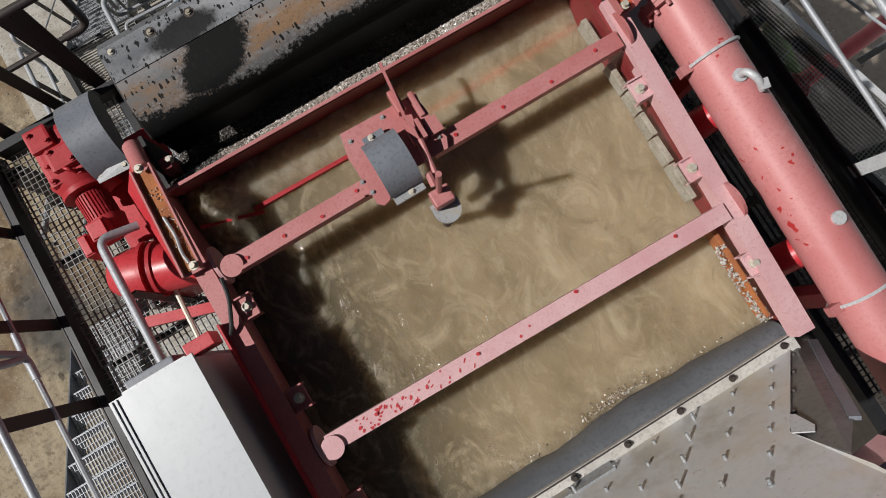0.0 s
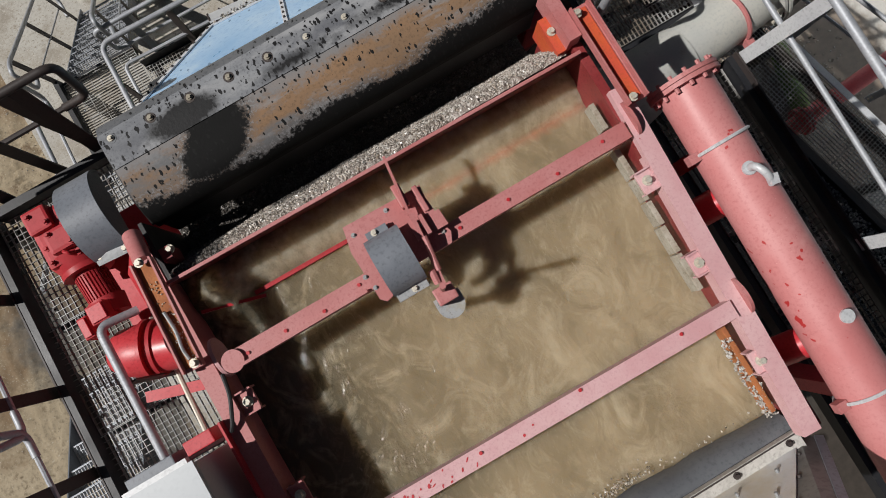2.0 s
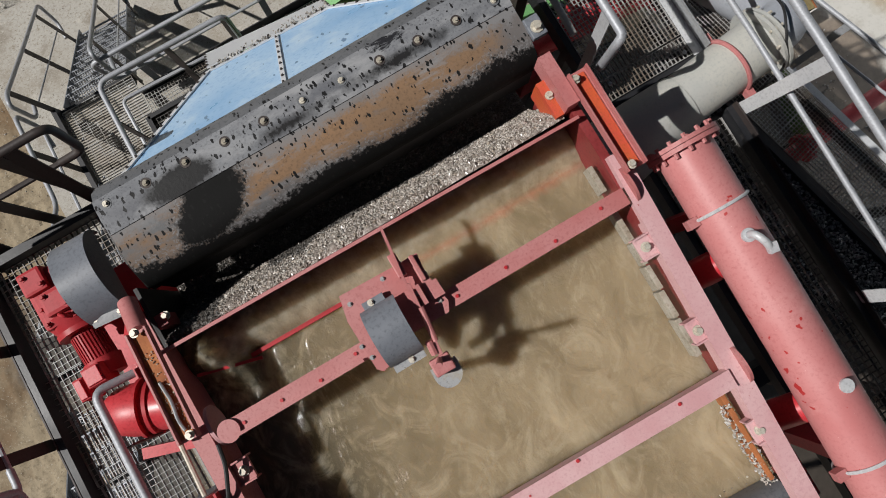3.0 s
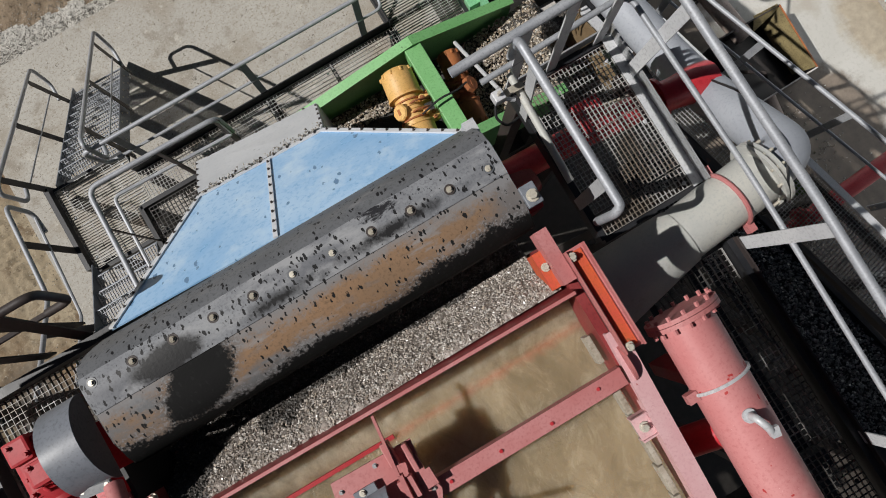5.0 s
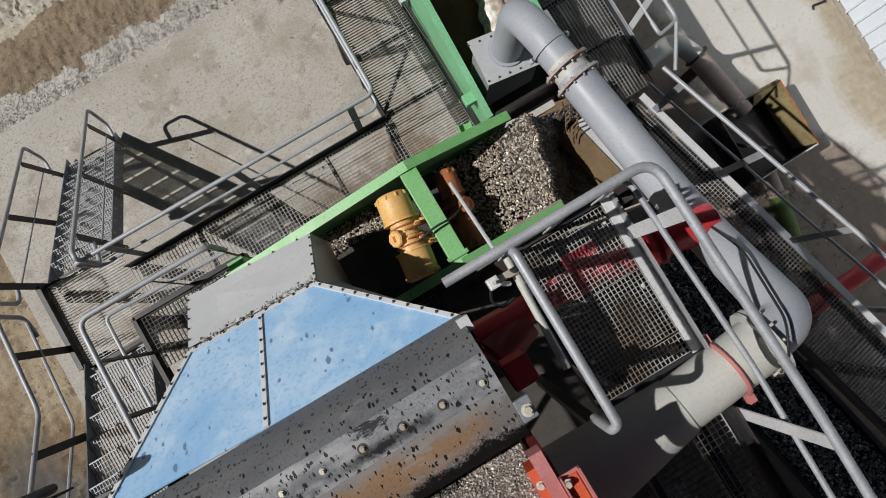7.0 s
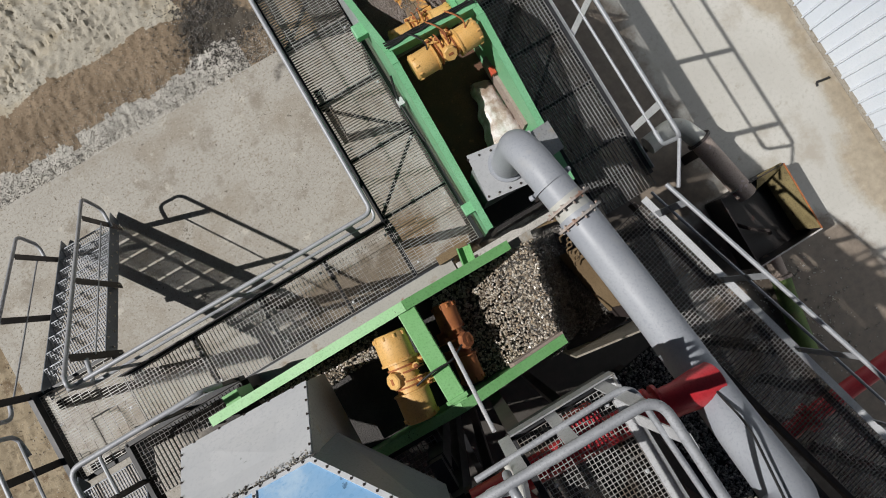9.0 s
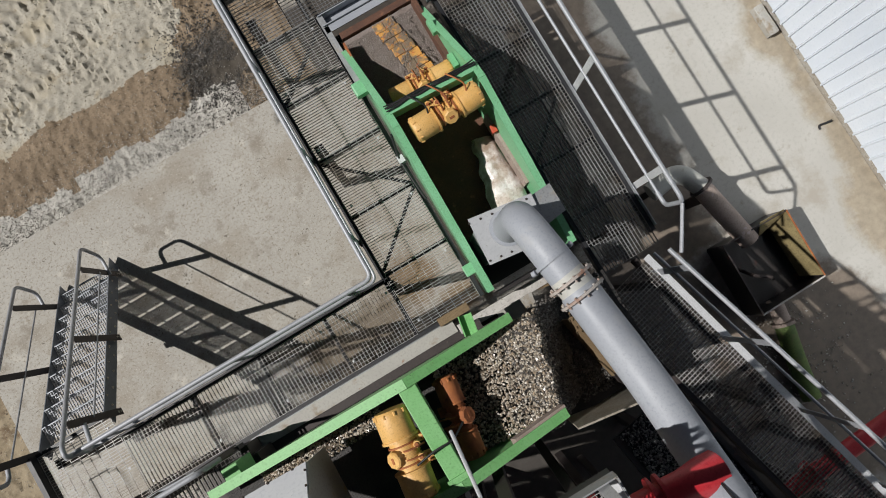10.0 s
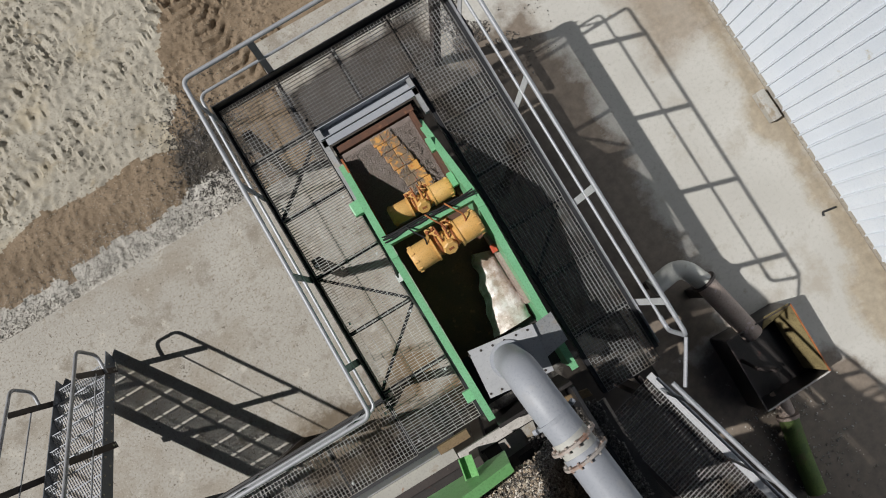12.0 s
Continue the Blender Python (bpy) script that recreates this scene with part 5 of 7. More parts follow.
lb = part("side_beam", beam_box(B(), (-1.13, 0.86, 7.30), (-1.13, -2.2, 7.30), 0.105, 0.12), RED, wash)
part("rib", bar(B(), (-1.19, 0.5, 7.325), (-1.19, -2.2, 7.325), 0.014, 0.08), RED_DEEP, lb)
part("cable", sweep(B(), bend([(-1.05, 0.72, 7.34), (-1.06, 0.60, 7.36), (-1.13, 0.45, 7.35), (-1.16, 0.42, 7.33)], 0.05), 0.013, 8), BLACK, lb, "black cable", smooth=True)
rb = part("side_beam", beam_box(B(), (1.735, 1.0, 7.30), (1.63, -1.25, 7.29), 0.11, 0.12), RED_PALE, wash, "sun-bleached red side beam")
uc = part("upper_channel", channel(B(), (-1.13, 1.50, 7.35), (-1.16, 0.82, 7.35), 0.125, 0.05), RED, wash, "red channel, orange inside with gravel in it")
part("lining", bar(B(), (-1.13, 1.48, 7.362), (-1.16, 0.84, 7.362), 0.085, 0.006), RUST, uc)
bm = B()
pebbles(bm, scatter(110, -1.19, -1.10, 0.86, 1.36, lambda x, y: 7.37, 3), 0.0065, 8)
tagged(part("gravel", bm, PEBBLE, uc), kind="stuff")
part("wrench", sweep(B(), bend([(-1.15, 1.18, 7.385), (-1.14, 1.05, 7.385), (-1.16, 0.95, 7.385), (-1.15, 0.88, 7.385)], 0.05), 0.011, 8), STEEL, uc, smooth=True)
uc2 = part("upper_channel", channel(B(), (1.77, 1.52, 7.35), (1.77, 0.86, 7.35), 0.13, 0.06), RED, wash, "red channel, bright orange inside")
part("lining", bar(B(), (1.77, 1.50, 7.362), (1.77, 0.88, 7.362), 0.075, 0.006), ORANGE, uc2)
part("end_plate", block(B(), 1.62, 1.70, 1.36, 1.70, 7.20, 7.37), RED, wash)
bm = B()
block(bm, 1.565, 1.62, 1.36, 1.60, 7.0, 7.24)
part("corner_bracket", bm, ORANGE, wash, "rust-orange corner bracket")
part("post_round", sweep(B(), [(-1.15, 1.70, 7.24), (-1.135, 1.50, 7.33)], 0.055, 14), RED, wash, "red round boss", smooth=True)
part("corner_plate", block(B(), -1.06, -1.0, 1.46, 1.545, 7.05, 7.24), RED_DARK, wash)

# cross beams
for y, x0, x1, m in ((0.755, -0.99, -0.02, RED), (0.755, 0.36, 1.65, RED), (-0.385, -1.0, 1.62, RED_PALE)):
    cb = part("cross_beam", beam_box(B(), (x0, y + (0.005 if y > 0 else 0.0), 7.315), (x1, y - (0.0 if y > 0 else 0.05), 7.315), 0.105, 0.09), m, wash)
    bm = []
    rnd = random.Random(int(y * 100))
    for k in range(4):
        x = x0 + (x1 - x0) * (0.12 + 0.25 * k)
        bm.append((disc, ((x, y + rnd.uniform(-0.02, 0.02), 7.321), (0, 0, 1), 0.011, 0.004, 8)))
    part("rivet", bm, RED_DEEP, cb)
rnd = random.Random(77)
bm = B()
for _ in range(46):
    u = abs(rnd.gauss(0, 0.28))
    x, y = -0.80 + 1.5 * u, -0.39 - 0.028 * u + rnd.uniform(-0.042, 0.042)
    w, l, a = rnd.uniform(0.003, 0.009), rnd.uniform(0.005, 0.016), rnd.uniform(0.4, 1.4)
    ring = [bm.verts.new((x + (l * math.cos(t) * math.cos(a) - w * math.sin(t) * math.sin(a)) * rnd.uniform(0.8, 1.2), y + (l * math.cos(t) * math.sin(a) + w * math.sin(t) * math.cos(a)) * rnd.uniform(0.8, 1.2), 7.3175)) for t in (2 * math.pi * k / 9 for k in range(9))]
    bm.faces.new(ring)
tagged(part("paint_chips", bm, RED_DEEP, cb, "bright red chips in the bleached paint"), kind="stuff")
part("slot_bar", bar(B(), (-0.93, 0.712, 7.335), (-0.12, 0.712, 7.335), 0.018, 0.02), RED, wash)
for x, y in ((-0.985, 0.755), (-1.0, -0.41)):
    part("round_cap", disc(B(), (x + 0.02, y, 7.325), (0, 0, 1), 0.066, 0.012, 20), RED_PALE if y < 0 else RED, wash, "round end cap", smooth=False)
for y in (0.82, -0.38):
    bm = B()
    disc(bm, (-1.06, y, 7.20), (1, 0, 0.05), 0.125, 0.022, 22)
    part("flange_ring", bm, RED_PALE, wash, "upright round flange", smooth=True)
    bm = B()
    disc(bm, (1.70, y - 0.02, 7.25), (1, 0, 0.05), 0.12, 0.02, 22)
    part("flange_ring", bm, RED, wash, "upright round flange", smooth=True)
for x, ys in ((-1.02, (0.52, -0.08, -0.75)), (1.605, (0.44, -0.12, -0.77))):
    for y in ys:
        bm = B()
        block(bm, x - 0.05, x + 0.05, y - 0.072, y + 0.072, 7.235, 7.262, 0.005)
        block(bm, x - 0.05, x + 0.05, y - 0.072, y - 0.062, 7.18, 7.285)
        block(bm, x - 0.05, x + 0.05, y + 0.062, y + 0.072, 7.18, 7.285)
        lug = part("bolt_lug", bm, RED if x < 0 else RED_PALE, wash)
        bm = B()
        bolt(bm, (x, y, 7.262), (0, 0, 1), 0.022, 0.03)
        part("bolt", bm, BOLT, lug, "pale bolt head")
bm = []
for c in ((-1.13, 1.485, 7.41), (-1.13, 0.845, 7.41), (-1.0, 1.52, 7.22)):
    bolt(bm, c, (0, 0, 1), 0.019, 0.026)
part("bolt", bm, BOLT, wash, "pale bolt heads")
bm = []
for c in ((1.735, 1.475, 7.39), (1.75, 0.89, 7.39), (1.60, 1.50, 7.24)):
    bolt(bm, c, (0, 0, 1), 0.019, 0.026)
part("bolt", bm, BOLT, wash, "pale bolt heads")
rnd = random.Random(12)
for y0, y1 in ((1.02, 0.84), (0.70, 0.50), (0.49, 0.34), (0.33, 0.17), (0.16, -0.02), (-0.03, -0.28), (-0.45, -0.62), (-0.63, -0.85), (-0.86, -1.10)):
    x = 1.612 - 0.03 * (0.8 - y0)
    bm = B()
    block(bm, x - 0.020 - rnd.uniform(0, 0.012), x + 0.012, y1, y0, 7.0, 7.12 + rnd.uniform(-0.015, 0.015), 0.006)
    part("liner_block", bm, WOOD if y0 > -0.3 else RUST, wash, "weathered pale liner block" if y0 > -0.3 else "rusty liner block")

# ladder of dirt on the near right rim
bm = B()
pebbles(bm, scatter(260, 1.50, 1.58, -1.12, -0.6, lambda x, y: 7.12, 21), 0.012, 9)
tagged(part("grit", bm, PEBBLE_PALE, wash), kind="stuff")

# water in the box
bm = B()
W, Hn = 170, 150
vs = []
for j in range(Hn + 1):
    row = []
    for i in range(W + 1):
        x, y = -1.12 + 2.78 * i / W, -1.185 + 2.60 * j / Hn
        z = 6.88 + 0.012 * noise.noise((x * 2.6, y * 1.8, 1)) + 0.007 * noise.noise((x * 7, y * 5, 3))
        if y > 1.09:
            z += (0.085 + 0.03 * noise.noise((x * 9, y * 9, 7)) + 0.018 * noise.noise((x * 21, y * 21, 2))) * min(1, (y - 1.09) / 0.16)
        d = y + 1.185
        z += 0.02 * noise.noise((x * 14, y * 14, 9)) * math.exp(-d / 0.12)
        z += 0.11 * (1 + 0.5 * noise.noise((x * 22, y * 22, 5))) * math.exp(-((x + 0.93) ** 2 + (y - 1.19) ** 2) / 0.022)
        row.append(bm.verts.new((x, y, z)))
    vs.append(row)
for j in range(Hn):
    for i in range(W):
        bm.faces.new((vs[j][i], vs[j][i + 1], vs[j + 1][i + 1], vs[j + 1][i]))
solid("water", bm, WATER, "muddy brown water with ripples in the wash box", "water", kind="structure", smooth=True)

# drive of the stirring arm on the cross beam
th = thing("arm_drive", (0.1, 0.9, 7.33), "red arm drive with a slate-grey guard on the cross beam", "drive unit")
bm = B()
slab(bm, [(-0.06, 1.09, 7.36), (-0.09, 0.94, 7.36), (-0.08, 0.63, 7.36), (-0.05, 0.60, 7.36), (-0.01, 0.61, 7.36), (0.06, 0.70, 7.36), (0.43, 0.70, 7.36), (0.46, 0.76, 7.36), (0.42, 0.89, 7.36), (0.44, 1.08, 7.36), (0.28, 1.08, 7.36)], 0.016)
part("base_plate", bm, RED, th)
bm = B()
arch(bm, 0.0, 0.21, 0.77, 7.40, 0.175, 10, 170, 0.01, 16)
g = part("guard", bm, GUARD, th, "slate-grey curved guard", smooth=True)
part("foot", block(B(), 0.01, 0.20, 0.555, 0.605, 7.38, 7.41), STEEL, g)
part("foot", block(B(), 0.03, 0.16, 0.935, 0.985, 7.38, 7.41), GUARD, g)
bm = []
bolt(bm, (0.12, 0.58, 7.41), (0, 0, 1), 0.014, 0.014)
bolt(bm, (0.08, 0.965, 7.41), (0, 0, 1), 0.014, 0.014)
part("bolt", bm, BOLT, g)
part("upright", block(B(), 0.285, 0.335, 1.0, 1.14, 7.36, 7.44, 0.006), RED, th)
part("upright", block(B(), 0.385, 0.415, 0.92, 1.08, 7.36, 7.43, 0.006), RED, th)
part("cheek", slab(B(), [(0.38, 1.02, 7.385), (0.43, 0.99, 7.385), (0.435, 0.90, 7.385), (0.46, 0.90, 7.385), (0.465, 0.80, 7.385), (0.38, 0.80, 7.385)][::-1], -0.02), RED, th)
part("clevis", block(B(), 0.335, 0.36, 0.80, 0.92, 7.376, 7.45), RED, th)
part("clevis", block(B(), 0.27, 0.292, 0.80, 0.92, 7.376, 7.45), RED, th)
part("tie_bar", bar(B(), (0.34, 1.30, 7.46), (0.30, 0.95, 7.44), 0.016, 0.03), RED, th, "red tie bar")
part("arm", bar(B(), (0.31, 0.95, 7.44), (0.27, 0.52, 7.40), 0.026, 0.05), RED, th)
part("turnbuckle", sweep(B(), [(0.31, 0.80, 7.47), (0.285, 0.60, 7.44)], 0.016, 8), RED, th, smooth=True)
part("link", sweep(B(), [(0.25, 0.62, 7.44), (0.245, 0.54, 7.42)], 0.022, 8), RED, th, smooth=True)
part("head", block(B(), 0.19, 0.31, 0.42, 0.52, 7.32, 7.44, 0.01), RED, th)
part("upright_shaft", disc(B(), (0.25, 0.50, 7.30), (0, 0, 1), 0.017, 0.56, 12), RED, th, "upright red shaft")
bm = B()
disc(bm, (0.25, 0.405, 7.28), (0, 0, 1), 0.082, 0.03, 26)
block(bm, 0.168, 0.332, 0.405, 0.47, 7.28, 7.31)
part("paddle", bm, STEEL, th, "round worn steel plate")
part("shaft", sweep(B(), [(0.245, 0.395, 7.28), (0.245, 0.395, 6.6)], 0.03, 10), DARK, th)
bm = []
for c in ((-0.07, 0.70, 7.36), (-0.09, 0.78, 7.36), (0.33, 0.88, 7.36), (0.42, 0.78, 7.36), (-0.03, 1.02, 7.36), (0.2, 1.05, 7.36)):
    bolt(bm, c, (0, 0, 1), 0.010, 0.012)
part("bolt", bm, STEEL, th)

# ---- hood over the gravel trough ----
hood = thing("hood", (0.35, 2.1, 6.4), "rubber hood with a stained apron over the gravel trough", "machine hood")
X0H, X1H = -1.05, 1.70
part("apron", profile_x(B(), [(1.75, 6.98), (1.735, 7.03), (1.745, 7.09), (1.79, 7.155), (1.86, 7.195), (1.97, 7.225), (2.10, 7.238)], X0H, X1H, 0.015, 24), RUBBER_WORN, hood, "brown-stained grey rubber apron", smooth=True)
part("curtain", profile_x(B(), [(1.765, 6.66), (1.768, 6.985)], X0H, X1H, 0.012, 4), BLACK, hood, "black rubber curtain")
part("bolt_strip", profile_x(B(), [(2.09, 7.245), (2.18, 7.262), (2.27, 7.262), (2.32, 7.245)], X0H, X1H, 0.02, 24), RUBBER_EDGE, hood, "wet mottled bolt strip", smooth=True)
part("back", profile_x(B(), [(2.31, 7.238), (2.38, 7.20), (2.44, 7.10), (2.50, 6.93), (2.56, 6.72)], X0H, X1H, 0.015, 24), RUBBER, hood, "dark grey rubber back", smooth=True)


for i in range(11):
    x, y = -0.976 + 0.2587 * i, 2.262 - 0.0095 * i
    bm = disc(B(), (x, y, 7.262), (0, 0, 1), 0.022, 0.012, 16, 0.018)
    disc(bm, (x, y, 7.274), (0, 0, 1), 0.012, 0.010, 6)
    b = part("bolt", bm, BOLT if i in (0, 5, 6, 10) else WOOD, hood, "domed bolt head", smooth=True)
    part("washer", disc(B(), (x, y, 7.258), (0, 0, 1), 0.033, 0.006, 18), RUBBER_LIP if i in (0, 5, 6, 10) else DARK, b, "dark stained washer")
for x in (X0H, X1H - 0.012):
    bm = B()
    slab(bm, [(x, 1.74, 7.08), (x, 2.56, 6.70), (x, 2.44, 7.08), (x, 2.32, 7.22), (x, 2.1, 7.225), (x, 1.9, 7.20)], 0.012)
    part("end_plate", bm, DAMP, hood)
part("end_bracket", block(B(), 1.70, 1.80, 1.84, 1.98, 7.20, 7.245, 0.008), GUARD, hood, "bent end bracket")
bm = B()
bolt(bm, (1.755, 1.90, 7.245), (0, 0, 1), 0.028, 0.03)
part("bolt", bm, BOLT, hood, "pale bolt")
part("end_cap", block(B(), 1.66, 1.74, 2.44, 2.54, 6.72, 6.98), BRACKET, hood)
part("support", block(B(), -1.05, 1.6, 2.40, 2.46, 5.4, 6.70), DAMP, hood)

# drum guard and gravel trough
TROUGH_WATER = surface("gravelly_wash_water", (0.225, 0.185, 0.158), (0.38, 0.335, 0.30), 0.22, big=11, fine=45, bump=1.0, grain=0.45,
                       marks=(("patch", 24, 0.58, 0.66, (0.10, 0.078, 0.06)), ("patch", 34, 0.60, 0.68, (0.58, 0.54, 0.50))))


def trough_height(x, y):
    k = max(0.0, min(1.0, (1.66 - y) / 0.29))
    return 6.54 + 0.03 * noise.noise((x * 3, y * 3, 4)) + 0.66 * k * k * (3 - 2 * k)


trough = thing("gravel_trough", (0.27, 1.83, 6.5), "wet gravel trough between the wash box and the hood", "trough")
bm = B()
extrude(bm, [(1.345, 6.4), (2.3, 6.4), (2.3, 6.48), (1.66, 6.48), (1.56, 6.62), (1.44, 7.02), (1.375, 7.12)], Vector((-1.1, 0, 0)), Vector((1.64, 0, 0)), Vector((0, 1, 0)), Vector((0, 0, 1)))
part("bed", bm, GRAVEL_BED, trough)
part("inner_liner", block(B(), -1.11, -1.085, 1.36, 1.76, 6.5, 7.18), BLACK, trough, "black rubber liner")
rnd = random.Random(31)
spots = scatter(19000, -1.08, 1.62, 1.35, 1.90, trough_height, 31)


def washed(x, y):
    """Where water runs over lit gravel; a shaded oval and strip are left out."""
    n = noise.noise((x * 4, y * 4, 0))
    return y < 1.60 + 0.06 * n and x > -0.72 + 0.08 * n and ((x + 0.26) / 0.22) ** 2 + ((y - 1.57) / 0.12) ** 2 + noise.noise((x * 9, y * 9, 2)) > 0.75


sunlit = [p for p in spots if washed(p[0] + rnd.uniform(-0.03, 0.03), p[1] + rnd.uniform(-0.03, 0.03))]
kept = set(sunlit)
bm = B()
pebbles(bm, sunlit, 0.013, 32)
tagged(solid("trough_gravel", bm, PEBBLE_GREY, "washed grey and brown gravel in the trough", "gravel"), kind="stuff")
# the remaining stones get a dark tone that stands in for shade
bm = B()
pebbles(bm, [p for p in spots if p not in kept], 0.0125, 33)
tagged(solid("trough_gravel", bm, PEBBLE_DARK, "wet gravel under the hood's lip, blackened for shade", "gravel"), kind="stuff")

bm = B()
nx, ny, made = 190, 22, {}
for j in range(ny):
    for i in range(nx):
        x, y = -0.86 + 2.48 * (i + 0.5) / nx, 1.342 + 0.29 * (j + 0.5) / ny
        if not washed(x, y):
            continue
        q = []
        for a, b in ((i, j), (i + 1, j), (i + 1, j + 1), (i, j + 1)):
            if (a, b) not in made:
                x, y = -0.86 + 2.48 * a / nx, 1.342 + 0.29 * b / ny
                made[a, b] = bm.verts.new((x, y, trough_height(x, y) + 0.001 + 0.018 * noise.noise((x * 16, y * 13, 6)) + 0.014 * noise.noise((x * 42, y * 36, 8))))
            q.append(made[a, b])
        bm.faces.new(q)
solid("trough_water", bm, TROUGH_WATER, "grey-brown water rushing over the gravel in the trough", "water", kind="structure", smooth=True)

# ---- blue and grey discharge chute ----
chute = thing("discharge_chute", (0.35, 3.2, 4.5), "discharge chute of pale blue and light grey sheets", "chute")
tl, tr, bl_, br_ = Vector((-0.98, 2.60, 6.68)), Vector((1.70, 2.53, 6.72)), Vector((-0.25, 3.36, 5.80)), Vector((0.86, 3.32, 5.82))
mt, mb = tl.lerp(tr, 0.46), bl_.lerp(br_, 0.56)
for a, b, c, d, lab in ((tl, mt, mb, bl_, "pale blue panel"), (mt, tr, br_, mb, "pale blue panel")):
    bm = B()
    slab(bm, [d, c, b, a][::-1], 0.012)
    part("blue_panel", bm, BLUE, chute, lab)
nrm = (tr - tl).cross(bl_ - tl).normalized()
if nrm.z < 0:
    nrm = -nrm
for a, b, w in ((mt, mb, 0.035), (tl, bl_, 0.04), (bl_, br_, 0.035), (br_, tr, 0.04)):
    fl = part("flange", bar(B(), a + nrm * 0.008, b + nrm * 0.008, w, 0.012, nrm), PANEL, chute, "light grey flange")
    bm = []
    n = max(3, round((b - a).length / 0.13))
    for k in range(n):
        p = a.lerp(b, (k + 0.5) / n) + nrm * 0.015
        bolt(bm, p, nrm, 0.008, 0.010)
    part("bolt", bm, DARK, fl)
# side faces of the chute
for pts in ([tl, bl_, Vector((-0.25, 3.36, 5.0)), Vector((-0.85, 2.6, 5.4))], [tr, br_, Vector((0.95, 3.32, 5.0)), Vector((1.6, 2.53, 5.4))]):
    bm = B()
    slab(bm, pts, 0.01)
    part("side_sheet", bm, GUARD, chute, "grey side sheet")
wl = [Vector((-0.25, 3.40, 5.78)), Vector((0.88, 3.35, 5.78)), Vector((0.92, 3.86, 4.90)), Vector((-0.30, 3.90, 5.02))]
bm = B()
slab(bm, wl[::-1], 0.012)
fp = part("front_panel", bm, PANEL, chute, "light grey sloping panel with damp streaks")
n2 = (wl[1] - wl[0]).cross(wl[3] - wl[0]).normalized()
if n2.z < 0:
    n2 = -n2
bm = []
for a, b in zip(wl, wl[1:] + wl[:1]):
    for k in range(5):
        bolt(bm, a.lerp(b, (k + 0.5) / 5) * 0.985 + (wl[0] + wl[2]) * 0.0075 + n2 * 0.013, n2, 0.009, 0.01)
part("bolt", bm, DARK, fp)
bm = B()
slab(bm, [wl[1], wl[2], Vector((0.95, 3.84, 4.2)), Vector((0.93, 3.0, 4.2))], 0.01)
part("cheek", bm, STEEL, chute, "steel cheek plate")
bm = B()
rnd = random.Random(8)
pebbles(bm, [(-0.22 + 1.08 * rnd.random(), 3.375 + rnd.gauss(0, 0.018), 5.80 + rnd.uniform(0, 0.012)) for _ in range(170)], 0.013, 10)
tagged(part("grit", bm, PEBBLE_PALE, chute), kind="stuff")

# ---- hopper at the box's near edge ----
hop = thing("feed_hopper", (0.6, -1.8, 5.6), "grey bolted steel feed hopper with a rubber lip", "hopper")
bm = B()
prof = [(-1.13, 6.92), (-1.14, 6.99), (-1.17, 7.05), (-1.22, 7.09), (-1.27, 7.11)]
profile_x(bm, prof, -1.15, 1.62, 0.02, 40)
for v in bm.verts:  # the free edge sags and waves
    free = max(0.0, min(1.0, (7.11 - v.co.z) / 0.17))
    v.co.y += free * (0.035 * math.exp(-((v.co.x - 0.6) / 0.4) ** 2) - 0.02 + 0.035 * noise.noise((v.co.x * 2.2, 0, 51)) + 0.012 * noise.noise((v.co.x * 7, 0, 52)))
part("rubber_lip", bm, RUBBER_LIP, hop, "dark grey curved rubber lip", smooth=True)
bm = B()
bar(bm, (-1.15, -1.31, 7.13), (1.60, -1.30, 7.15), 0.125, 0.05)
rim_bar = part("rim_beam", bm, MUDDY, hop, "mud-caked pale rim beam")
bm = []
for k in range(8):
    bolt(bm, (-1.0 + 0.36 * k, -1.275, 7.175), (0, 0, 1), 0.015, 0.02)
part("bolt", bm, DARK, rim_bar)
part("strip", bar(B(), (-1.15, -1.255, 7.155), (1.60, -1.245, 7.165), 0.008, 0.03), DARK, rim_bar)
E_LOW, E_TOP, E_OUT = Vector((1.640, -1.307, 7.034)), Vector((1.024, -1.437, 7.900)), Vector((1.060, -1.514, 8.416))
bm = B()
slab(bm, [(-1.2, -1.325, 7.12), E_LOW, E_TOP, E_OUT, E_OUT + Vector((0.0, -0.06, 0.25)), (-1.2, -1.555, 8.75)], 0.015)
pl = part("chute_plate", bm, CHUTE_STEEL, hop, "dull grey steel chute plate with studs")
S0, SU, SV = Vector((1.341, -1.344, 7.283)), Vector((-0.260, 0.001, -0.008)), Vector((-0.120, -0.026, 0.173))
for i in range(9):
    for j in range(6):
        if S0.x + SU.x * i + SV.x * j < -1.1:
            continue
        q = S0 + SU * i + SV * j
        bm = B()
        sweep(bm, [q, q + Vector((0.0, 0.036 + 0.02 * (i % 3 == 2), 0.006))], 0.010, 8)
        disc(bm, q, (0, 1, 0.15), 0.016, 0.008, 8)
        part("stud", bm, STEEL, pl)
bm = B()
slab(bm, [E_LOW, E_TOP, (1.054, -1.470, 8.299)], 0.012)
ck = part("cheek_plate", bm, CHEEK, hop, "grey steel cheek plate")
bm = B()
slab(bm, [E_LOW, (1.054, -1.470, 8.299), (1.255, -1.470, 8.033)], 0.012)
part("cheek_plate", bm, CHEEK, hop)
bm = B()
slab(bm, [E_LOW, (1.255, -1.470, 8.033), (1.709, -1.360, 7.094)], 0.012)
part("cheek_plate", bm, CHEEK, hop)
part("outer_flange", bar(B(), (1.715, -1.362, 7.10), (1.262, -1.472, 8.04), 0.05, 0.02, (0.4, 0.9, 0.2)), GUARD, hop, "dark slate edge flange")
bm = B()
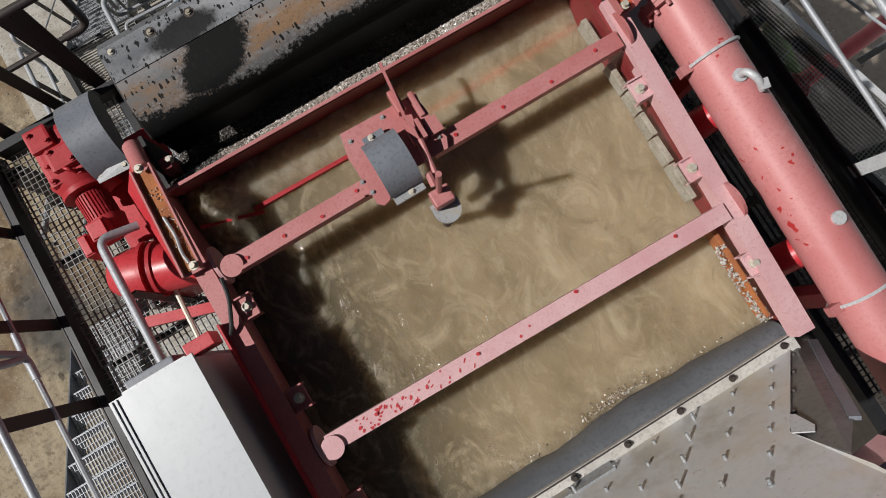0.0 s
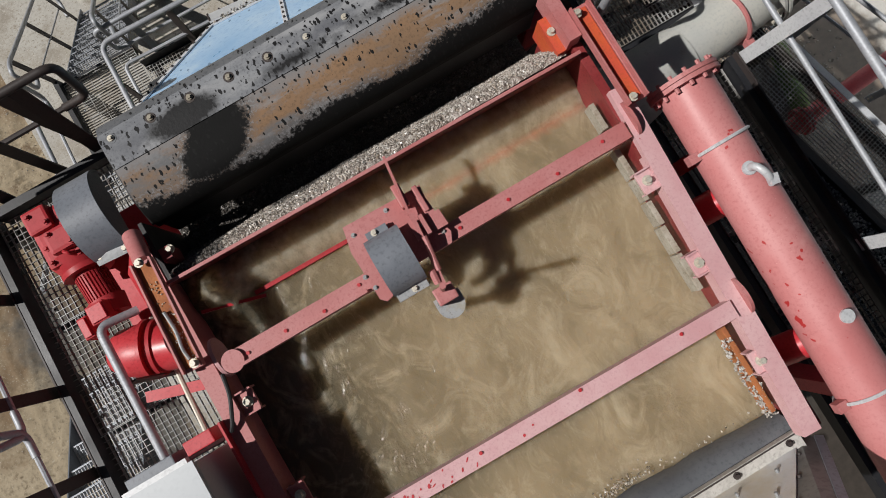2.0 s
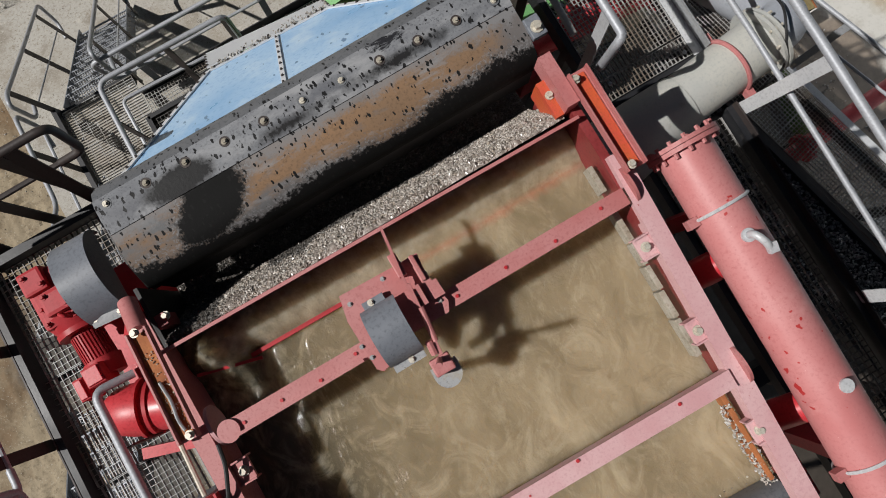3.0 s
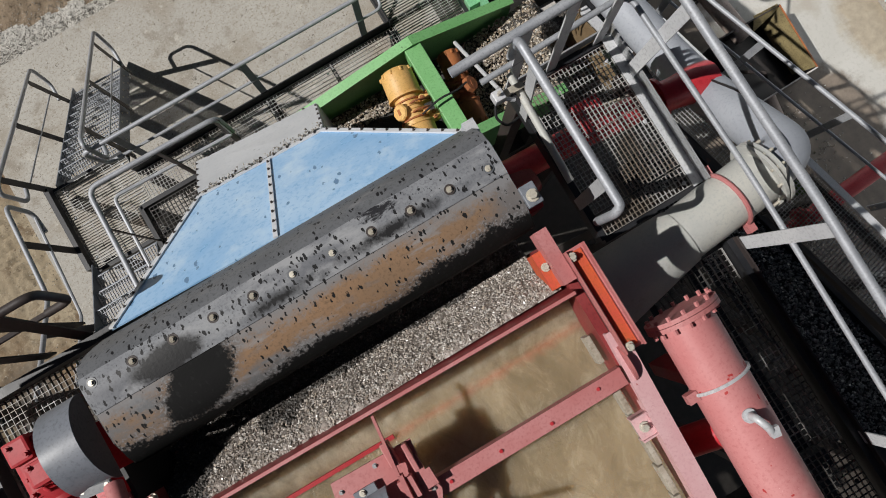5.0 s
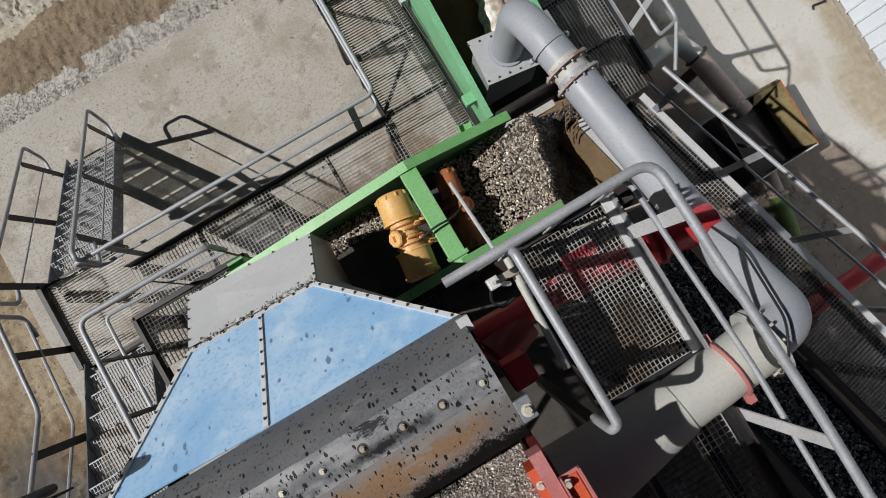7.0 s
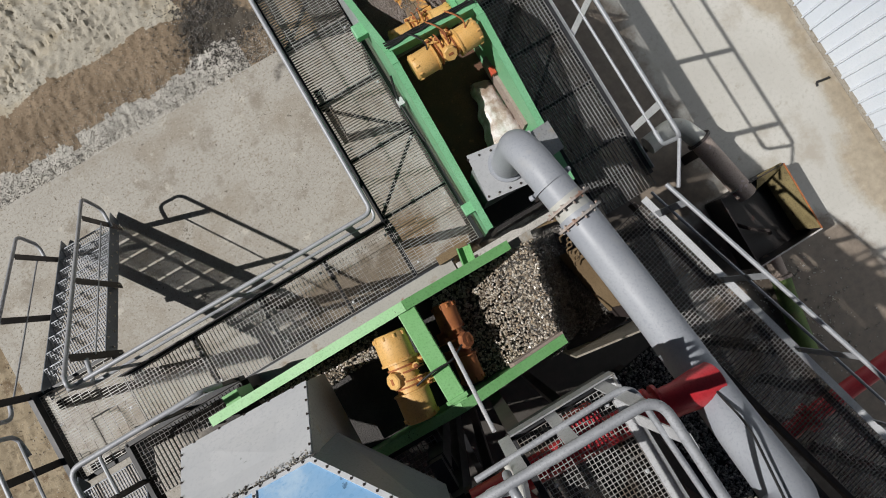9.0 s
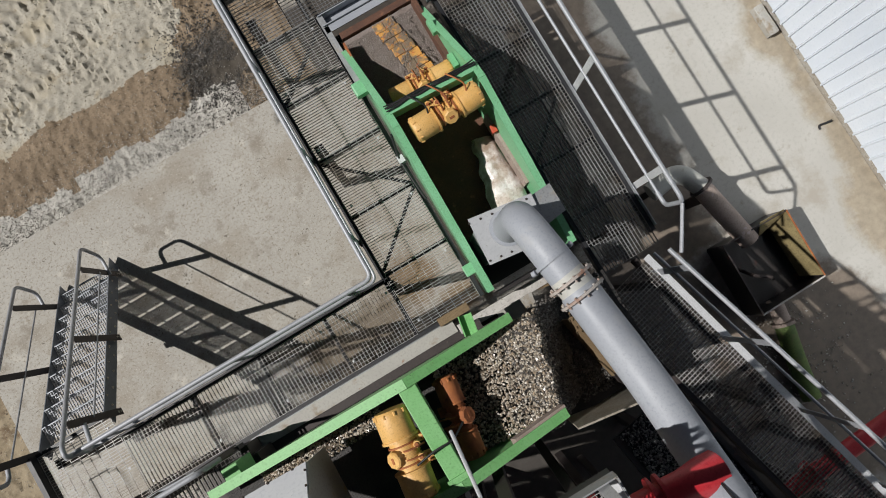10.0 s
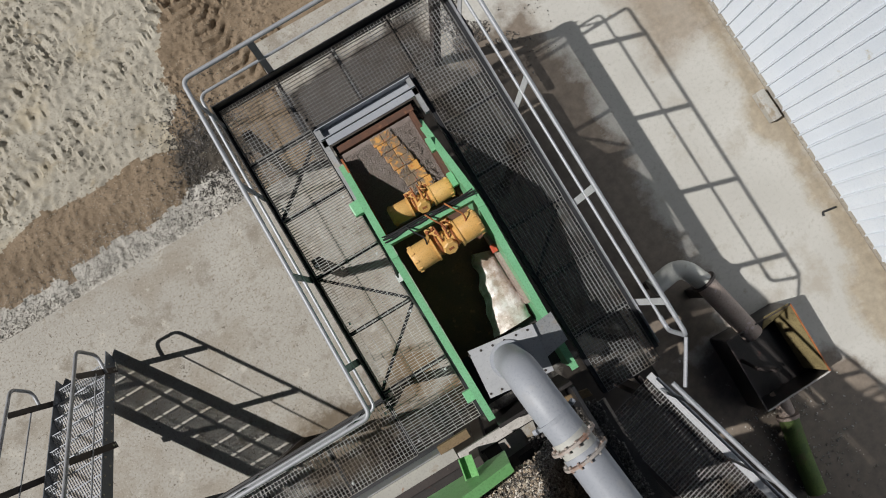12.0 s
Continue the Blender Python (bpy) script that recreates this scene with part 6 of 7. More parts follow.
slab(bm, [(1.104, -1.398, 7.782), (1.122, -1.403, 7.817), (1.111, -1.428, 7.985), (1.078, -1.435, 8.028), (1.015, -1.421, 7.936)], 0.006)
part("gusset", bm, BRACKET, hop, "pale bent gusset")
bm = []
for k in range(4):
    bolt(bm, E_LOW.lerp(E_TOP, 0.25 + 0.2 * k) + Vector((0.03, 0.0, -0.02)), (0.3, 0.9, 0.2), 0.012, 0.015)
part("bolt", bm, DARK, ck)
for x0, x1, z in ((-0.35, 0.02, 7.13), (0.05, 0.30, 7.15)):
    part("patch_plate", slab(B(), [(x0, -1.318, z), (x1, -1.318, z), (x1, -1.335, z + 0.12), (x0, -1.335, z + 0.12)], 0.02), STEEL, hop, "brown-stained patch plate")
bm = B()
rnd = random.Random(71)
pts = [(rnd.gauss(0.56, 0.12), -1.095 + abs(rnd.gauss(0, 0.03)), 6.905) for _ in range(170)] + [(rnd.uniform(-0.3, 1.5), -1.115 + rnd.gauss(0, 0.014), 6.90) for _ in range(60)]
pebbles(bm, pts, 0.0095, 71)
tagged(part("grit", bm, PEBBLE, hop), kind="stuff")
part("leg", block(B(), -1.1, -1.0, -2.8, -2.7, 0, 6.5), DARK, hop)
part("leg", block(B(), 1.45, 1.55, -2.8, -2.7, 0, 6.5), DARK, hop)
part("red_beam", bar(B(), (0.849, -1.618, 8.300), (1.243, -1.581, 8.300), 0.14, 0.2), RED_PALE, hop, "red end beam")

# ---- red pipe beside the box ----
rp = thing("water_pipe", (2.15, -0.4, UP), "faded red water main with flanges and clamps beside the box", "pipe")
part("barrel", sweep(B(), [(2.165, 0.82, 7.12), (2.07, -2.4, 7.12)], 0.178, 40), RED_PIPE, rp, smooth=True)
fl = part("end_flange", disc(B(), (2.168, 0.815, 7.12), (0.03, 1, 0), 0.232, 0.028, 32), RED, rp, smooth=False)
part("blind_plate", disc(B(), (2.169, 0.847, 7.12), (0.03, 1, 0), 0.232, 0.026, 32), RED, rp, smooth=False)
for k in range(14):
    a = 2 * math.pi * k / 14
    bm = B()
    disc(bm, (2.166 + 0.205 * math.cos(a), 0.785, 7.12 + 0.205 * math.sin(a)), (0.03, 1, 0), 0.014, 0.115, 6)
    part("flange_bolt", bm, RED, fl)
for y in (0.41, -1.26):
    cx = 2.165 - 0.095 * (0.82 - y) / 3.22
    bm = B()
    pts = [(cx + 0.188 * math.cos(a), y, 7.12 + 0.188 * math.sin(a)) for a in (radians(-60 + 300 * k / 24) for k in range(25))]
    sweep(bm, pts, 0.011, 6)
    part("clamp", bm, BRACKET, rp, "pale round clamp", smooth=True)
    part("clamp_lug", block(B(), cx - 0.24, cx - 0.17, y - 0.03, y + 0.03, 7.12, 7.19), RED, rp)
    part("saddle", block(B(), cx - 0.08, cx + 0.08, y - 0.05, y + 0.05, UP, 6.96), RED_DEEP, rp)
bm = B()
sweep(bm, bend([(2.14, 0.20, 7.29), (2.14, 0.20, 7.38), (2.17, 0.12, 7.39), (2.19, 0.06, 7.33)], 0.04), 0.023, 10)
v = part("tap", bm, BRACKET, rp, "small pale tap", smooth=True)
part("tap_collar", disc(B(), (2.14, 0.20, 7.29), (0, 0, 1), 0.042, 0.02, 16), BRACKET, v)
part("tap_lever", bar(B(), (2.19, 0.05, 7.36), (2.20, 0.11, 7.37), 0.05, 0.03), BRACKET, v)
part("plug", disc(B(), (2.150, -0.80, 7.285), (0, 0, 1), 0.042, 0.03, 14), BRACKET, rp, "pale screwed plug")
for y in (0.1, -0.9):
    part("branch", sweep(B(), [(2.14, y, 7.05), (1.80, y, 6.8)], 0.10, 16), RED_DEEP, rp, smooth=True)
part("end_outlet", sweep(B(), bend([(2.05, -2.4, 7.12), (2.06, -2.5, 7.1), (2.15, -2.6, 6.2)], 0.1), 0.15, 16), RED_DEEP, rp, smooth=True)

# ---- drive unit on the platform ----
th = thing("drive_unit", (-1.5, 1.7, UP), "red gear motor with a slate-grey chain guard", "drive unit")
bm = B()
arch(bm, -1.51, -1.27, 2.02, 6.85, 0.295, -10, 156, 0.012, 24)
g = part("chain_guard", bm, GUARD, th, "slate-grey curved chain guard", smooth=True)
part("guard_end", slab(B(), [(-1.275, 2.02 + 0.295 * math.cos(radians(a)), 6.85 + 0.295 * math.sin(radians(a))) for a in range(0, 181, 15)], 0.01), GUARD, g)
part("guard_foot", slab(B(), [(-1.50, 1.79, 6.965), (-1.27, 1.75, 7.01), (-1.27, 1.70, 6.99), (-1.50, 1.73, 6.945)], 0.02), STEEL, g, "grey guard foot")
bm = []
bolt(bm, (-1.47, 1.765, 6.96), (0, 0, 1), 0.018, 0.02)
bolt(bm, (-1.30, 1.73, 7.0), (0, 0, 1), 0.018, 0.02)
part("bolt", bm, BOLT, g)
part("gear_case", block(B(), -1.80, -1.50, 1.86, 2.24, 6.45, 6.93, 0.04), RED_MID, th)
part("gear_cover", block(B(), -1.79, -1.63, 2.10, 2.26, 6.50, 6.97, 0.02), RED_MID, th)
part("gear_cover", block(B(), -1.72, -1.52, 1.92, 2.08, 6.5, 6.99, 0.025), RED_MID, th)
part("gear_neck", sweep(B(), [(-1.66, 1.92, 6.76), (-1.655, 1.80, 6.76)], 0.15, 24, True, [0.19, 0.14]), RED_MID, th, smooth=True)
part("gear_flange", disc(B(), (-1.655, 1.82, 6.76), (0.02, -1, 0), 0.165, 0.035, 24), RED_MID, th, smooth=True)
part("eye_bolt", sweep(B(), bend([(-1.63, 1.90, 6.95), (-1.63, 1.90, 7.03), (-1.60, 1.87, 7.03), (-1.60, 1.87, 6.95)], 0.02), 0.011, 8), RED_DEEP, th, smooth=True)
mo = part("motor", sweep(B(), [(-1.655, 1.80, 6.76), (-1.645, 1.56, 6.76)], 0.098, 20), RED_MID, th, "finned red motor", smooth=True)
bm = []
for k in range(30):
    a = 2 * math.pi * k / 30
    bm.append((bar, ((-1.655 + 0.10 * math.cos(a), 1.765, 6.76 + 0.10 * math.sin(a)), (-1.645 + 0.10 * math.cos(a), 1.58, 6.76 + 0.10 * math.sin(a)), 0.010, 0.012, (math.cos(a), 0, math.sin(a)))))
part("fin", bm, RED_MID, mo)
part("fan_cowl", sweep(B(), [(-1.645, 1.575, 6.76), (-1.645, 1.46, 6.76)], 0.115, 20, True, [0.122, 0.112]), RED_MID, th, smooth=True)
for x0, x1, y0, y1, zt in ((-1.72, -1.595, 1.415, 1.545, 6.95), (-1.83, -1.76, 1.375, 1.525, 6.88)):
    tb = part("terminal_box", block(B(), x0, x1, y0, y1, zt - 0.2, zt, 0.012), RED_MID, th)
    part("box_lid", block(B(), x0 + 0.012, x1 - 0.012, y0 + 0.012, y1 - 0.012, zt, zt + 0.012, 0.004), RED_DEEP, tb)
bm = B()
sweep(bm, [(-1.86, 1.27, 6.62), (-1.835, 1.26, 6.62), (-1.77, 1.235, 6.62), (-1.68, 1.20, 6.63), (-1.60, 1.17, 6.63)], 0.2, 28, True, [0.05, 0.11, 0.155, 0.175, 0.18])
part("dome", bm, RED_DEEP, th, "glossy red domed housing", smooth=True)
part("dome_flange", disc(B(), (-1.61, 1.175, 6.63), (1, -0.35, 0.05), 0.20, 0.025, 30), RED_DEEP, th, smooth=True)
part("dome_flange", disc(B(), (-1.55, 1.155, 6.63), (1, -0.35, 0.05), 0.19, 0.025, 30), RED_MID, th, smooth=True)
part("dome_body", sweep(B(), [(-1.57, 1.16, 6.63), (-1.20, 1.03, 6.70)], 0.165, 24), RED_DEEP, th, smooth=True)
part("drive_plate", slab(B(), [(-1.20, 1.68, 7.14), (-1.215, 0.86, 7.14), (-1.34, 0.94, 6.92), (-1.37, 1.60, 6.92)][::-1], -0.02), RED_DEEP, th)
part("stay", bar(B(), (-1.86, 0.93, 6.40), (-1.15, 0.70, 6.40), 0.075, 0.075), RED_DEEP, th, "dark red box-section stay")
part("bed", block(B(), -1.70, -1.22, 1.0, 2.15, UP, 6.45), RED_DEEP, th)
bm = []
for c in ((-1.75, 2.22, 6.97), (-1.66, 2.14, 6.97), (-1.75, 2.0, 6.93), (-1.68, 2.05, 6.99), (-1.57, 1.95, 6.99), (-1.76, 1.9, 6.93)):
    bolt(bm, c, (0, 0, 1), 0.014, 0.02)
part("bolt", bm, RED_MID, th)

# steel frame that carries the box
fr = thing("support_frame", (0.3, 0.5, 0), "dark steel frame that carries the wash box", "steel frame")
for x in (-1.1, 1.6):
    for y in (-1.1, 2.3):
        part("column", block(B(), x - 0.1, x + 0.1, y - 0.1, y + 0.1, 0, 5.4), BEAM, fr)
for y in (-1.1, 2.3):
    part("beam", bar(B(), (-1.2, y, 5.28), (1.75 if y > 0 else 3.1, y, 5.28), 0.16, 0.22), BEAM, fr)
for x, y in ((-1.1, 2.7), (1.6, 2.7), (3.0, 0.9)):
    part("beam", bar(B(), (x, -2.9, 5.12), (x, y, 5.12), 0.12, 0.16), BEAM, fr)
part("column", block(B(), 1.52, 1.68, 2.55, 2.71, 0, 5.04), BEAM, fr)
part("column", block(B(), 2.92, 3.08, 0.70, 0.86, 0, 5.04), BEAM, fr)
part("brace", bar(B(), (-1.1, -1.0, 0.3), (-1.1, 2.2, 5.0), 0.08, 0.08), BEAM, fr)
part("brace", bar(B(), (1.6, 2.2, 0.3), (1.6, -1.0, 5.0), 0.08, 0.08), BEAM, fr)

# ---- grey slurry pipe ----
gp = thing("slurry_pipe", (3.6, 1.6, 3.5), "grey slurry pipe from the box down to the second screen", "pipe")
part("stub", sweep(B(), [(1.72, 1.04, 6.06), (2.10, 1.08, 6.10), (2.75, 1.16, 6.16)], 0.3, 28, True, [0.34, 0.30, 0.225]), PIPE_DUST, gp, "dusty flared stub", smooth=True)
part("barrel", sweep(B(), [(2.70, 1.155, 6.16), (3.49, 1.245, 6.20)], 0.212, 28), PIPE_DUST, gp, "dusty grey pipe", smooth=True)
bm = B()
sweep(bm, [(3.19 - 0.026 * math.cos(a), 1.21 + 0.222 * math.cos(a), 6.185 + 0.222 * math.sin(a)) for a in (2 * math.pi * k / 28 for k in range(29))], 0.018, 8)
part("clamp", bm, RED, gp, "red band clamp", smooth=True)
for s in (-1, 1):
    part("clamp_lug", block(B(), 3.16 - 0.03 * s, 3.22 - 0.03 * s, 1.21 + s * 0.255 - 0.04, 1.21 + s * 0.255 + 0.04, 6.15, 6.22), RED, gp)
for x in (3.47, 3.515):
    bm = B()
    disc(bm, (x, 1.245, 6.20), (1, 0.12, 0.03), 0.275, 0.026, 30)
    f = part("flange", bm, PIPE_DUST, gp, "bolted flange")
    bm = []
    for k in range(12):
        a = 2 * math.pi * k / 12
        bm.append((disc, ((x - 0.02, 1.245 + 0.245 * math.cos(a), 6.20 + 0.245 * math.sin(a)), (1, 0.12, 0.03), 0.012, 0.07, 6)))
    part("flange_bolt", bm, BOLT, f)
path = bend([(3.52, 1.25, 6.20), (3.79, 1.29, 6.17), (3.93, 2.18, 5.22), (3.955, 2.90, 4.88), (3.86, 3.92, 4.78)], 0.42, 12)
part("elbow_pipe", sweep(B(), path, 0.19, 28), PIPE, gp, "smooth grey pipe", smooth=True)
dn = Vector((-0.14, 0.98, -0.04)).normalized()
for k in (0.0, 0.17):
    c = Vector((3.872, 3.85, 4.785)) + dn * k
    bm = B()
    disc(bm, c, dn, 0.245, 0.026, 30)
    f = part("flange", bm, RUSTY_FLANGE, gp, "rust-rimmed bolted flange")
    bm = []
    for j in range(12):
        a = 2 * math.pi * j / 12
        p = c + Vector((dn.y, -dn.x, 0)) * (0.215 * math.cos(a)) + Vector((0, 0, 0.215 * math.sin(a)))
        bm.append((disc, (p - dn * 0.02, dn, 0.012, 0.07, 6)))
    part("flange_bolt", bm, RUSTY_FLANGE, f)
part("spool", sweep(B(), [(3.87, 3.86, 4.785), (3.835, 4.10, 4.775)], 0.18, 24), PIPE_DUST, gp, smooth=True)
part("end_elbow", sweep(B(), bend([(3.845, 4.02, 4.777), (3.79, 4.50, 4.74), (3.775, 4.80, 4.56), (3.775, 4.82, 3.56)], 0.24, 12), 0.178, 28), PIPE, gp, "smooth grey elbow", smooth=True)
part("collar", disc(B(), (3.805, 4.27, 4.757), (-0.15, 0.98, -0.06), 0.192, 0.035, 28), PIPE, gp)
part("foot_flange", disc(B(), (3.775, 4.82, 3.555), (0, 0, 1), 0.215, 0.02, 28), PIPE, gp)
for sgn in (-1, 1):
    part("collar_lug", sweep(B(), [Vector((3.805 + sgn * 0.20, 4.285 + sgn * 0.03, 4.75)), Vector((3.805 + sgn * 0.235, 4.29 + sgn * 0.035, 4.73))], 0.028, 10), PIPE, gp)
part("stand", block(B(), 3.94, 4.06, 2.72, 2.84, 0, 4.72), DARK, gp)
part("stand", block(B(), 3.3, 3.4, 1.18, 1.28, 0, 5.99), DARK, gp)
# red pump beneath
pu = thing("red_pipework", (3.0, 2.4, 4.6), "glossy red pipework below the small platform", "pipe")
part("barrel", sweep(B(), [(1.75, 2.30, 5.50), (2.6, 2.27, 5.50), (3.55, 2.19, 5.48)], 0.12, 20), RED_DEEP, pu, smooth=True)
for x, y, z in ((3.36, 2.205, 5.485), (3.44, 2.195, 5.48)):
    part("flange", disc(B(), (x, y, z), (1, -0.09, -0.02), 0.185, 0.03, 22), RED_DEEP, pu)
part("mouth", sweep(B(), [(3.46, 2.19, 5.48), (3.62, 2.17, 5.48), (3.80, 2.15, 5.47), (3.95, 2.13, 5.42)], 0.15, 24, True, [0.135, 0.14, 0.165, 0.165]), RED_DEEP, pu, smooth=True)
part("body", sweep(B(), [(1.78, 2.10, 5.5), (2.14, 2.22, 5.42)], 0.19, 22), RED_DARK, pu, "dark red drum", smooth=True)
part("end_bracket", block(B(), 1.78, 1.98, 1.86, 2.08, 5.9, 6.3, 0.02), RED_MID, pu)
part("valve_box", block(B(), 2.72, 2.98, 2.2, 2.5, 5.3, 5.62, 0.02), RED_DEEP, pu)
part("stand", block(B(), 2.8, 2.9, 2.3, 2.4, 0, 5.25), DARK, pu)
part("stand", block(B(), 1.85, 1.95, 2.1, 2.2, 0, 4.95), DARK, pu)
cabl = thing("cable_hose", (3.55, 1.4, 5.9), "thin dark hose hung along the grey pipe", "hose")
part("hose", sweep(B(), bend([(3.90, 2.25, 5.36), (3.86, 1.85, 5.95), (3.64, 1.36, 6.46), (3.53, 1.20, 6.50), (3.50, 0.98, 6.32), (3.48, 0.95, 5.9)], 0.15), 0.010, 8), BLACK, cabl, smooth=True)


# ---- vibrating screens ----
def side_plate(along, off, prof, t=0.02, flange=0.07):
    """A screen's side: profile (s, z) upright along x or y at off, with a flange on its upper edge."""
    bm = B()
    P = [Vector((s, off, z)) if along == "x" else Vector((off, s, z)) for s, z in prof]
    slab(bm, P, t)
    n = (P[1] - P[0]).cross(P[2] - P[0]).normalized() * t * 0.5
    top = [p for p in P if p.z > min(q.z for q in P) + 0.25]
    for a, b in zip(top, top[1:]):
        bar(bm, a - n + Vector((0, 0, 0.01)), b - n + Vector((0, 0, 0.01)), flange, 0.02)
    return bm


def shaker(axis, c, length, r, mat, parent, flip=1):
    """A vibrating motor: a waisted middle, two drum covers with bolted rims, bands, lugs, feet and a cable box."""
    a = Vector(axis).normalized()
    s = a.cross(Vector((0, 0, 1))).normalized() * flip
    up = Vector((0, 0, 1))
    c = Vector(c)
    L = length / 2
    m = part("vibrating_motor", sweep(B(), [c - a * L * 0.40, c + a * L * 0.40], r * 0.76, 24), mat, parent, "ochre vibrating motor" if mat is YELLOW else "rusty vibrating motor", smooth=True)
    for k in (-1, 1):
        path = [c + a * (k * L * q) for q in (0.34, 0.37, 0.90, 0.955, 1.0)]
        part("drum_cover", sweep(B(), path, r, 32, True, [r * 0.95, r, r * 0.985, r * 0.96, r * 0.84]), mat, m, smooth=True)
        part("rim", sweep(B(), [c + a * (k * L * 0.33), c + a * (k * L * 0.375)], r * 1.07, 28), mat, m)
        for n in range(10):
            t = 2 * math.pi * n / 10
            w = s * math.cos(t) + up * math.sin(t)
            part("tab", sweep(B(), [c + a * (k * L * 0.87) + w * r * 0.99, c + a * (k * L * 0.96) + w * r * 0.97], 0.013, 6), mat, m)
        part("band", sweep(B(), [c + a * (k * L * 0.20), c + a * (k * L * 0.235)], r * 0.86, 24), RUST, m, "rust-stained band")
        q = c + a * (k * L * 0.14) + s * r * 0.78 + up * r * 0.42
        part("lug", sweep(B(), [q, q + up * 0.06], 0.035, 10), mat, m)
        part("lug_eye", sweep(B(), [q + up * 0.06, q + up * 0.075], 0.020, 10), RUST, m)
        f = c + a * (k * L * 0.24)
        part("foot", bar(B(), f + s * r * 0.3 - up * r * 0.2, f + s * r * 1.45 - up * r * 0.25, 0.10, r * 0.5), mat, m)
        part("bolt", [(bolt, (f + s * r * 1.2 + a * d + up * r * 0.02, (0, 0, 1), 0.016, 0.028)) for d in (-0.03, 0.03)], RUST, m)
    for k in (-0.08, 0.0, 0.08):
        part("rib", sweep(B(), [c + a * (k * L - 0.006), c + a * (k * L + 0.006)], r * 0.83, 24), mat, m)
    n = (up * 0.75 - s * 0.66).normalized()
    o = c + n * r * 0.70
    box = part("terminal_box", sweep(B(), [o, o + n * 0.055, o + n * 0.07], 0.085, 8, True, [0.088, 0.088, 0.076]), mat, m)
    part("plate", bar(B(), o + n * 0.072 - a * 0.03, o + n * 0.072 + a * 0.03, 0.030, 0.004, n), RUST, box, "small stamped plate")
    for k in (-1, 1):
        o2 = c + a * (k * L * 0.10) + up * r * 0.80
        part("cable", sweep(B(), bend([o2, o2 + s * 0.05 + up * 0.05, o2 + s * 0.14 + up * 0.02, o2 + s * 0.20 - up * 0.05], 0.05), 0.009, 6), RUST, m, smooth=True)
    return m


sc = thing("vibrating_screen", (1.7, 3.4, 3.3), "leaf-green vibrating screen with ochre motors", "vibrating screen", "screens")
p1 = [(-0.25, 3.55), (3.22, 3.55), (3.22, 4.30), (2.02, 4.72), (-0.25, 4.22)]
for y in (3.99, 2.90):
    part("side_plate", side_plate("x", y, p1, 0.02, 0.10), GREEN, sc)
bm = B()
block(bm, 1.92, 2.10, 2.90, 3.97, 4.50, 4.70, 0.01)
br = part("bridge_beam", bm, GREEN, sc, "green bridge beam")
part("stiffener", bar(B(), (1.90, 3.0, 4.71), (2.12, 3.0, 4.71), 0.04, 0.03), GREEN, br)
shaker((0.14, 1, 0), (1.69, 3.42, 4.58), 0.88, 0.17, YELLOW, sc)
shaker((0.14, 1, 0), (2.28, 3.42, 4.34), 0.84, 0.12, RUST, sc, -1)
part("deck", block(B(), -0.2, 3.2, 2.93, 3.96, 3.90, 3.98), GRAVEL_BLACK, sc, "wet black screen deck")
part("end_bracket", channel(B(), (2.80, 4.02, 3.90), (2.84, 4.24, 3.88), 0.15, 0.07, 0.014), GREEN, sc)
part("spring_mount", block(B(), -0.05, 0.12, 4.00, 4.16, 3.7, 4.2), GREEN, sc)
for x in (0.1, 2.9):
    for y in (2.86, 4.05):
        part("mount", block(B(), x - 0.06, x + 0.06, y - 0.06, y + 0.06, 3.0, 3.6), DARK, sc)
part("worn_liner", bar(B(), (2.62, 2.955, 4.42), (3.21, 2.955, 4.22), 0.06, 0.14), PIPE_MUD, sc, "brown worn liner on the side plate")
part("feeder_rod", sweep(B(), [(2.225, 3.52, 5.46), (2.19, 2.83, 6.08)], 0.017, 8), BRACKET, sc, "pale rod")
part("hose", sweep(B(), bend([(1.75, 3.30, 4.76), (1.95, 3.34, 4.80), (2.15, 3.33, 4.78), (2.3, 3.4, 4.6)], 0.08), 0.011, 8), BLACK, sc, "thin black hose", smooth=True)


def screen_bed(x, y):
    """A heap on the deck that breaks off steeply over the screen's end."""
    d = x - crest(y)
    n = 0.05 * noise.noise((x * 2.5, y * 2.5, 6))
    return 4.19 + n + (0.14 * max(-1.0, d / 0.9) if d < 0 else max(-0.80, -2.0 * d))


def crest(y):
    return 3.22 + 0.26 * (y - 3.08) + 0.05 * noise.noise((y * 5, 0, 3))


bm = B()
pebbles(bm, [p for p in scatter(4600, 2.25, 3.60, 2.95, 3.94, screen_bed, 41) if p[0] < crest(p[1]) + 0.06 + 0.12 * noise.noise((p[0] * 40, p[1] * 40, 3))], 0.019, 42)
tagged(solid("screen_gravel", bm, PEBBLE, "washed mixed gravel on the first screen", "gravel"), kind="stuff")
# beyond the crest the heap's shade is put into darker stones
bm = B()
pebbles(bm, scatter(6200, 3.0, 3.95, 2.80, 3.90, lambda x, y: screen_bed(x, y) - 0.012, 47), 0.020, 48)
tagged(solid("screen_gravel", bm, PEBBLE_DARK, "wet gravel at the first screen's end, blackened for shade", "gravel"), kind="stuff")
bm = B()
pebbles(bm, scatter(1500, 0.2, 1.6, 3.70, 3.94, lambda x, y: 4.02 + 0.05 * noise.noise((x * 3, y * 3, 1)), 43), 0.018, 44)
tagged(solid("screen_gravel", bm, PEBBLE, "strip of washed gravel along the screen's side", "gravel"), kind="stuff")
# stones down in the discharge, darkened for the same shade
bm = B()
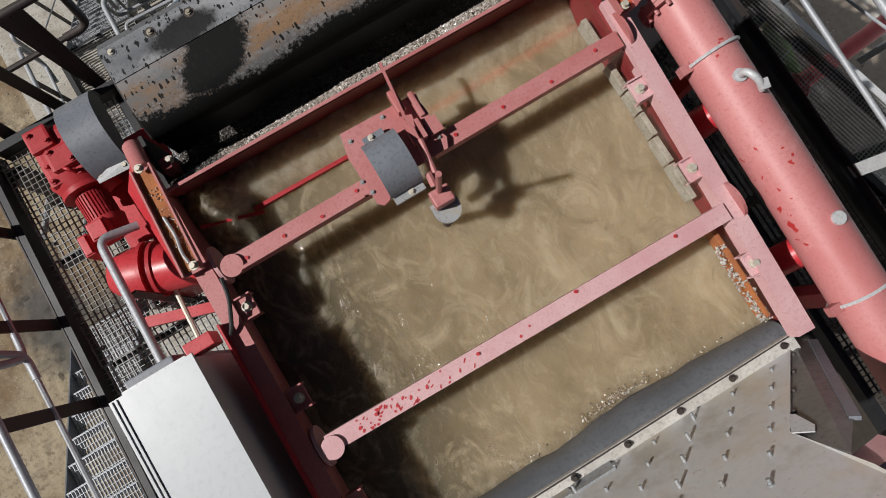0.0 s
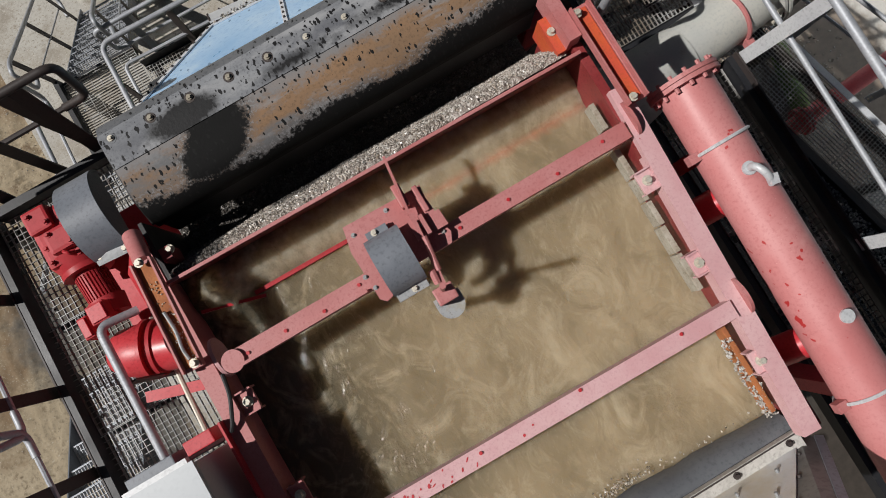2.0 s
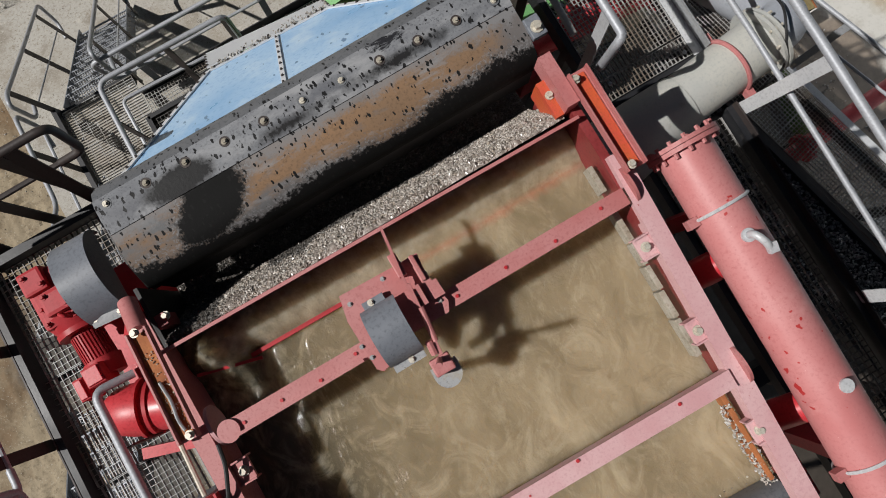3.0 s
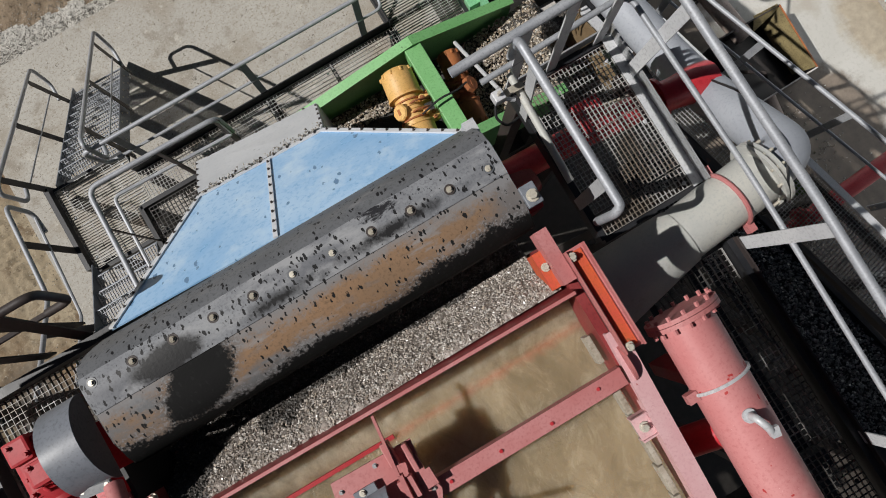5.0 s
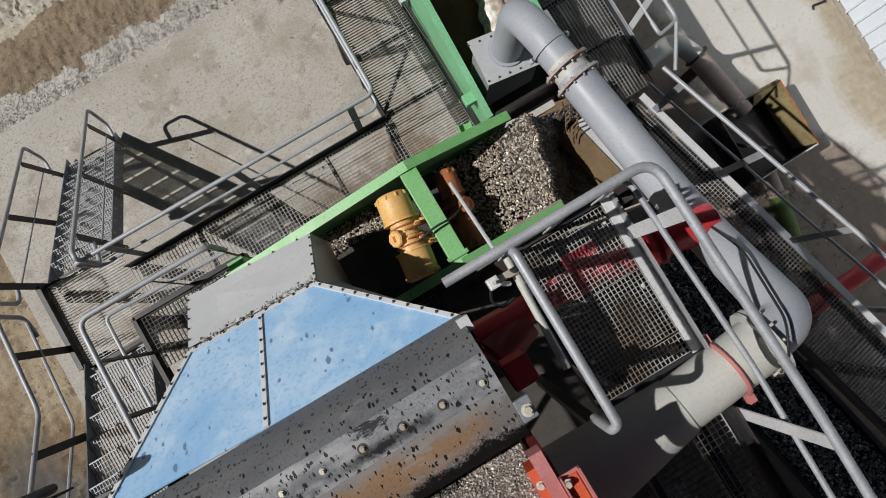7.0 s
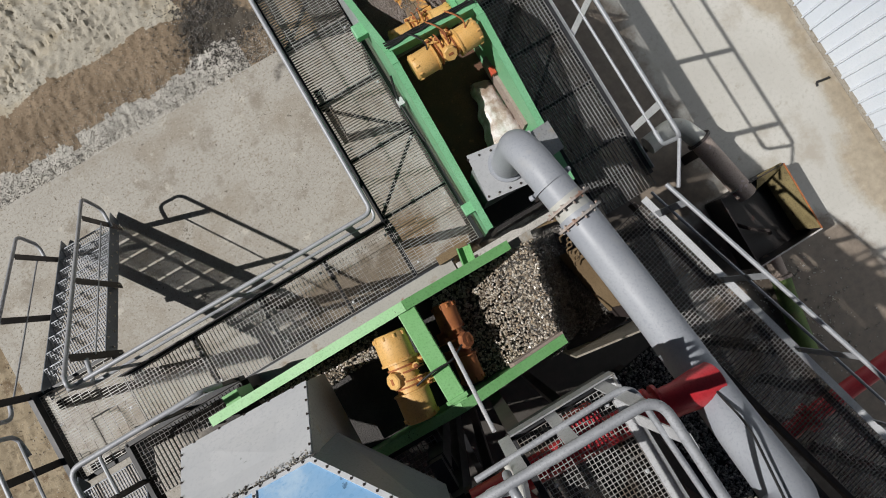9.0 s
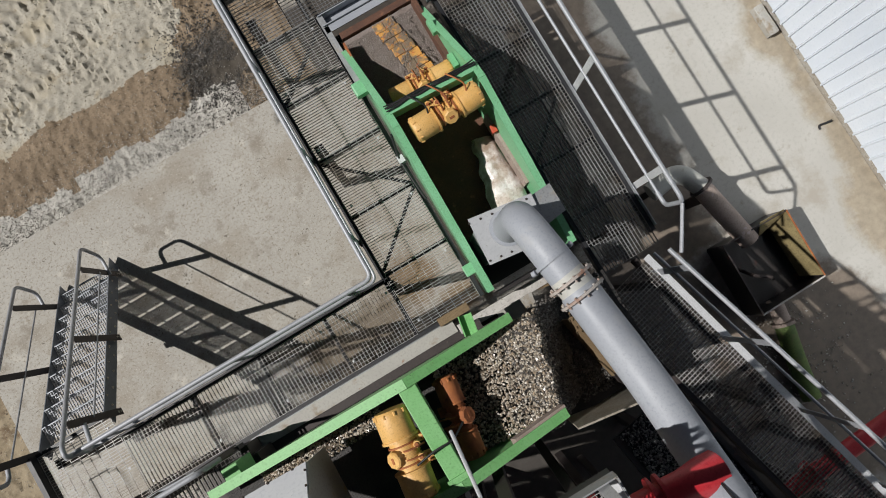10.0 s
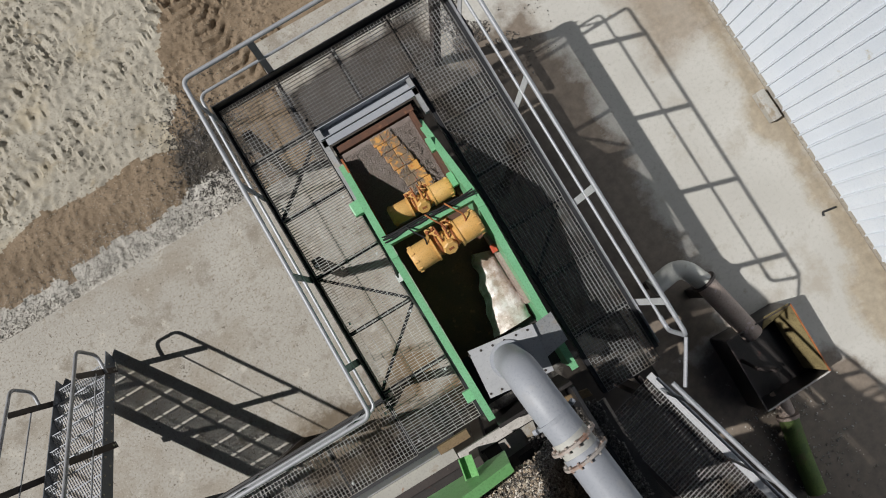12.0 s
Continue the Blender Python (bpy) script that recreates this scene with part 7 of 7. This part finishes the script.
pebbles(bm, scatter(2600, 3.5, 4.4, 2.7, 3.94, lambda x, y: 3.42 - 0.1 * (x - 3.5) + 0.05 * noise.noise((x * 3, y * 3, 8)), 45), 0.020, 46)
tagged(solid("chute_gravel", bm, PEBBLE_DARK, "wet gravel where the screen discharges, blackened for shade", "gravel"), kind="stuff")
dc = thing("discharge_box", (3.9, 3.4, 2.6), "dark discharge box with a worn steel lip", "chute")
part("floor", slab(B(), [(3.3, 2.6, 3.36), (4.5, 2.6, 3.28), (4.5, 3.86, 3.28), (3.3, 3.82, 3.36)], 0.03), GRAVEL_BLACK, dc)
part("side", slab(B(), [(3.25, 2.66, 4.05), (4.2, 2.5, 3.95), (4.2, 2.5, 3.0), (3.25, 2.66, 3.0)], 0.02), WOOD, dc, "worn pale side plate")
part("lip_plate", slab(B(), [(3.86, 3.62, 4.02), (3.97, 3.62, 4.02), (4.16, 2.80, 4.02), (4.04, 2.80, 4.02)], 0.02), BRACKET, dc, "cream-coloured lip plate")
part("inner_face", slab(B(), [(3.86, 3.62, 4.0), (4.04, 2.80, 4.0), (3.94, 2.80, 3.40), (3.76, 3.62, 3.40)], 0.015), MUD, dc, "muddy inner face")
for k in range(7):
    x, y = 3.78 + 0.03 * (k % 3), 3.55 + 0.05 * k
    part("strand", sweep(B(), bend([(x, y, 4.28), (x + 0.02, y - 0.04, 4.15), (x - 0.02, y - 0.05, 4.0), (x, y - 0.1, 3.85)], 0.03), 0.009, 6), MUD, dc, "muddy hanging strand")
part("side", block(B(), 4.2, 4.24, 2.5, 4.2, 2.7, 3.55), BEAM, dc)
part("side", block(B(), 3.3, 4.24, 4.22, 4.26, 2.7, 3.5), DAMP, dc)
part("stand", block(B(), 3.7, 3.85, 3.3, 3.45, 0, 3.1), DARK, dc)
part("bed_frame", bar(B(), (-0.3, 2.86, 2.94), (3.2, 2.86, 2.94), 0.12, 0.14), DARK, sc)
part("bed_frame", bar(B(), (-0.3, 4.05, 2.94), (3.2, 4.05, 2.94), 0.12, 0.14), DARK, sc)
for x in (0.0, 1.5, 3.0):
    for y in (2.86, 4.05):
        part("stand", block(B(), x - 0.07, x + 0.07, y - 0.07, y + 0.07, 0, 2.88), DARK, sc)
part("tank", block(B(), 0.2, 2.9, 2.92, 3.98, 1.4, 2.9), DAMP, sc)
deck("walkway", (1.2, 2.6, 4.5), [(0.55, 1.62, 2.34, 2.80, 4.5)], [((0.5, 2.82, 4.42), (1.66, 2.82, 4.42), 0.05, 0.14), ((0.5, 2.32, 4.42), (1.66, 2.32, 4.42), 0.05, 0.14), ((1.65, 2.32, 4.42), (1.65, 2.82, 4.42), 0.05, 0.14)],
     [(0.6, 2.38, 4.36), (1.58, 2.78, 4.36)], "narrow grating with yellow-brown dirt behind the wash box", bars=BAR_MID)
# pale ledge between the walkway and the screen
lg = thing("cover_plate", (1.4, 4.15, LO), "long pale grey cover plate with rust stains beside the walkway", "cover plate")
part("plate", block(B(), -0.05, 2.70, 4.09, 4.24, 2.98, 3.03), COVER, lg)
part("web", block(B(), -0.05, 2.70, 4.22, 4.25, LO - 0.1, 2.98), STEEL, lg)
part("end_plate", block(B(), 2.72, 4.05, 4.04, 4.16, 3.05, 3.12, 0.008), MUDDY, lg, "mud-stained plate")
part("end_cover", slab(B(), [(3.19, 4.05, 3.24), (3.66, 4.06, 3.24), (3.63, 3.87, 3.20), (3.19, 3.84, 3.20)], 0.012), COVER, lg, "dusty cover sheet")
part("dirt_ledge", slab(B(), [(3.66, 4.16, 3.10), (4.40, 4.02, 3.10), (4.42, 3.92, 3.06), (3.68, 4.05, 3.06)], 0.02), MUD, lg, "muddy brown ledge")
part("bracket", block(B(), 2.55, 2.95, 4.24, 4.34, 3.0, 3.1), MUD, lg, "mud-caked bracket")

s2 = thing("vibrating_screen", (3.85, 6.2, 2.0), "sea-green dewatering screen with ochre motors", "vibrating screen", "screens")
p2 = [(4.30, 2.30), (7.85, 2.30), (7.85, 2.72), (6.60, 3.62), (6.42, 3.66), (4.30, 3.20)]
for x in (3.28, 4.40):
    part("side_plate", side_plate("y", x, p2, 0.02, 0.085), GREEN_SEA, s2)
bm = B()
hexa(bm, [(3.28, 6.58, 3.44), (4.40, 6.53, 3.44), (4.40, 6.63, 3.44), (3.28, 6.68, 3.44), (3.28, 6.58, 3.66), (4.40, 6.53, 3.66), (4.40, 6.63, 3.66), (3.28, 6.68, 3.66)])
part("bridge_beam", bm, GREEN_SEA, s2, "sea-green bridge beam")
shaker((1, 0.02, 0), (3.86, 6.31, 3.55), 0.88, 0.155, YELLOW, s2, -1)
shaker((1, -0.05, 0), (3.88, 6.93, 2.90), 0.84, 0.125, YELLOW, s2, -1)
rnd = random.Random(55)
for k in range(4):
    pts = [(3.26 + 1.14 * i / 8, 6.665 - 0.05 * i / 8 + 0.016 * k - 0.03 + rnd.uniform(-0.018, 0.018), 3.672 + 0.012 * rnd.random()) for i in range(9)]
    part("cable", sweep(B(), bend(pts, 0.04), 0.009, 6), BLACK, s2, "black cable along the beam", smooth=True)
for k in range(3):
    x = 3.55 + 0.25 * k
    part("cable", sweep(B(), bend([(x, 6.66, 3.68), (x + 0.05, 6.54, 3.78), (x + 0.12, 6.44, 3.74), (x + 0.10, 6.36, 3.68)], 0.05), 0.010, 6), RUST if k else BLACK, s2, "looped motor cable", smooth=True)
bm = B()
slab(bm, [(3.30, 5.0, 2.42), (4.38, 5.0, 2.42), (4.38, 8.0, 2.62), (3.30, 8.0, 2.62)], 0.03)
part("deck", bm, RUST_DARK, s2, "dark red-brown screen deck")
part("grit_bed", slab(B(), [(3.31, 6.85, 2.552), (4.37, 6.85, 2.552), (4.37, 8.0, 2.630), (3.31, 8.0, 2.630)], 0.012), GRIT_BED, s2, "damp pinkish grit bed")
part("front_lip", block(B(), 3.33, 4.42, 8.02, 8.11, 2.50, 2.68, 0.008), RUST_DARK, s2, "dark rusty front lip")
for i in range(7):
    for j in range(2):
        x, y = 3.74 + 0.150 * j + 0.022 * i, 7.92 - 0.128 * i
        part("screen_panel", block(B(), x, x + 0.145, y - 0.062, y + 0.062, 2.62, 2.65 + 0.006 * (i % 2), 0.008), SCREEN_DECK, s2, "orange screen panel")
part("liner", block(B(), 4.325, 4.385, 6.75, 7.98, 2.55, 2.82, 0.006), RUST_DARK, s2, "dark rusty side liner")
part("liner", block(B(), 4.34, 4.385, 5.2, 6.2, 2.6, 2.90, 0.006), PIPE_MUD, s2, "muddy side liner")
part("clamp", block(B(), 4.30, 4.37, 5.93, 6.03, 2.90, 2.98, 0.006), ORANGE, s2, "orange wedge")
part("liner", block(B(), 3.295, 3.32, 6.7, 7.9, 2.6, 2.85), RUST, s2, "rusty side liner")
for y in (7.45, 6.95):
    part("clamp", block(B(), 4.30, 4.37, y - 0.09, y + 0.09, 2.95, 3.06), GREEN_SEA, s2)
part("ear", block(B(), 3.10, 3.27, 7.16, 7.34, 2.86, 3.0, 0.02), GREEN_SEA, s2)
part("ear", block(B(), 3.12, 3.27, 4.58, 4.72, 3.0, 3.12, 0.01), GREEN_SEA, s2)
part("tank", block(B(), 3.30, 4.38, 4.34, 7.9, 0.5, 2.40), DAMP, s2)
for x in (3.34, 4.34):
    for y in (4.5, 7.7):
        part("stand", block(B(), x - 0.07, x + 0.07, y - 0.07, y + 0.07, 0, 2.3), DARK, s2)
bm = B()
pebbles(bm, scatter(13000, 3.32, 4.36, 6.9, 7.95, lambda x, y: 2.42 + (y - 5.0) / 15 + 0.014, 51), 0.0085, 52)
pebbles(bm, [p for p in scatter(1500, 3.72, 4.22, 7.05, 8.0, lambda x, y: 2.66, 53) if noise.noise((p[0] * 7, p[1] * 7, 5)) > 0.02], 0.010, 54)
tagged(solid("screen_grit", bm, PEBBLE_GRIT, "fine pinkish-grey grit on the second screen", "grit"), kind="stuff")
# splash of white water below the pipe
bm = B()
vs = []
for j in range(22):
    row = []
    for i in range(10):
        f = j / 21
        y, x = 5.04 + (1.03 - 0.09 * i / 9) * f, (3.80 + 0.29 * f) * (1 - i / 9) + (4.33 + 0.04 * f) * i / 9 + 0.02 * math.sin(j * 0.9) * (1 - i / 9)
        row.append(bm.verts.new((x + 0.04 * noise.noise((x * 6, y * 6, 2)), y, 2.62 + 0.16 * (1 - f) + 0.05 * noise.noise((x * 7, y * 7, 3)) + 0.022 * noise.noise((x * 19, y * 19, 5)) - 0.12 * abs(i / 4.5 - 1) ** 4)))
    vs.append(row)
for j in range(21):
    for i in range(9):
        bm.faces.new((vs[j][i], vs[j][i + 1], vs[j + 1][i + 1], vs[j + 1][i]))
FOAM = surface("foaming_water", (0.44, 0.35, 0.29), (0.60, 0.54, 0.48), 0.3, big=5, fine=30, bump=0.6, grain=0.2, marks=(("patch", 5, 0.60, 0.74, (0.36, 0.25, 0.18)), ("patch", 4, 0.45, 0.62, (0.80, 0.77, 0.75))))
soft_tint(FOAM, [(3.8, 4.6, 5.82, 6.3)], (0.21, 0.14, 0.095), 0.10, ((5.0, 0.3), (16.0, 0.2)), 0.8)
solid("splash_water", bm, FOAM, "white foaming water gushing onto the second screen", "water", kind="structure", smooth=True)
LID = surface("dull_grey_lid", (0.37, 0.38, 0.40), (0.43, 0.44, 0.455), 0.5, big=2.5, fine=40, bump=0.04, grain=0.1,
              marks=(("patch", 4, 0.62, 0.72, (0.30, 0.29, 0.25)), ("patch", 20, 0.68, 0.74, (0.20, 0.18, 0.13))))
fb = thing("feed_box", (3.75, 4.75, 2.3), "light grey bolted feed box lid under the slurry pipe", "feed box")
bm = B()
slab(bm, [(3.38, 4.56, 3.54), (4.14, 4.46, 3.54), (4.20, 5.02, 3.54), (3.43, 5.13, 3.54)], 0.012)
part("lid", bm, LID, fb)
bm = []
for k in range(6):
    bolt(bm, (3.42 + 0.14 * k, 5.08 - 0.018 * k, 3.54), (0, 0, 1), 0.010, 0.012)
    bolt(bm, (3.41 + 0.13 * k, 4.60 - 0.018 * k, 3.54), (0, 0, 1), 0.010, 0.012)
part("bolt", bm, DARK, fb)
part("box", block(B(), 3.42, 4.14, 4.60, 4.98, 2.45, 3.52), STEEL, fb)
part("rear_plate", slab(B(), [(4.16, 4.62, 3.5), (4.46, 4.66, 3.45), (4.46, 5.02, 3.45), (4.18, 5.0, 3.5)], 0.012), STEEL, fb)
ef = thing("end_frame", (3.9, 8.2, LO), "light grey steel frame round the second screen's discharge", "steel frame")
part("cross_channel", channel(B(), (3.20, 8.34, 2.61), (4.58, 8.34, 2.61), 0.16, 0.14), PIPE, ef)
part("cross_plate", block(B(), 3.2, 4.58, 8.16, 8.25, 2.70, 2.72), PIPE, ef)
part("side_bar", block(B(), 3.18, 3.26, 7.3, 8.42, 2.62, 2.72), STEEL, ef)
part("side_bar", block(B(), 4.52, 4.58, 7.9, 8.42, 2.62, 2.72), STEEL, ef)
bm = B()
pebbles(bm, scatter(900, 3.3, 4.5, 7.95, 8.2, lambda x, y: 2.35, 61), 0.012, 62)
tagged(part("grit", bm, PEBBLE_GRIT, ef), kind="stuff")
part("gutter", block(B(), 3.28, 4.52, 7.95, 8.24, 2.28, 2.34), DAMP, ef)
bm = B()
sweep(bm, bend([(3.22, 6.55, 3.0), (3.16, 6.3, 2.8), (3.18, 5.9, 2.75), (3.2, 5.7, 2.7)], 0.1), 0.015, 8)
part("cable", bm, BLACK, ef)
part("junction_box", block(B(), 3.14, 3.22, 6.22, 6.32, 2.7, 2.82), BRACKET, ef, "small pale junction box")

# ---- gravel belt and dark works under the right-hand walkways ----
cv = thing("gravel_belt", (3.9, 0.0, 0), "dark gravel belt conveyor below the platform", "conveyor")
a, b = Vector((4.15, 2.05, 2.6)), Vector((5.10, -3.85, 3.3))
part("belt", bar(B(), a, b, 0.9, 0.05), BLACK, cv)
d = (b - a).normalized()
s = d.cross(Vector((0, 0, 1))).normalized()
for k in (-1, 1):
    part("skirt", bar(B(), a + s * 0.48 * k + Vector((0, 0, 0.05)), b + s * 0.48 * k + Vector((0, 0, 0.05)), 0.06, 0.16), DAMP, cv)
for f in (0.1, 0.5, 0.9):
    q = a.lerp(b, f)
    part("stand", block(B(), q.x - 0.07, q.x + 0.07, q.y - 0.07, q.y + 0.07, 0, q.z - 0.02), DARK, cv)
bm = B()
rnd = random.Random(71)
pts = []
for _ in range(7500):
    q = a.lerp(b, 0.72 * rnd.random()) + s * rnd.uniform(-0.42, 0.42)
    pts.append((q.x, q.y, q.z + 0.05 + rnd.uniform(0, 0.05)))
pebbles(bm, pts, 0.022, 72)
tagged(solid("belt_gravel", bm, PEBBLE_MID, "dark wet gravel on the belt", "gravel"), kind="stuff")
rd = thing("red_pipe", (6.4, 0.2, 0), "glossy red pipe that passes under the angled walkway", "pipe")
part("barrel", sweep(B(), [(5.30, 0.12, 2.16), (6.5, 0.21, 2.2), (7.25, 0.27, 2.22)], 0.12, 22), RED_DEEP, rd, smooth=True)
for x in (5.62, 5.68):
    part("flange", disc(B(), (x, 0.145, 2.17), (1, 0.08, 0.03), 0.20, 0.03, 24), RED_DEEP, rd)
for x in (5.45, 6.15):
    part("stand", block(B(), x - 0.06, x + 0.06, 0.07 + 0.08 * (x - 5.4), 0.19 + 0.08 * (x - 5.4), 0, 2.06), DARK, rd)

# ---- settling box on the yard ----
sb = thing("settling_box", (7.5, 2.4, 0), "rusty open steel box with dark water and a mossy flap", "settling tank")
q = [Vector((6.84, 1.82, 0)), Vector((7.98, 1.84, 0)), Vector((8.02, 3.0, 0)), Vector((6.88, 3.02, 0))]
up = Vector((0, 0, 0.66))
for i in range(4):
    a, b = q[i], q[(i + 1) % 4]
    bm = B()
    bar(bm, a + up / 2, b + up / 2, 0.02, 0.66)
    w = part("side_wall", bm, DAMP, sb)
    part("rim", bar(B(), a + up, b + up, 0.022, 0.025), MUDDY if i == 0 else RUST if i == 1 else DARK, w, "worn rim")
bm = B()
slab(bm, [(7.97, 1.86, 0.66), (8.01, 2.98, 0.66), (7.80, 2.92, 0.30), (7.82, 1.95, 0.26)], 0.015)
part("flap", bm, MOSSY, sb, "mossy yellow-brown inner flap")
bm = B()
slab(bm, [(7.98, 2.96, 0.62), (7.98, 3.02, 0.70), (7.55, 3.04, 0.70), (7.50, 2.85, 0.52)], 0.015)
part("flap", bm, MOSSY, sb, "bent corner flap")
part("floor", block(B(), 6.86, 8.0, 1.84, 3.0, 0.0, 0.10), DAMP, sb)
part("hoop", sweep(B(), [(7.1, 2.5, 0.12), (7.15, 2.35, 0.4), (7.35, 2.2, 0.45), (7.5, 2.1, 0.12)], 0.03, 8), DARK, sb)
op = thing("outfall_pipe", (7.1, 3.6, 0), "grey outfall pipe with a pale lid, spattered red", "pipe")
part("barrel", sweep(B(), [(7.02, 4.02, 0.78), (7.34, 2.86, 0.50)], 0.16, 24), PIPE_MUD, op, "mud-coated barrel", smooth=True)
part("elbow", sweep(B(), bend([(6.3, 4.3, 0.8), (6.85, 4.38, 0.82), (7.04, 3.95, 0.79)], 0.3, 10), 0.15, 24), PIPE_DUST, op, "pale bent elbow", smooth=True)
part("joint", disc(B(), (7.03, 4.0, 0.78), (0.28, -0.95, -0.15), 0.20, 0.04, 24), DARK, op)
part("stand", block(B(), 6.95, 7.1, 3.75, 3.9, 0, 0.65), DARK, op)
part("stand", block(B(), 6.4, 6.5, 4.25, 4.35, 0, 0.65), DARK, op)
MOSS_PIPE = surface("mossy_green_pipe", (0.065, 0.115, 0.025), (0.12, 0.175, 0.045), 0.75, big=3, fine=40, bump=0.3,
                    marks=(("patch", 4, 0.56, 0.68, (0.12, 0.11, 0.05)), ("patch", 14, 0.62, 0.72, (0.05, 0.07, 0.02))))
gd = thing("drain_pipe", (7.15, 1.0, 0), "moss-green drain pipe on the damp ground by the settling box", "pipe")
part("barrel", sweep(B(), bend([(7.21, 1.44, 0.22), (7.09, 0.85, 0.17), (6.98, 0.20, 0.15)], 0.2), 0.15, 24), MOSS_PIPE, gd, smooth=True)
part("collar", disc(B(), (7.215, 1.46, 0.22), (-0.2, -0.98, -0.06), 0.175, 0.05, 24), PIPE_MUD, gd, "muddy collar")
part("spigot", sweep(B(), [(7.22, 1.47, 0.22), (7.27, 1.83, 0.24)], 0.125, 20), PIPE_MUD, gd, "mud-grey spigot", smooth=True)
hs = thing("hose", (9.0, 3.9, 0), "thin dark hose end on the concrete", "hose")
part("hose", sweep(B(), bend([(9.80, 3.78, 0.05), (9.66, 3.80, 0.03), (9.58, 3.82, 0.025), (9.56, 3.75, 0.025)], 0.05), 0.018, 8), BLACK, hs, smooth=True)

# loose rubble on the damp ground below the settling box, and a pale lump at the wall's foot
rnd = random.Random(91)
pts = []
while len(pts) < 420:
    x, y = rnd.gauss(7.3, 0.55), rnd.gauss(0.9, 0.75)
    if noise.noise((x * 2.4, y * 2.4, 61.0)) > rnd.uniform(-0.4, 0.4) and 6.0 < x < 8.6:
        pts.append((x, y, 0.010))
tagged(solid("rubble", pebbles(B(), pts, 0.022, 92, 0.6), PEBBLE_PALE, "pale stone rubble on the damp ground", "stones"), kind="stuff")
bm = B()
block(bm, 9.66, 9.835, 5.50, 6.05, 0.003, 0.15, 0.012)
bmesh.ops.subdivide_edges(bm, edges=bm.edges[:], cuts=2, use_grid_fill=True)
for v in bm.verts:
    if v.co.z > 0.02:
        v.co += Vector((0.012 * noise.noise(v.co * 6), 0.02 * noise.noise(v.co * 6 + Vector((5, 0, 0))), 0.02 * noise.noise(v.co * 9)))
solid("concrete_lump", bm, COVER, "pale mossy concrete lump at the foot of the wall", "rubble")
